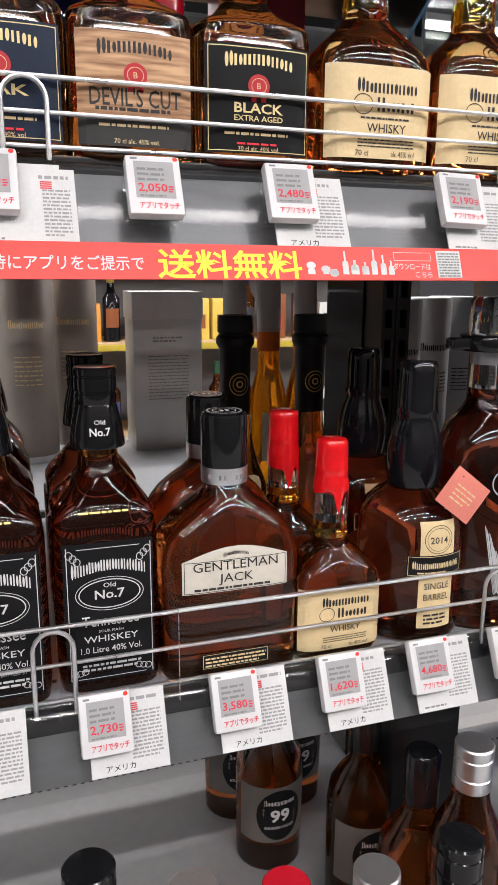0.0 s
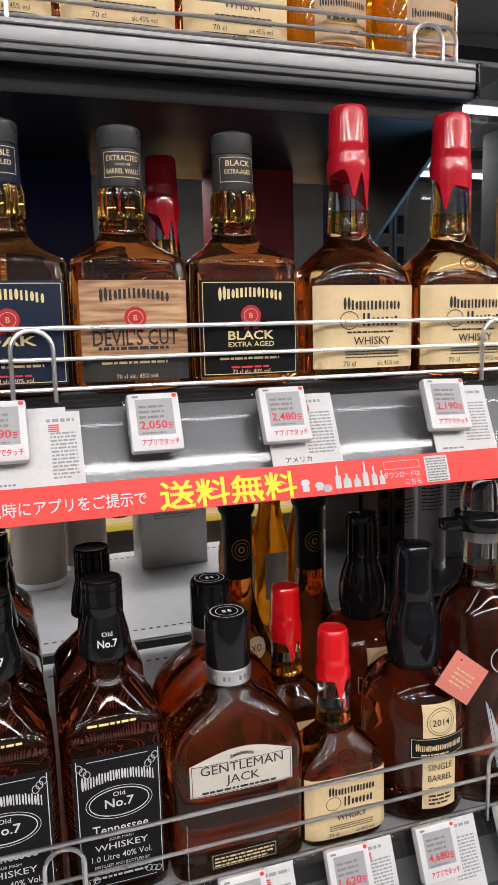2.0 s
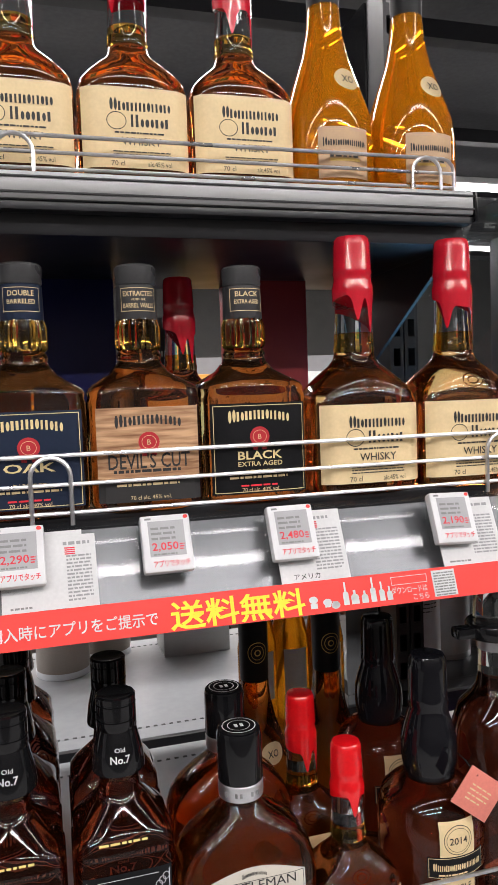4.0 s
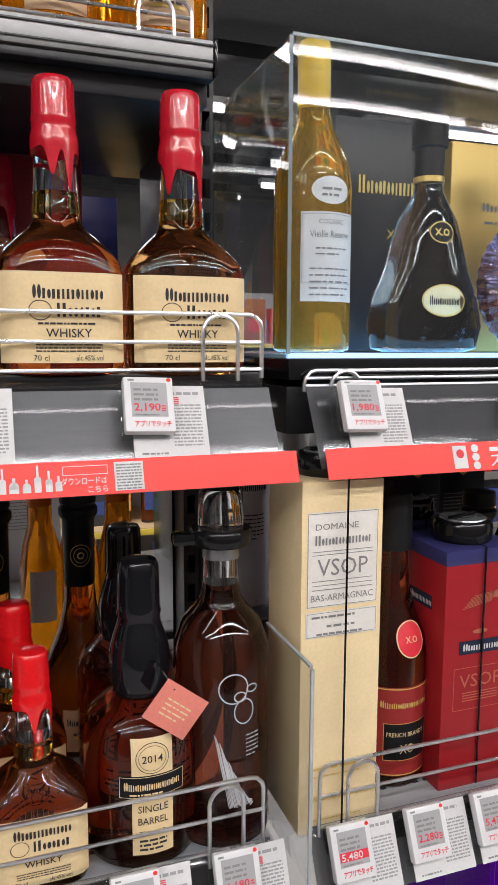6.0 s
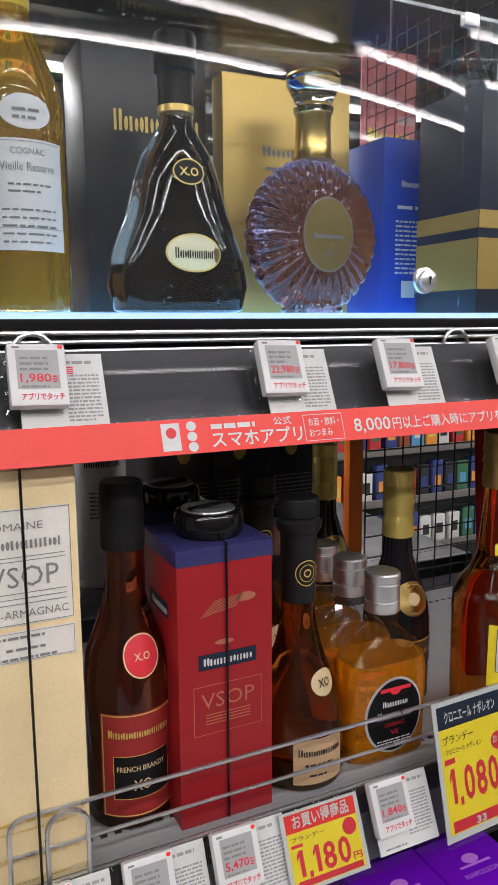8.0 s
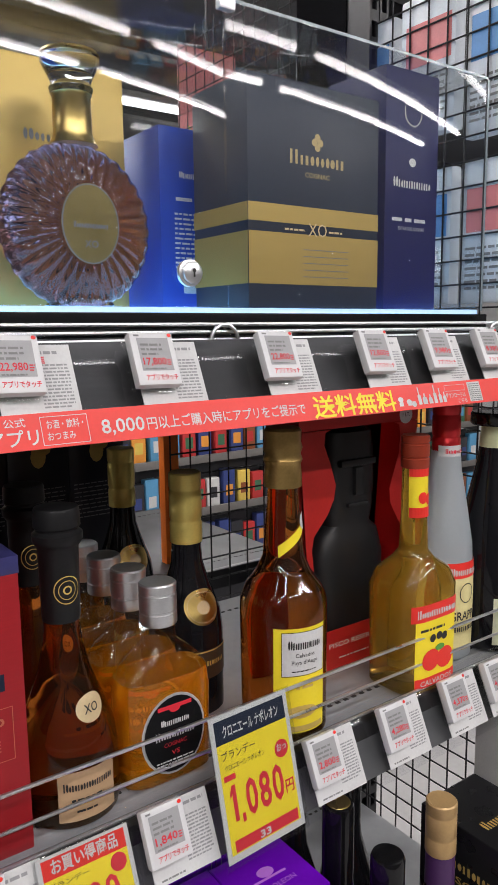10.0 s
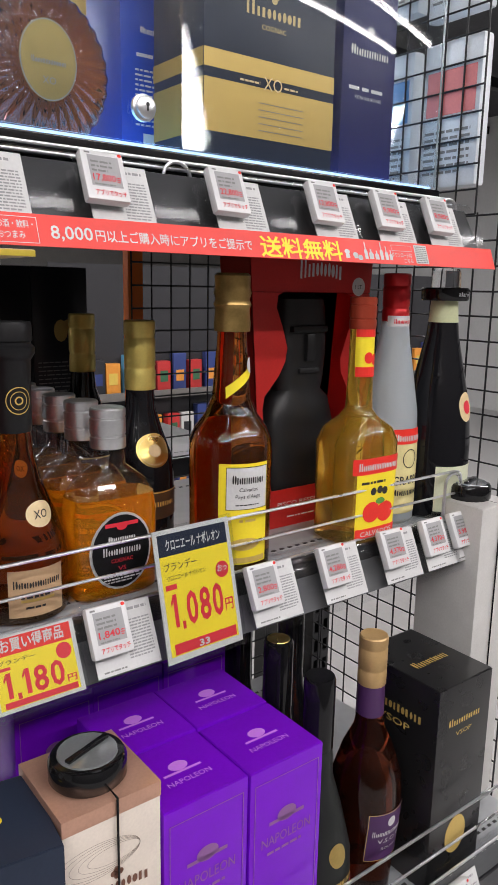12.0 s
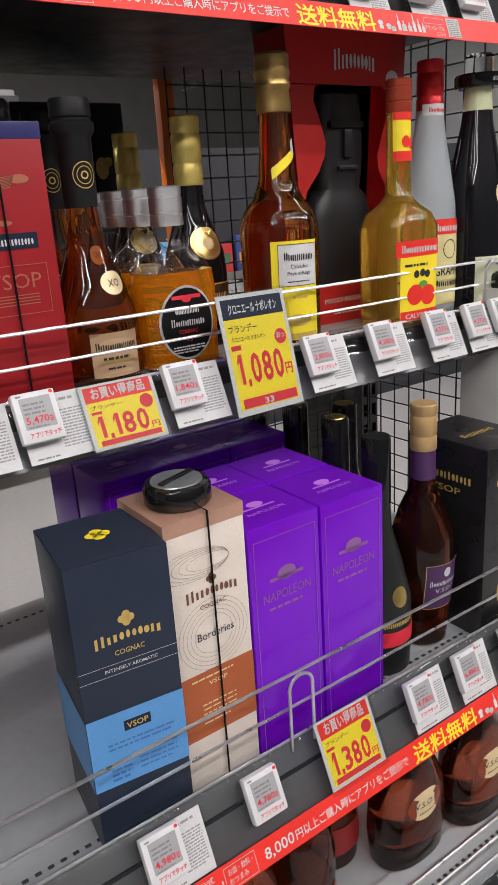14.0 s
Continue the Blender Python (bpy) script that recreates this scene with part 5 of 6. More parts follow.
puck(.435, .598, Z_MID + .332)
cord(.434, .553, .598, Z_MID, Z_MID + .332)

# red ribbed cartons
for (cx, cy) in ((.556, .577), (.560, .690)):
    e, f, f2, f3 = carton(cx, cy, Z_MID, .088, .088, .250, REDBOX, "red ribbed cognac carton with navy lid", top_mat=mat("navy_lid", (.035, .035, .13), .3), group="red ribbed cartons")
    nb = label_on(e, f, -.026, .143, .028, .157, NAVYLAB, "navy name plate", nv=1)
    letters(nb, WHITE, lambda bm: mark(bm, f2, .001, .1465, .046, .0078, 7))
    copper = mat("copper_ink", (.55, .2, .12), .35, metal=.5)
    letters(e, copper, lambda bm: (outline(bm, f, -.031, .084, .033, .129, .0006), write(bm, f, "VSOP", .001, .108, .050, .014), [patch(bm, f, -.02, .093 + .0028 * i, .022, .094 + .0028 * i, 1, 1) for i in range(4)]), "copper_print")

    def swift(bm, f=f):
        for i in range(9):
            u = -.024 + .0016 * i
            pts = [(u, .190 + .0016 * i), (u + .034 - .001 * i, .196 + .0012 * i), (u + .034 - .001 * i, .1966 + .0012 * i), (u, .1907 + .0016 * i)]
            bm.faces.new([bm.verts.new(f(*q)) for q in pts])
        disc(bm, f, .018, .203, .010, .004, 14)
        disc(bm, f, -.002, .166, .009, .0025, 12)
    letters(e, copper, swift, "bird_print")
    fl = lambda u, v: (-.0006, .044 - u, v)
    pl = link_bm("side_plate", patch(bmesh.new(), fl, -.026, .185, .022, .199, 1, 1), NAVYLAB, e)
    letters(pl, WHITE, lambda bm: mark(bm, lambda u, v: (-.0011, .042 - u, v), 0, .1885, .040, .0075, 7))
    puck(cx + .046, cy + .042, Z_MID + .2508, .031)
    cord(cx + .044, cy, cy + .04, Z_MID, Z_MID + .250)

# low shelf cartons
e, f, f2, f3 = carton(.553, .432, Z_LOW, .094, .10, .302, NAVY, "navy and sky-blue cognac carton with gold print", rz=-7)
letters(e, SKYBLUE, lambda bm: (patch(bm, f, -.047, .072, .047, .150, 1, 1), patch(bm, lambda u, v: (-.0006, .05 - u, v), -.05, .072, .05, .150, 1, 1)), "blue_band")
letters(e, GOLDINK, lambda bm: (mark(bm, f, .002, .218, .064, .011, 5, .004), write(bm, f, "COGNAC", .002, .208, .028, .0052, .008), [disc(bm, f, .002 + dx, .242 + dz, .0038, .0038, 12) for dx, dz in ((-.004, 0), (.004, 0), (0, .004), (0, -.004))]), "gold_print")
letters(e, WHITE, lambda bm: (write(bm, f, "INTENSELY AROMATIC", .002, .193, .050, .0035, .006), patch(bm, f, -.048, .200, .048, .2004, 1, 1), patch(bm, f, -.048, .189, .048, .1894, 1, 1)), "white_print")
vb = label_on(e, f2, -.013, .128, .013, .139, NAVYLAB, "navy plate", "plate", 1)
letters(vb, GOLDINK, lambda bm: write(bm, f3, "VSOP", 0, .1305, .021, .0062, .01))
letters(e, mat("blue_ink", (.05, .16, .4), .5), lambda bm: (bars(bm, f2, -.03, .036, .112, .122, 2, 4, .4), bars(bm, f2, -.002, .036, .082, .104, 4, 5, .3), bars(bm, f2, -.03, -.01, .078, .094, 3, 6)), "fine_print")
letters(e, YELLOW, lambda bm: [disc(bm, lambda u, v: (u, v, .3034), .047 + dx, .05 + dz, .006, .006, 12) for dx, dz in ((-.006, 0), (.006, 0), (0, .006), (0, -.006))], "top_mark")

e, f, f2, f3 = carton(.650, .434, Z_LOW, .088, .09, .310, PALEBOARD, "beige patterned cognac carton with copper lid", top_mat=COPPER)
letters(e, ORANGEBOARD, lambda bm: (patch(bm, f, -.044, .070, .044, .145, 1, 1), patch(bm, lambda u, v: (-.0006, .045 - u, v), -.045, .07, .045, .145, 1, 1)), "orange_band")
letters(e, mat("brown_ink", (.16, .07, .045), .5), lambda bm: (mark(bm, f, .002, .223, .060, .012, 5, .003), write(bm, f, "COGNAC", .002, .213, .030, .005, .006), [disc(bm, f, .002 + dx, .243 + dz, .003, .003, 10) for dx, dz in ((-.003, 0), (.003, 0), (0, .003), (0, -.003))]), "brown_print")


def swirls(bm):
    for k in range(5):
        ringline(bm, f, 0, .183, .022 + .0045 * k, .021 + .0045 * k, .0004, 40)
    for k in range(5):
        ringline(bm, f, -.004 * k, .262, .024 + .004 * k, .008 + .002 * k, .0004, 40)


letters(e, mat("taupe_ink", (.32, .26, .22), .5), swirls, "swirl_print")
letters(e, NAVYLAB, lambda bm: write(bm, f2, "Borderies", .002, .180, .042, .009, .0), "name_print")
letters(e, CREAM, lambda bm: (write(bm, f2, "VSOP", .0, .128, .022, .005, .01), bars(bm, f2, -.03, .03, .137, .141, 1, 5), bars(bm, f2, -.02, .02, .085, .112, 5, 4, .3)), "cream_print")
puck(.692, .476, Z_LOW + .3107, .033)
cord(.697, .434, .476, Z_LOW, Z_LOW + .310)


def violet_carton(x, y, z=Z_LOW):
    e, f, f2, f3 = carton(x, y, z, .0905, .088, .276, PURPLE, "tall glossy purple brandy carton", group="glossy purple cartons")
    letters(e, PURPLEINK, lambda bm: (outline(bm, f, -.040, .012, .040, .262, .0008), write(bm, f, "NAPOLEON", 0, .190, .062, .011), bars(bm, f, -.024, .024, .180, .186, 1, 3, .5), disc(bm, f, 0, .218, .012, .008, 18), patch(bm, f, -.022, .212, .022, .216, 4, 1)), "violet_print")
    tf = lambda u, v: (.045 + u, .04 + v, .2772)
    letters(e, mat("pink_ink", (.55, .2, .75), .4), lambda bm: (write(bm, tf, "NAPOLEON", 0, -.014, .046, .0065), disc(bm, tf, 0, .010, .010, .007, 16), patch(bm, tf, -.02, .0, .02, .003, 2, 1)), "top_print")
    return e


v0 = violet_carton(.740, .432)
for (px, py) in ((.832, .430), (.742, .523), (.833, .521), (.692, .657), (.783, .658), (.874, .656), (.692, .75), (.783, .75), (.874, .75)):
    copy_thing(v0, pose(px, py, Z_LOW))


def low_bottles():
    # black frosted cognac
    e = bottle(.968, .485, Z_LOW, "black frosted cognac bottle with gold seal")
    p = rnd([(0, .036), (.004, .041), (.06, .043), (.10, .0415), (.15, .030), (.19, .0185), (.25, .0155)])
    part("glass_body", body_bm(p), mat("black_frost", (.012, .014, .013), .4, vary=.1), e)
    part("capsule", body_bm(rnd([(.225, .0172), (.305, .0175), (.309, .016)])), BLACKPL, e)
    f = surf(p, .0006)
    oval_on(e, f, .0, .110, .012, .013, GOLD, "round gold seal")
    letters(e, GOLDINK, lambda bm: mark(bm, f, 0, .072, .052, .009, 9), "gold_print")
    label_on(e, f, -.04, .045, .04, .066, REDINK, "red lower band")
    # plum labelled cognac
    e = bottle(1.056, .49, Z_LOW, "cognac bottle with wooden-toned cap and violet label")
    p = rnd([(0, .030), (.004, .034), (.07, .0385), (.12, .0430), (.155, .0410), (.19, .030), (.215, .0185), (.235, .0150)])
    part("glass_body", body_bm(p), BOURBON_DARK, e)
    part("neck_band", body_bm(rnd([(.232, .0162), (.270, .0158)])), PURPLEPAPER, e, "violet neck band")
    cap_ribs(e, .270, .330, .0168, mat("tan_cap", (.52, .34, .15), .4, metal=.3), label="tan gold screw cap")
    f, f2 = surf(p, .0006), surf(p, .0012)
    lb = label_on(e, f, -.031, .06, .031, .125, PURPLEPAPER, "violet shield label with gold rim")
    letters(lb, WHITE, lambda bm: (mark(bm, f2, 0, .094, .050, .008, 10), write(bm, f2, "V.S.O.P", 0, .084, .034, .006, .008), write(bm, f2, "ROUGE", 0, .074, .022, .004, .006), disc(bm, f2, 0, .112, .006, .007, 12)))
    letters(lb, GOLDINK, lambda bm: outline(bm, f2, -.031, .06, .031, .125, .0008), "gold_rim")
    # black carton
    e, f, f2, f3 = carton(1.104, .428, Z_LOW, .10, .13, .268, mat("black_gloss_board", (.012, .012, .013), .28, coat=.3), "glossy black cognac carton with gold print", rz=0)
    fl = lambda u, v: (-.0008, .065 - u, v)
    letters(e, GOLDINK, lambda bm: (mark(bm, fl, 0, .215, .085, .014, 6), write(bm, fl, "VSOP", 0, .198, .050, .009, .008), disc(bm, f, 0, .06, .02, .026, 20), mark(bm, f, 0, .215, .06, .010, 6), write(bm, f, "VSOP", 0, .200, .03, .006)), "gold_print")
    letters(e, GOLDINK, lambda bm: mark(bm, lambda u, v: (.05 + u, .05 + v, .2692), 0, 0, .06, .014, 6), "top_print")
    # tall white carton
    e, f, f2, f3 = carton(1.262, .50, Z_LOW, .075, .10, .44, mat("grey_white_board", (.58, .57, .55), .4), "tall grey-white carton with black alarm", rz=0)
    puck(1.300, .55, Z_LOW + .44)
    cord(1.300, .50, .55, Z_LOW, Z_LOW + .44)
    # black-capped bottles behind
    for (bx, by, h) in ((.984, .575, .31), (.995, .67, .31), (1.06, .64, .30), (1.0, .77, .31)):
        e = bottle(bx, by, Z_LOW, "dark brandy bottle with black capsule", "dark capsule bottles")
        part("glass_body", body_bm(rnd([(0, .034), (.004, .038), (.12, .038), (.16, .030), (.20, .019), (.24, .016)])), BLACKGLASS, e)
        part("capsule", body_bm(rnd([(.225, .018), (h - .004, .018), (h, .0165)])), BLACKPL, e)
        part("cap_top", body_bm(rnd([(h + .0002, .014), (h + .001, .0135)])), GOLD, e, "gold printed cap top")


low_bottles()


# bottles near the floor
def squat(x, y, z, label="squat cognac bottle with cream oval label"):
    e = bottle(x, y, z, label, "squat cognac bottles")
    p = [(0, .050, .03, 2.4), (.005, .058, .036, 2.4), (.06, .064, .038, 2.3), (.11, .060, .036, 2.2), (.15, .042, .03, 2), (.175, .022, .022, 2), (.20, .017, .017, 2)]
    part("glass_body", body_bm(p), BOURBON_DARK, e)
    f, f2 = surf(p, .0006), surf(p, .0012)
    o = oval_on(e, f, 0, .10, .032, .022, CREAM, "cream oval label")
    letters(o, INK, lambda bm: (write(bm, f2, "V.S.O.P", 0, .098, .042, .009, .01), bars(bm, f2, -.014, .014, .088, .092, 1, 4)))
    part("stopper", body_bm(rnd([(.198, .0185), (.202, .021), (.232, .021), (.236, .018)])), CLEAR, e)
    return e


squat(.985, .45, Z_BASE)
squat(1.115, .44, Z_BASE)
for (bx, by) in ((.80, .46), (.895, .52), (.70, .44)):
    e = bottle(bx, by, Z_BASE, "dark cognac bottle with clear stopper on the floor shelf", "floor shelf bottles")
    part("glass_body", body_bm(rnd([(0, .040), (.004, .046), (.12, .048), (.15, .042), (.18, .026), (.205, .018)])), BOURBON_DARK, e)
    part("neck_ring", body_bm(rnd([(.203, .0195), (.215, .0195)])), GOLD, e)
    part("stopper", body_bm(rnd([(.215, .020), (.24, .021), (.243, .018)])), CLEAR, e)
    label_on(e, surf(rnd([(0, .048), (.2, .048)]), .0006), -.034, .03, .034, .075, DARKRED, "dark red label")


# low shelf of the bourbon rack
def ezra(x, y, z=Z_LOW):
    e = bottle(x, y, z, "round bourbon bottle with black 99 label", "round black-labelled bourbon bottles")
    p = rnd([(0, .038), (.004, .0425), (.13, .0435), (.155, .040), (.175, .028), (.19, .018), (.21, .0165)])
    part("glass_body", body_bm(p), BOURBON, e)
    part("cap", body_bm(rnd([(.205, .0185), (.26, .0185), (.263, .016)])), BLACKWAX, e)
    f, f2, f3 = surf(p, .0006), surf(p, .0012), surf(p, .0017)
    lb = label_on(e, f, -.056, .045, .056, .125, mat("grey_label", (.13, .12, .11), .5), "dark grey label with white numerals")
    letters(lb, BLACKLAB, lambda bm: disc(bm, f2, 0, .085, .031, .036), "black_oval")
    letters(lb, WHITE, lambda bm: (write(bm, f3, "99", 0, .077, .026, .017, .03), mark(bm, f3, 0, .100, .042, .008, 10), write(bm, f3, "BOURBON WHISKEY", 0, .066, .040, .0042, .01)))
    return e


ez = ezra(.185, .80)
for (px, py) in ((.255, .90), (.27, .70), (.285, .60), (.17, .90)):
    copy_thing(ez, pose(px, py, Z_LOW))
for (bx, by, h, m, lb) in ((-.075, .47, .335, BLACKPL, "bottle with glossy black screw cap on the low shelf"), (.0, .46, .305, SILVER, "bottle with silver cap on the low shelf"), (.075, .46, .285, WAX, "bottle with red cap on the low shelf"), (.235, .46, .285, BLACKPL, "bottle with black cap on the low shelf"), (.31, .55, .30, SILVER, "bottle with grey cap on the low shelf"), (.155, .46, .275, SILVER, "bottle with pale cap on the low shelf"), (-.17, .50, .32, BRASSFOIL, "amber bottle with brown foil cap")):
    e = bottle(bx, by, Z_LOW, lb, "low shelf bottles")
    part("glass_body", body_bm(rnd([(0, .034), (.004, .039), (h * .55, .040), (h * .68, .034), (h * .78, .020), (h * .85, .0165)])), BOURBON, e)
    cap_ribs(e, h * .84, h, .0195, m)
e, f, f2, f3 = carton(.285, .66, Z_LOW, .085, .10, .315, BLACKLAB, "black cognac carton with white mark")
letters(e, WHITE, lambda bm: mark(bm, f, 0, .285, .075, .015, 8), "white_mark")

# ---------- bourbon shelf ----------
jd = tennessee_bottle(-.040, .612)
for (px, py, rz) in ((-.130, .607, 0), (-.038, .706, 0), (-.132, .700, 2), (-.131, .793, 0), (-.134, .885, 0), (-.222, .61, 0), (-.224, .705, 0)):
    copy_thing(jd, pose(px, py, Z_MID, 0, 0, rz))
gj = gentle_bottle(.064, .594)
copy_thing(gj, pose(.073, .684, Z_MID, 0, 0, 180))
wax_bottle(.165, .594, Z_MID, .83)
wax_bottle(.155, .690, Z_MID, .87)
ew = barrel_bottle(.259, .610)
copy_thing(ew, pose(.268, .738, Z_MID))
hang_tag(.283, .556, Z_MID + .152)
eagle_bottle(.336, .612)
for (px, py) in ((.138, .80), (.229, .80)):
    brandy_bottle(px, py, Z_MID, True, True, top=.297, s=1.06)
# far side of the rack, seen between the bottles
e, f, f2, f3 = carton(.128, 1.42, Z_MID, .135, .10, .305, mat("silver_white_board", (.5, .5, .49), .35, metal=.2), "tall silver-white whisky carton with lidded top", top_mat=None)
part("lid", box_bm(-.002, -.002, .255, .137, .102, .307, .001), mat("silver_white_lid", (.6, .6, .6), .3, metal=.3), e)
letters(e, GREYINK, lambda bm: (bars(bm, f, -.03, .03, .212, .225, 2, 4), bars(bm, f, -.04, .04, .10, .19, 14, 6, .3)), "grey_print")


def tube(x, y, z, r, h, material, label, group):
    e = thing("gift_tube", x, y, z, 0, label, "gift tube", group)
    p = rnd([(0, r * .97), (.003, r), (h - .003, r), (h, r * .97)])
    part("body", body_bm(p), material, e)
    part("base_rim", body_bm(rnd([(0.0005, r * 1.012), (.012, r * 1.012)])), SILVER, e)
    f = surf(p, .0008)
    letters(e, INK if "white" in label else CREAM, lambda bm: (mark(bm, f, 0, h * .68, r * 1.3, r * .30, 8), bars(bm, f, -r * .5, r * .5, h * .40, h * .56, 7, 5, .3)), "print")
    return e


TAUPE = mat("taupe_tube", (.36, .31, .27), .4, metal=.3)
tube(-.068, 1.42, Z_MID, .05, .36, TAUPE, "taupe metal whisky gift tube", "taupe gift tubes")
tube(.02, 1.50, Z_MID, .05, .36, TAUPE, "taupe metal whisky gift tube", "taupe gift tubes")
TUBEW = mat("white_tube", (.70, .71, .72), .35)
for (px, py) in ((.555, 1.19), (.655, 1.25), (.75, 1.30)):
    tube(px, py, Z_MID, .05, .30, TUBEW, "white whisky gift tube with black print", "white gift tubes")
for (px, py) in ((.20, 1.00), (.25, 1.00), (.305, 1.00)):
    e = bottle(px, py, Z_MID, "tall amber bottle with white and orange neck wrap", "orange-necked bottles")
    p = rnd([(0, .026), (.003, .029), (.15, .029), (.18, .024), (.21, .0165), (.30, .015)])
    part("glass_body", body_bm(p), ORANGE, e)
    part("neck_wrap", body_bm(rnd([(.235, .0165), (.262, .0165)])), ORANGEP, e, "orange neck band")
    part("neck_sleeve", body_bm(rnd([(.2622, .0168), (.34, .0165)])), WHITE, e, "white neck sleeve")
    label_on(e, surf(p, .0006), -.018, .08, .018, .15, WHITE, "white paper label")

# ---------- upper whisky shelf ----------
beam_bottle(-.100, .634, Z_UP, "blue")
beam_bottle(-.004, .634, Z_UP, "cut")
beam_bottle(.092, .634, Z_UP, "black")
beam_bottle(-.196, .634, Z_UP, "black")
wax_bottle(.200, .631, Z_UP, 1.0)
wax_bottle(.306, .631, Z_UP, 1.0)
wax_bottle(.065, .80, Z_UP, .95)
wax_bottle(.16, .86, Z_UP, .95)
for (px, m, lb) in ((.20, mat("dull_red_board", (.32, .03, .035), .5), "dull red carton behind the bottles"), (-.05, DEEPBLUE, "dark blue carton behind the bottles")):
    carton(px - .045, .90, Z_UP, .10, .07, .25, m, lb)
# top shelf
for px in (-.20, -.096, .008, .112):
    wax_bottle(px, .704, Z_TOP, 1.0)
for px in (.208, .302):
    brandy_bottle(px, .704, Z_TOP, True, True, gl=ORANGE, top=.29, s=1.08)

# ---------- brandy shelf ----------
e = bottle(.527, .630, Z_MID, "dark brandy bottle with black cap and red label")
p = rnd([(0, .033), (.004, .037), (.135, .0375), (.155, .035), (.18, .025), (.205, .0175), (.25, .0150)])
part("glass_body", body_bm(p), BOURBON_DARK, e)
part("neck_glass", body_bm(rnd([(.222, .0175), (.245, .0168)])), THIN, e)
part("cap", body_bm(rnd([(.245, .0185), (.247, .019), (.300, .0185), (.303, .017)])), BLACKMAT, e)
f, f2, f3 = surf(p, .0006), surf(p, .0012), surf(p, .0017)
o = oval_on(e, f, .004, .158, .0165, .018, REDINK, "round red XO seal")
letters(o, CREAM, lambda bm: (write(bm, f2, "X.O", .004, .1555, .014, .006, .008), ringline(bm, f2, .004, .158, .0165, .018, .0012)))
lb = label_on(e, f, -.036, .015, .036, .110, DARKRED, "dark red label with gold rim")
letters(lb, GOLDINK, lambda bm: (outline(bm, f2, -.035, .016, .035, .109, .0012), mark(bm, f2, 0, .088, .058, .008, 12), outline(bm, f2, -.025, .032, .028, .072, .0006)), "gold_print")
letters(lb, BLACKLAB, lambda bm: patch(bm, f2, -.024, .033, .027, .071, 8, 1), "black_panel")
letters(lb, CREAM, lambda bm: (write(bm, f3, "FRENCH BRANDY", 0, .058, .044, .0048, .006), write(bm, f3, "XO", 0, .040, .016, .010, .01)))
brandy_bottle(.692, .616, Z_MID)
brandy_bottle(.702, .725, Z_MID)
fk = flask_bottle(.783, .608)
for k in range(1, 5):
    copy_thing(fk, pose(.781 - .001 * k, .608 + .054 * k, Z_MID))
yc = capped_wine(.872, .702)
copy_thing(yc, pose(.893, .90, Z_MID))
calvados_bottle(.932, .606)
moai_box(1.105, .698)
apple_bottle(1.116, .590)
grappa_bottle(1.210, .622)
alarm_wine(1.288, .605)
# dark cartons at the back of the shelf
for (px, py) in ((.711, 1.10), (.807, 1.10), (.902, 1.10)):
    e, f, f2, f3 = carton(px, py, Z_MID, .094, .08, .335, mat("charcoal_navy_board", (.014, .015, .022), .3, coat=.2), "dark navy carton with gold emblem at the back", group="dark emblem cartons")
    letters(e, GOLDINK, lambda bm: (disc(bm, f, .0, .235, .012, .018, 12), disc(bm, f, .012, .245, .008, .008, 10)), "gold_emblem")
    letters(e, GREYINK, lambda bm: bars(bm, f, -.04, .04, .13, .19, 9, 3, .25), "fine_print")

carton(1.105, 1.16, Z_MID, .03, .02, .42, mat("orange_board", (.75, .16, .01), .45), "narrow orange carton at the back")

# clear divider between the racks
dv = thing("shelf_divider", .3775, .55, Z_MID + .002, 0, "clear acrylic divider with a bright edge at the rack end", "divider")
part("panel", box_bm(-.0015, -.05, 0, .0015, .05, .19, .0005), THIN, dv)
part("front_edge", box_bm(-.0015, -.0535, 0, .0015, -.0505, .19, .0005), mat("divider_edge", (.62, .66, .68), .2, trans=.5, vary=.05), dv, "bright polished edge")
part("top_edge", box_bm(-.0015, -.05, .1903, .0015, .05, .1928, .0005), MATS["divider_edge"], dv, "bright polished edge")

# ---------- glass display case ----------
case = thing("display_case", 0, 0, 0, 0, "clear glass display case on a black lit base", "display case")
X0, X1, Y0, Y1, ZT = .406, 1.268, .625, .96, 1.765
part("base", box_bm(X0 - .004, Y0 - .012, Z_CASE - .024, X1 + .004, Y1, Z_CASE - .004, .002), BLACKPL, case, "black base")
# the LED's blue glow is put into the floor colour
part("base_floor", box_bm(X0, Y0 + .006, Z_CASE - .0038, X1, Y1 - .004, Z_CASE - .0005), mat("blue_glow_floor", (.35, .6, .75), .15, vary=.05), case, "glossy floor coloured with the pale blue LED glow")
part("light_strip", box_bm(X0, Y0 + .001, Z_CASE - .0038, X1, Y0 + .005, Z_CASE + .001), BLUELED, case, "blue-white light strip")
for nm, a in (("front_pane", (X0, Y0 - .004, Z_CASE + .0015, .877, Y0 - .001, ZT)), ("front_pane", (.879, Y0 - .004, Z_CASE + .0015, X1, Y0 - .001, ZT)), ("side_pane", (X0 - .003, Y0, Z_CASE, X0, Y1, ZT)), ("side_pane", (X1, Y0, Z_CASE, X1 + .003, Y1, ZT)), ("back_pane", (X0, Y1, Z_CASE, X1, Y1 + .003, ZT)), ("top_pane", (X0, Y0, ZT + .0005, X1, Y1, ZT + .0035))):
    part(nm, box_bm(*a, .0006), PANE, case)
edge = mat("glass_edge", (.40, .48, .52), .15, trans=.6, vary=.05)
for xx in (X0 - .0015, X1 + .0015):
    part("pane_edge", box_bm(xx - .0018, Y0 - .0046, Z_CASE, xx + .0018, Y0 - .0041, ZT), edge, case, "bright glass edge")
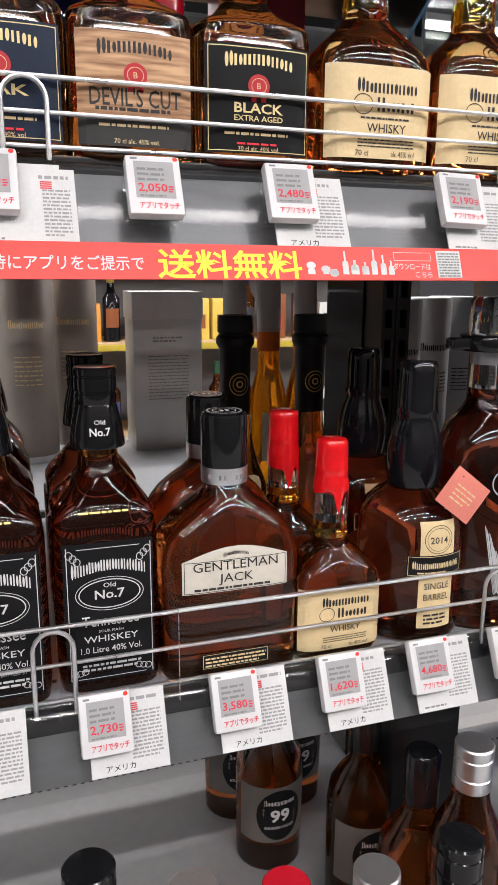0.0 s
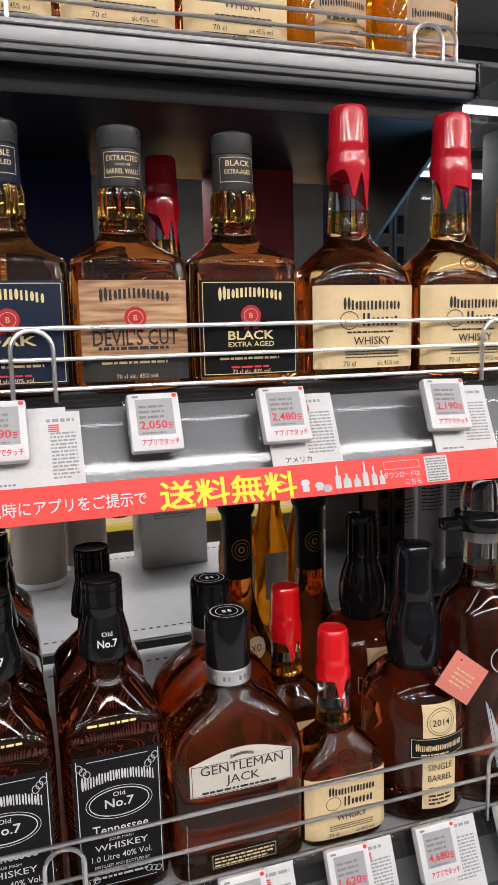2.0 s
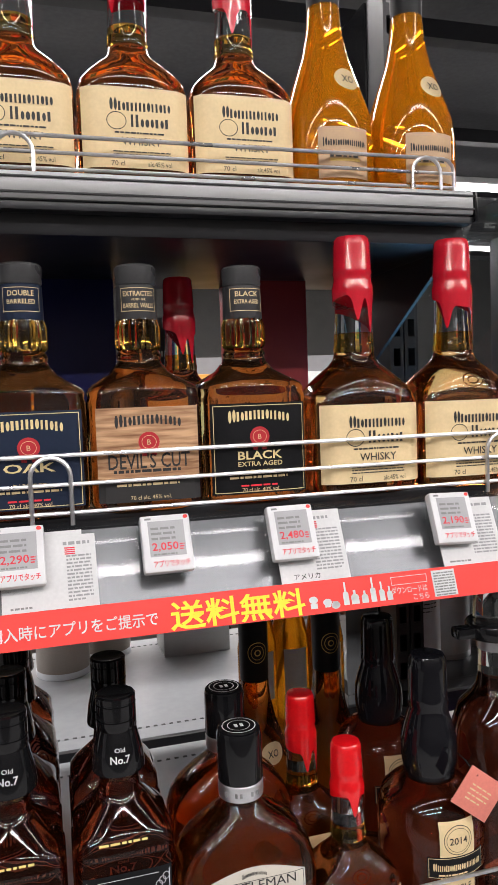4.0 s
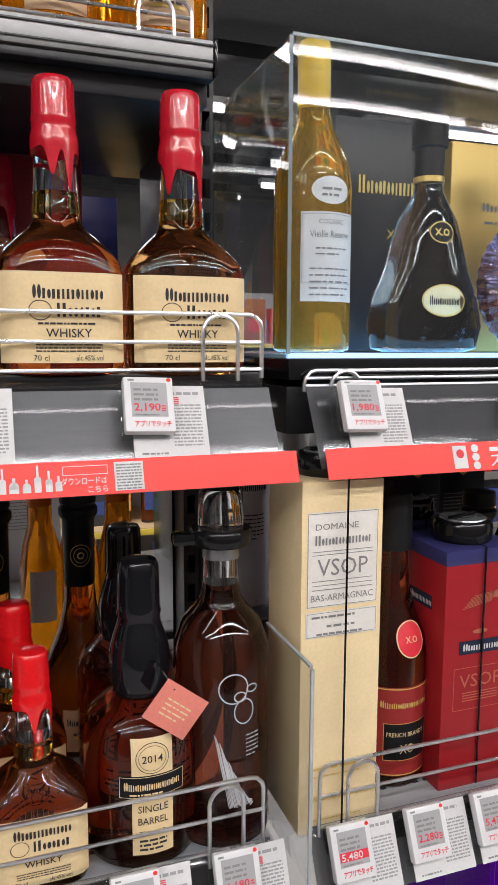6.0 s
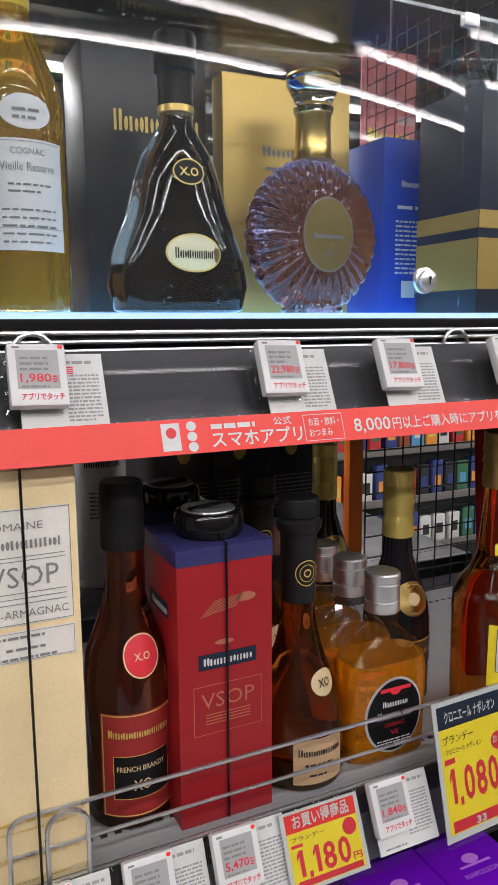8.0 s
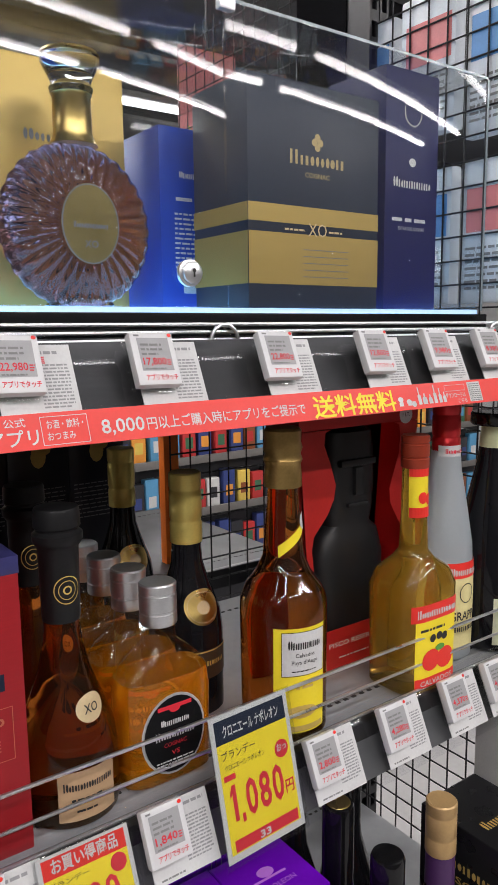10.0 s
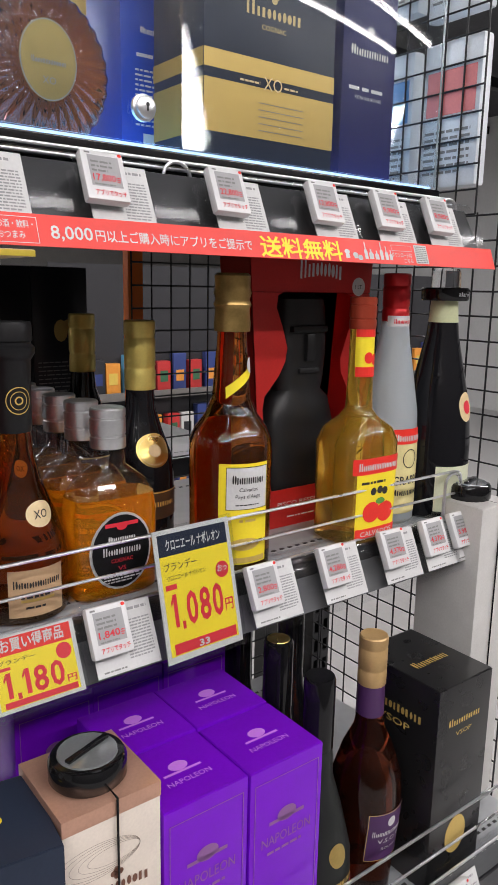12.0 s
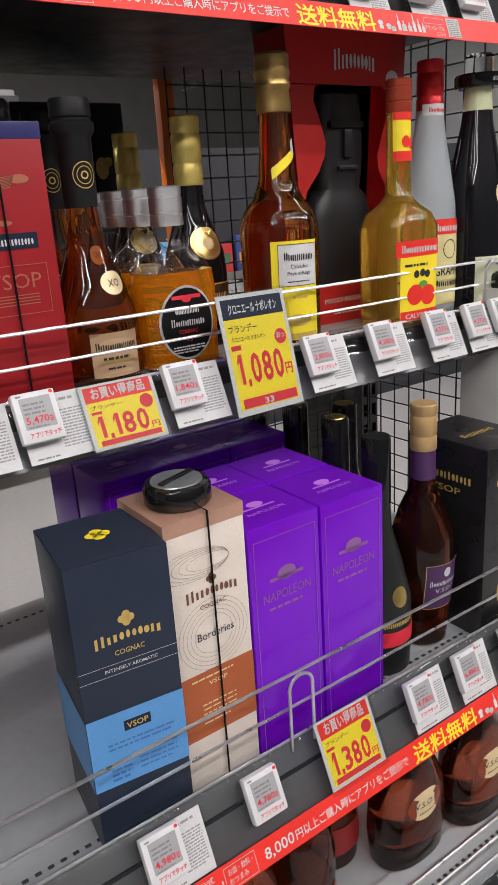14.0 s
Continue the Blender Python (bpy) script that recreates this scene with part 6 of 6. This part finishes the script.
part("pane_edge", box_bm(X0, Y0 - .0046, ZT, X1, Y0 - .0042, ZT + .003), edge, case)
part("support_shelf", box_bm(X0 - .004, Y0 - .006, Z_CASE - .075, X1 + .004, 1.06, Z_CASE - .030, .003), BLACKMAT, case, "matt black deep shelf under the case")
part("hinge", box_bm(.872, Y0 - .006, ZT - .008, .890, Y0 + .002, ZT + .004, .002), SILVER, case, "small metal hinge")
lk = part("lock", body_bm([(0, .0125, .0125, 2), (.004, .0125, .0125, 2), (.005, .010, .010, 2), (.009, .010, .010, 2), (.0105, .008, .008, 2)], 28), SILVER, case, "round silver lock")
lk.matrix_basis = pose(.833, Y0 - .004, 1.519, 90, 0, 0)
kh = letters(lk, INK, lambda bm: (patch(bm, lambda u, v: (u, v, .0109), -.001, -.004, .001, .004, 1, 1), disc(bm, lambda u, v: (u, v, .0111), 0, .002, .002, .002, 10)), "keyhole")
led = bpy.data.lights.new("case_light", "AREA")
led.shape, led.size, led.size_y, led.energy, led.color = "RECTANGLE", .85, .31, 3.2, (.22, .56, 1)
lo = new("case_light", led)
lo.matrix_basis = pose((X0 + X1) / 2, (Y0 + Y1) / 2, Z_CASE + .0004, 180, 0, 0)

# pale reserve cognac
e = bottle(.468, .712, Z_CASE, "tall full cognac bottle with yellow capsule and white label")
p = rnd([(.001, .034), (.004, .040), (.012, .041), (.172, .0405), (.190, .038), (.209, .030), (.226, .0215), (.241, .0170), (.258, .0150)])
part("glass_body", body_bm(p), PALEGOLD, e)
part("capsule", body_bm(rnd([(.250, .0162), (.252, .0168), (.308, .0165), (.312, .015)])), mat("yellow_capsule", (.75, .50, .06), .35), e, "yellow capsule")
f, f2 = surf(p, .0006), surf(p, .0012)
lb = label_on(e, f, -.029, .052, .036, .140, mat("blue_white_label", (.70, .70, .70), .5), "white paper label")
letters(lb, GREYINK, lambda bm: (write(bm, f2, "COGNAC", .003, .128, .028, .005), write(bm, f2, "Vieille Reserve", .003, .115, .046, .007), bars(bm, f2, -.014, .022, .098, .109, 2, 4, .3), bars(bm, f2, -.02, .026, .058, .090, 5, 7, .25), outline(bm, f2, -.028, .070, .035, .138, .0004)))
o = oval_on(e, f, .003, .161, .0215, .0135, MATS["blue_white_label"], "small white oval label")
letters(o, GREYINK, lambda bm: bars(bm, f2, -.008, .014, .155, .167, 2, 6, .4))
# dark violin-shaped decanter
e = bottle(.622, .735, Z_CASE, "dark bell-shaped cognac decanter with cream oval label")
p = [(0.001, .052, .026, 2.4), (.005, .066, .034, 2.4), (.030, .072, .037, 2.3), (.060, .066, .036, 2.2), (.095, .052, .032, 2.1), (.125, .044, .028, 2.1), (.150, .036, .025, 2), (.170, .022, .020, 2), (.180, .0165, .0165, 2), (.195, .0155, .0155, 2)]
part("glass_body", body_bm(p, 56), DARKGLASS, e)
part("neck_ring", body_bm(rnd([(.190, .0175), (.196, .0175)])), GOLD, e, "thin gold ring")
part("stopper", body_bm(rnd([(.196, .0165), (.226, .0170), (.228, .020), (.258, .0205), (.262, .0185)])), BLACKMAT, e, "black stopper")
f, f2, f3 = surf(p, .0008), surf(p, .0014), surf(p, .002)
o = oval_on(e, f, .003, .058, .029, .018, mat("pale_yellow_label", (.75, .68, .42), .5), "cream oval label with gold rim")
letters(o, GOLDINK, lambda bm: ringline(bm, f2, .003, .058, .029, .018, .0014), "gold_rim")
letters(o, INK, lambda bm: mark(bm, f2, .003, .053, .040, .010, 8))
o = oval_on(e, f, .002, .133, .0165, .0125, BLACKLAB, "black oval XO seal")
letters(o, GOLDINK, lambda bm: (ringline(bm, f2, .002, .133, .0160, .012, .0010), write(bm, f2, "X.O", .002, .1295, .019, .0078, .012)))
rg = random.Random(6)


def grapes(bm):
    for _ in range(70):
        u = rg.choice((-1, 1)) * (.018 + rg.random() * .032)
        v = .012 + rg.random() * .026
        if abs(u) < sect(p, v)[0] * .85:
            disc(bm, surf(p, .0012), u, v, .0024, .0022, 8)


letters(e, CLEAR, grapes, "moulded_grapes")
# ribbed round decanter
e = bottle(.776, .738, Z_CASE, "round fluted plum-coloured decanter with gold neck")
bm = bmesh.new()
n, rows = 192, 13
grid = []
for j in range(rows):
    q = j / (rows - 1)
    ring = []
    for i in range(n):
        a = 2 * math.pi * i / n
        fl = 1 + .010 * math.cos(32 * a) * min(1, q * 2)
        r = .079 * math.sin(q * math.pi / 2) * fl
        ring.append((r * math.cos(a), .030 * math.cos(q * math.pi / 2) + .0009 * math.cos(32 * a) * math.sin(q * math.pi), .082 + r * 1.03 * math.sin(a)))
    grid.append(ring)
for s in (-1, 1):
    vs = [[bm.verts.new((x, s * y, z)) for x, y, z in ring] for ring in grid[1:]]
    c = bm.verts.new((0, s * .030, .082))
    for i in range(n):
        k = (i + 1) % n
        bm.faces.new((c, vs[0][i], vs[0][k]))
        for j in range(len(vs) - 1):
            bm.faces.new((vs[j][i], vs[j + 1][i], vs[j + 1][k], vs[j][k]))
bmesh.ops.remove_doubles(bm, verts=bm.verts, dist=.0002)
part("glass_body", bm, PURPLEGLASS, e)
part("base_glass", body_bm([(.0005, .030, .02, 3), (.006, .034, .022, 3), (.012, .03, .02, 3)]), CLEAR, e)
part("neck", body_bm(rnd([(.160, .024), (.166, .0205), (.172, .019), (.205, .0185), (.207, .020)])), GOLD, e, "polished gold neck")
part("stopper", body_bm(rnd([(.2075, .020), (.213, .0215), (.217, .019), (.222, .021), (.236, .0285), (.241, .0285), (.243, .025)])), CLEAR, e, "clear crystal stopper")
part("stopper_rim", body_bm(rnd([(.2432, .0285), (.2455, .0275)])), GOLD, e)
f = lambda u, v: (u, -.0330, .082 + v)
o = link_bm("medallion", disc(bmesh.new(), f, 0, 0, .030, .038), mat("old_gold", (.30, .23, .09), .3, metal=.85), e, "gold oval medallion")
letters(o, GREYINK, lambda bm: (ringline(bm, lambda u, v: (u, -.0336, .082 + v), 0, 0, .0295, .0375, .001), mark(bm, lambda u, v: (u, -.0336, .082 + v), 0, -.004, .036, .006, 10), write(bm, lambda u, v: (u, -.0336, .082 + v), "XO", 0, -.022, .014, .007)))
# cartons in the case
e, f, f2, f3 = carton(.560, .85, Z_CASE, .140, .09, .290, mat("black_case_board", (.018, .018, .02), .35), "large black cognac carton with gold mark")
letters(e, GOLDINK, lambda bm: (mark(bm, f, .012, .200, .100, .022, 8), write(bm, f, "X.O", .02, .145, .03, .012)), "gold_print")
e, f, f2, f3 = carton(.706, .815, Z_CASE, .165, .03, .264, GOLDBOARD, "large gold cognac carton")
letters(e, GREYINK, lambda bm: (mark(bm, f, -.01, .18, .05, .012, 4), bars(bm, f, -.03, .02, .165, .172, 1, 2)), "dark_print")
e, f, f2, f3 = carton(.890, .77, Z_CASE, .080, .09, .204, BLUEBOX, "bright blue cognac carton with white print")
letters(e, WHITE, lambda bm: (mark(bm, f, .005, .150, .040, .008, 7), bars(bm, f, -.02, .03, .125, .138, 1, 5, .3), bars(bm, f, -.022, .028, .05, .115, 12, 4, .4), patch(bm, f, -.012, .022, .008, .042, 1, 1)), "white_print")
e, f, f2, f3 = carton(.912, .634, Z_CASE, .182, .10, .228, NAVY, "large navy and gold cognac carton")
letters(e, GOLDBOARD, lambda bm: (patch(bm, f, -.091, .026, .091, .078, 1, 1), patch(bm, f, -.091, .088, .091, .106, 1, 1), patch(bm, lambda u, v: (-.0006, .05 - u, v), -.05, .026, .05, .078, 1, 1), patch(bm, lambda u, v: (-.0006, .05 - u, v), -.05, .088, .05, .106, 1, 1)), "gold_band")
letters(e, mat("dull_gold_ink", (.45, .34, .16), .4, metal=.3), lambda bm: (mark(bm, f, .0, .148, .078, .014, 5), write(bm, f, "COGNAC", 0, .136, .034, .0052, .006), [disc(bm, f, dx, .172 + dz, .004, .004, 10) for dx, dz in ((-.004, 0), (.004, 0), (0, .005), (0, -.005))]), "gold_print")
letters(e, CREAM, lambda bm: (write(bm, f2, "XO", 0, .0765, .026, .014, .0), bars(bm, f2, -.045, -.016, .081, .085, 1, 3), bars(bm, f2, .016, .04, .081, .085, 1, 5)), "name_print")
letters(e, GREYINK, lambda bm: [patch(bm, f2, -.02, .034 + .007 * i, .045, .0348 + .007 * i, 1, 1) for i in range(5)], "fine_print")
e, f, f2, f3 = carton(1.124, .652, Z_CASE, .092, .10, .278, DEEPBLUE, "tall deep-blue cognac carton with white print")
letters(e, WHITE, lambda bm: (mark(bm, f, 0, .145, .066, .012, 7), bars(bm, f, -.034, .034, .106, .122, 1, 9, .25), write(bm, f, "EXTRA OLD COGNAC", 0, .096, .046, .0042), disc(bm, f, 0, .175, .006, .005, 12), ringline(bm, f, 0, .232, .015, .016, .0008)), "white_print")


# ---------- wire mesh panels behind the brandy rack ----------
def mesh_panel(x0, x1, y0, y1, z0, z1):
    e = thing("wire_mesh_panel", 0, 0, 0, 0, "black wire grid panel behind the rack", "wire grid", "wire grid panels")
    L = math.hypot(x1 - x0, y1 - y0)
    n = int(L / .034)
    up = down = None
    for i in range(n + 1):
        q = i / n
        a, b = x0 + (x1 - x0) * q, y0 + (y1 - y0) * q
        if up is None:
            up = part("upright_wire", wire_bm([(0, 0, z0), (0, 0, z1)], .0014, None, 6), DARKSTEEL, e)
            up.location = (a, b, 0)
        else:
            w = new("upright_wire", up.data)
            w.parent, w.location = e, (a, b, 0)
    for i in range(int((z1 - z0) / .034) + 1):
        if down is None:
            down = part("cross_wire", wire_bm([(x0, y0, 0), (x1, y1, 0)], .0014, None, 6), DARKSTEEL, e)
            down.location = (0, 0, z0)
        else:
            w = new("cross_wire", down.data)
            w.parent, w.location = e, (0, 0, z0 + .034 * i)
    return e


mesh_panel(1.00, 1.345, .955, .955, .30, 1.46)
mesh_panel(1.345, 1.345, .50, .955, .30, 1.46)
mesh_panel(1.36, 1.36, .62, 1.5, 1.46, 2.1)


# ---------- the next aisle, seen through the open racks ----------
rg = random.Random(21)
far = thing("far_rack", 0, 0, 0, 0, "pale wooden rack of goods across the next aisle", "rack")
for z in (.3, .7, 1.1, 1.5):
    part("shelf", box_bm(-2.5, 3.1, z - .03, 1.7, 3.5, z, .003), mat("pale_wood", (.5, .36, .2), .5), far)
    part("price_edge", box_bm(-2.5, 3.085, z - .03, 1.7, 3.097, z - .004, .002), mat("dull_yellow_edge", (.5, .38, .04), .5), far, "yellow price edge")
part("back", box_bm(-2.5, 3.52, 0, 1.7, 3.56, 1.75, .003), mat("grey_rack_back", (.25, .25, .26), .6), far)
cols = [(.5, .04, .04), (.7, .5, .1), (.04, .06, .2), (.6, .6, .58), (.05, .15, .08), (.25, .08, .03), (.75, .3, .05), (.03, .03, .035), (.1, .3, .5)]
gm = [mat("far_goods_%s" % "abcdefghi"[i], c, .35) for i, c in enumerate(cols)]
# a darker rack further along the same aisle
far2 = thing("dark_rack", 0, 0, 0, 0, "dark rack of small coloured packets across the next aisle", "rack")
for z in (.34, .60, .86):
    part("shelf", box_bm(1.75, 3.02, z - .02, 4.6, 3.08, z, .002), DARKSTEEL, far2)
    part("price_edge", box_bm(1.75, 3.005, z - .03, 4.6, 3.018, z + .008, .002), mat("dim_edge", (.16, .15, .14), .5), far2, "dim price edge")
part("back", box_bm(1.75, 3.081, 0, 4.6, 3.084, 1.45, 0), mat("charcoal_back", (.03, .03, .034), .6), far2)
kinds = []
for i, m in enumerate(gm):
    e = bottle(-2.4, 3.25, .3, "far bottle of wine across the next aisle", "far bottles")
    part("glass_body", body_bm(rnd([(0, .035), (.18, .037), (.21, .018), (.25, .014)]), 14), BLACKGLASS if i % 2 else COGNAC, e)
    part("cap", body_bm(rnd([(.245, .016), (.30, .016)]), 12), m, e)
    label_on(e, surf(rnd([(0, .037), (.3, .037)]), .001), -.03, .06, .03, .14, gm[(i * 2 + 3) % 9], "paper label")
    kinds.append(e)
for i, m in enumerate(gm):
    e = thing("far_packet", -2.3, 3.2, .3, 0, "far coloured packet across the next aisle", "packet", "far packets")
    part("packet_body", box_bm(-.05, -.03, 0, .05, .03, .16 + .02 * (i % 3), .004), m, e)
    label_on(e, flat(-.03, .001), -.03, .05, .03, .11, gm[(i + 4) % 9], "printed panel")
    kinds.append(e)
ki = 0
for z in (.3, .7, 1.1, 1.5):
    x = -1.6
    while x < 1.6:
        k = kinds[rg.randrange(len(kinds))] if z < 1.5 else kinds[9 + rg.randrange(9)]
        if ki < len(kinds):
            k = kinds[ki]
            k.location = (x, 3.22, z)
            ki += 1
        else:
            copy_thing(k, pose(x, 3.22, z, 0, 0, rg.uniform(-6, 6)))
        x += rg.uniform(.095, .15)
rg = random.Random(5)
for z in (.34, .60, .86):
    x = 1.85
    while x < 4.5:
        copy_thing(kinds[9 + rg.randrange(9)], pose(x, 3.045, z, 0, 0, rg.uniform(-6, 6)) @ Matrix.Diagonal((.7, .7, .9, 1)))
        x += rg.uniform(.075, .10)
# hanging sign behind the case
sg = thing("hanging_sign", 1.60, 1.75, 1.69, 0, "red and pink promotion sign hanging behind the case", "sign")
pn = part("panel", box_bm(-.09, -.002, 0, .09, .002, .50, .001), PINKSIGN, sg)
letters(pn, YELLOW, lambda bm: mark(bm, flat(-.002, .001), 0, .26, .14, .045, 4))
letters(pn, WHITE, lambda bm: (bars(bm, flat(-.002, .001), -.07, .07, .17, .22, 1, 3), disc(bm, flat(-.002, .001), -.045, .10, .03, .03, 16), patch(bm, flat(-.002, .001), .02, .05, .08, .15, 1, 1)), "white_print")
part("cord", wire_bm([(0, 0, .5), (0, 0, 1.61)], .003), DARKSTEEL, sg)
# packets hung on the side grid
for i, (py, pz) in enumerate(((.68, 1.50), (.80, 1.50), (.92, 1.50), (.68, 1.73), (.80, 1.75), (.92, 1.74), (1.05, 1.5), (1.05, 1.74), (1.18, 1.6))):
    e = thing("hanging_packet", 1.3745, py, pz, -90, "white and blue snack packet hanging on a wire grid", "packet", "hanging packets")
    part("packet_body", box_bm(-.052, -.012, 0, .052, .012, .20, .006), mat("packet_white", (.7, .74, .78), .35), e)
    lb = label_on(e, flat(-.012, .0008), -.04, .10, .045, .16, SKYBLUE if i % 2 else PINKSIGN, "printed panel")
    letters(e, GREYINK, lambda bm, k=i: bars(bm, flat(-.012, .0008), -.04, .04, .02, .085, 7, k, .4), "small_print")
# dark cartons on the high far-side shelf, added to darken the bottles' background
for i, px in enumerate((-.45, -.33, -.2, -.08, .05, .24)):
    e, f, f2, f3 = carton(px, 1.10 + .03 * (i % 3), Z_UP + .02, .10, .09, .20 + .03 * (i % 2), (BLACKLAB, DEEPBLUE, MATS["dull_red_board"], NAVY)[i % 4], "dark carton added on the far side to darken the background", group="dark far cartons")
    letters(e, GREYINK, lambda bm: mark(bm, f, 0, .14, .06, .012, 6), "print")
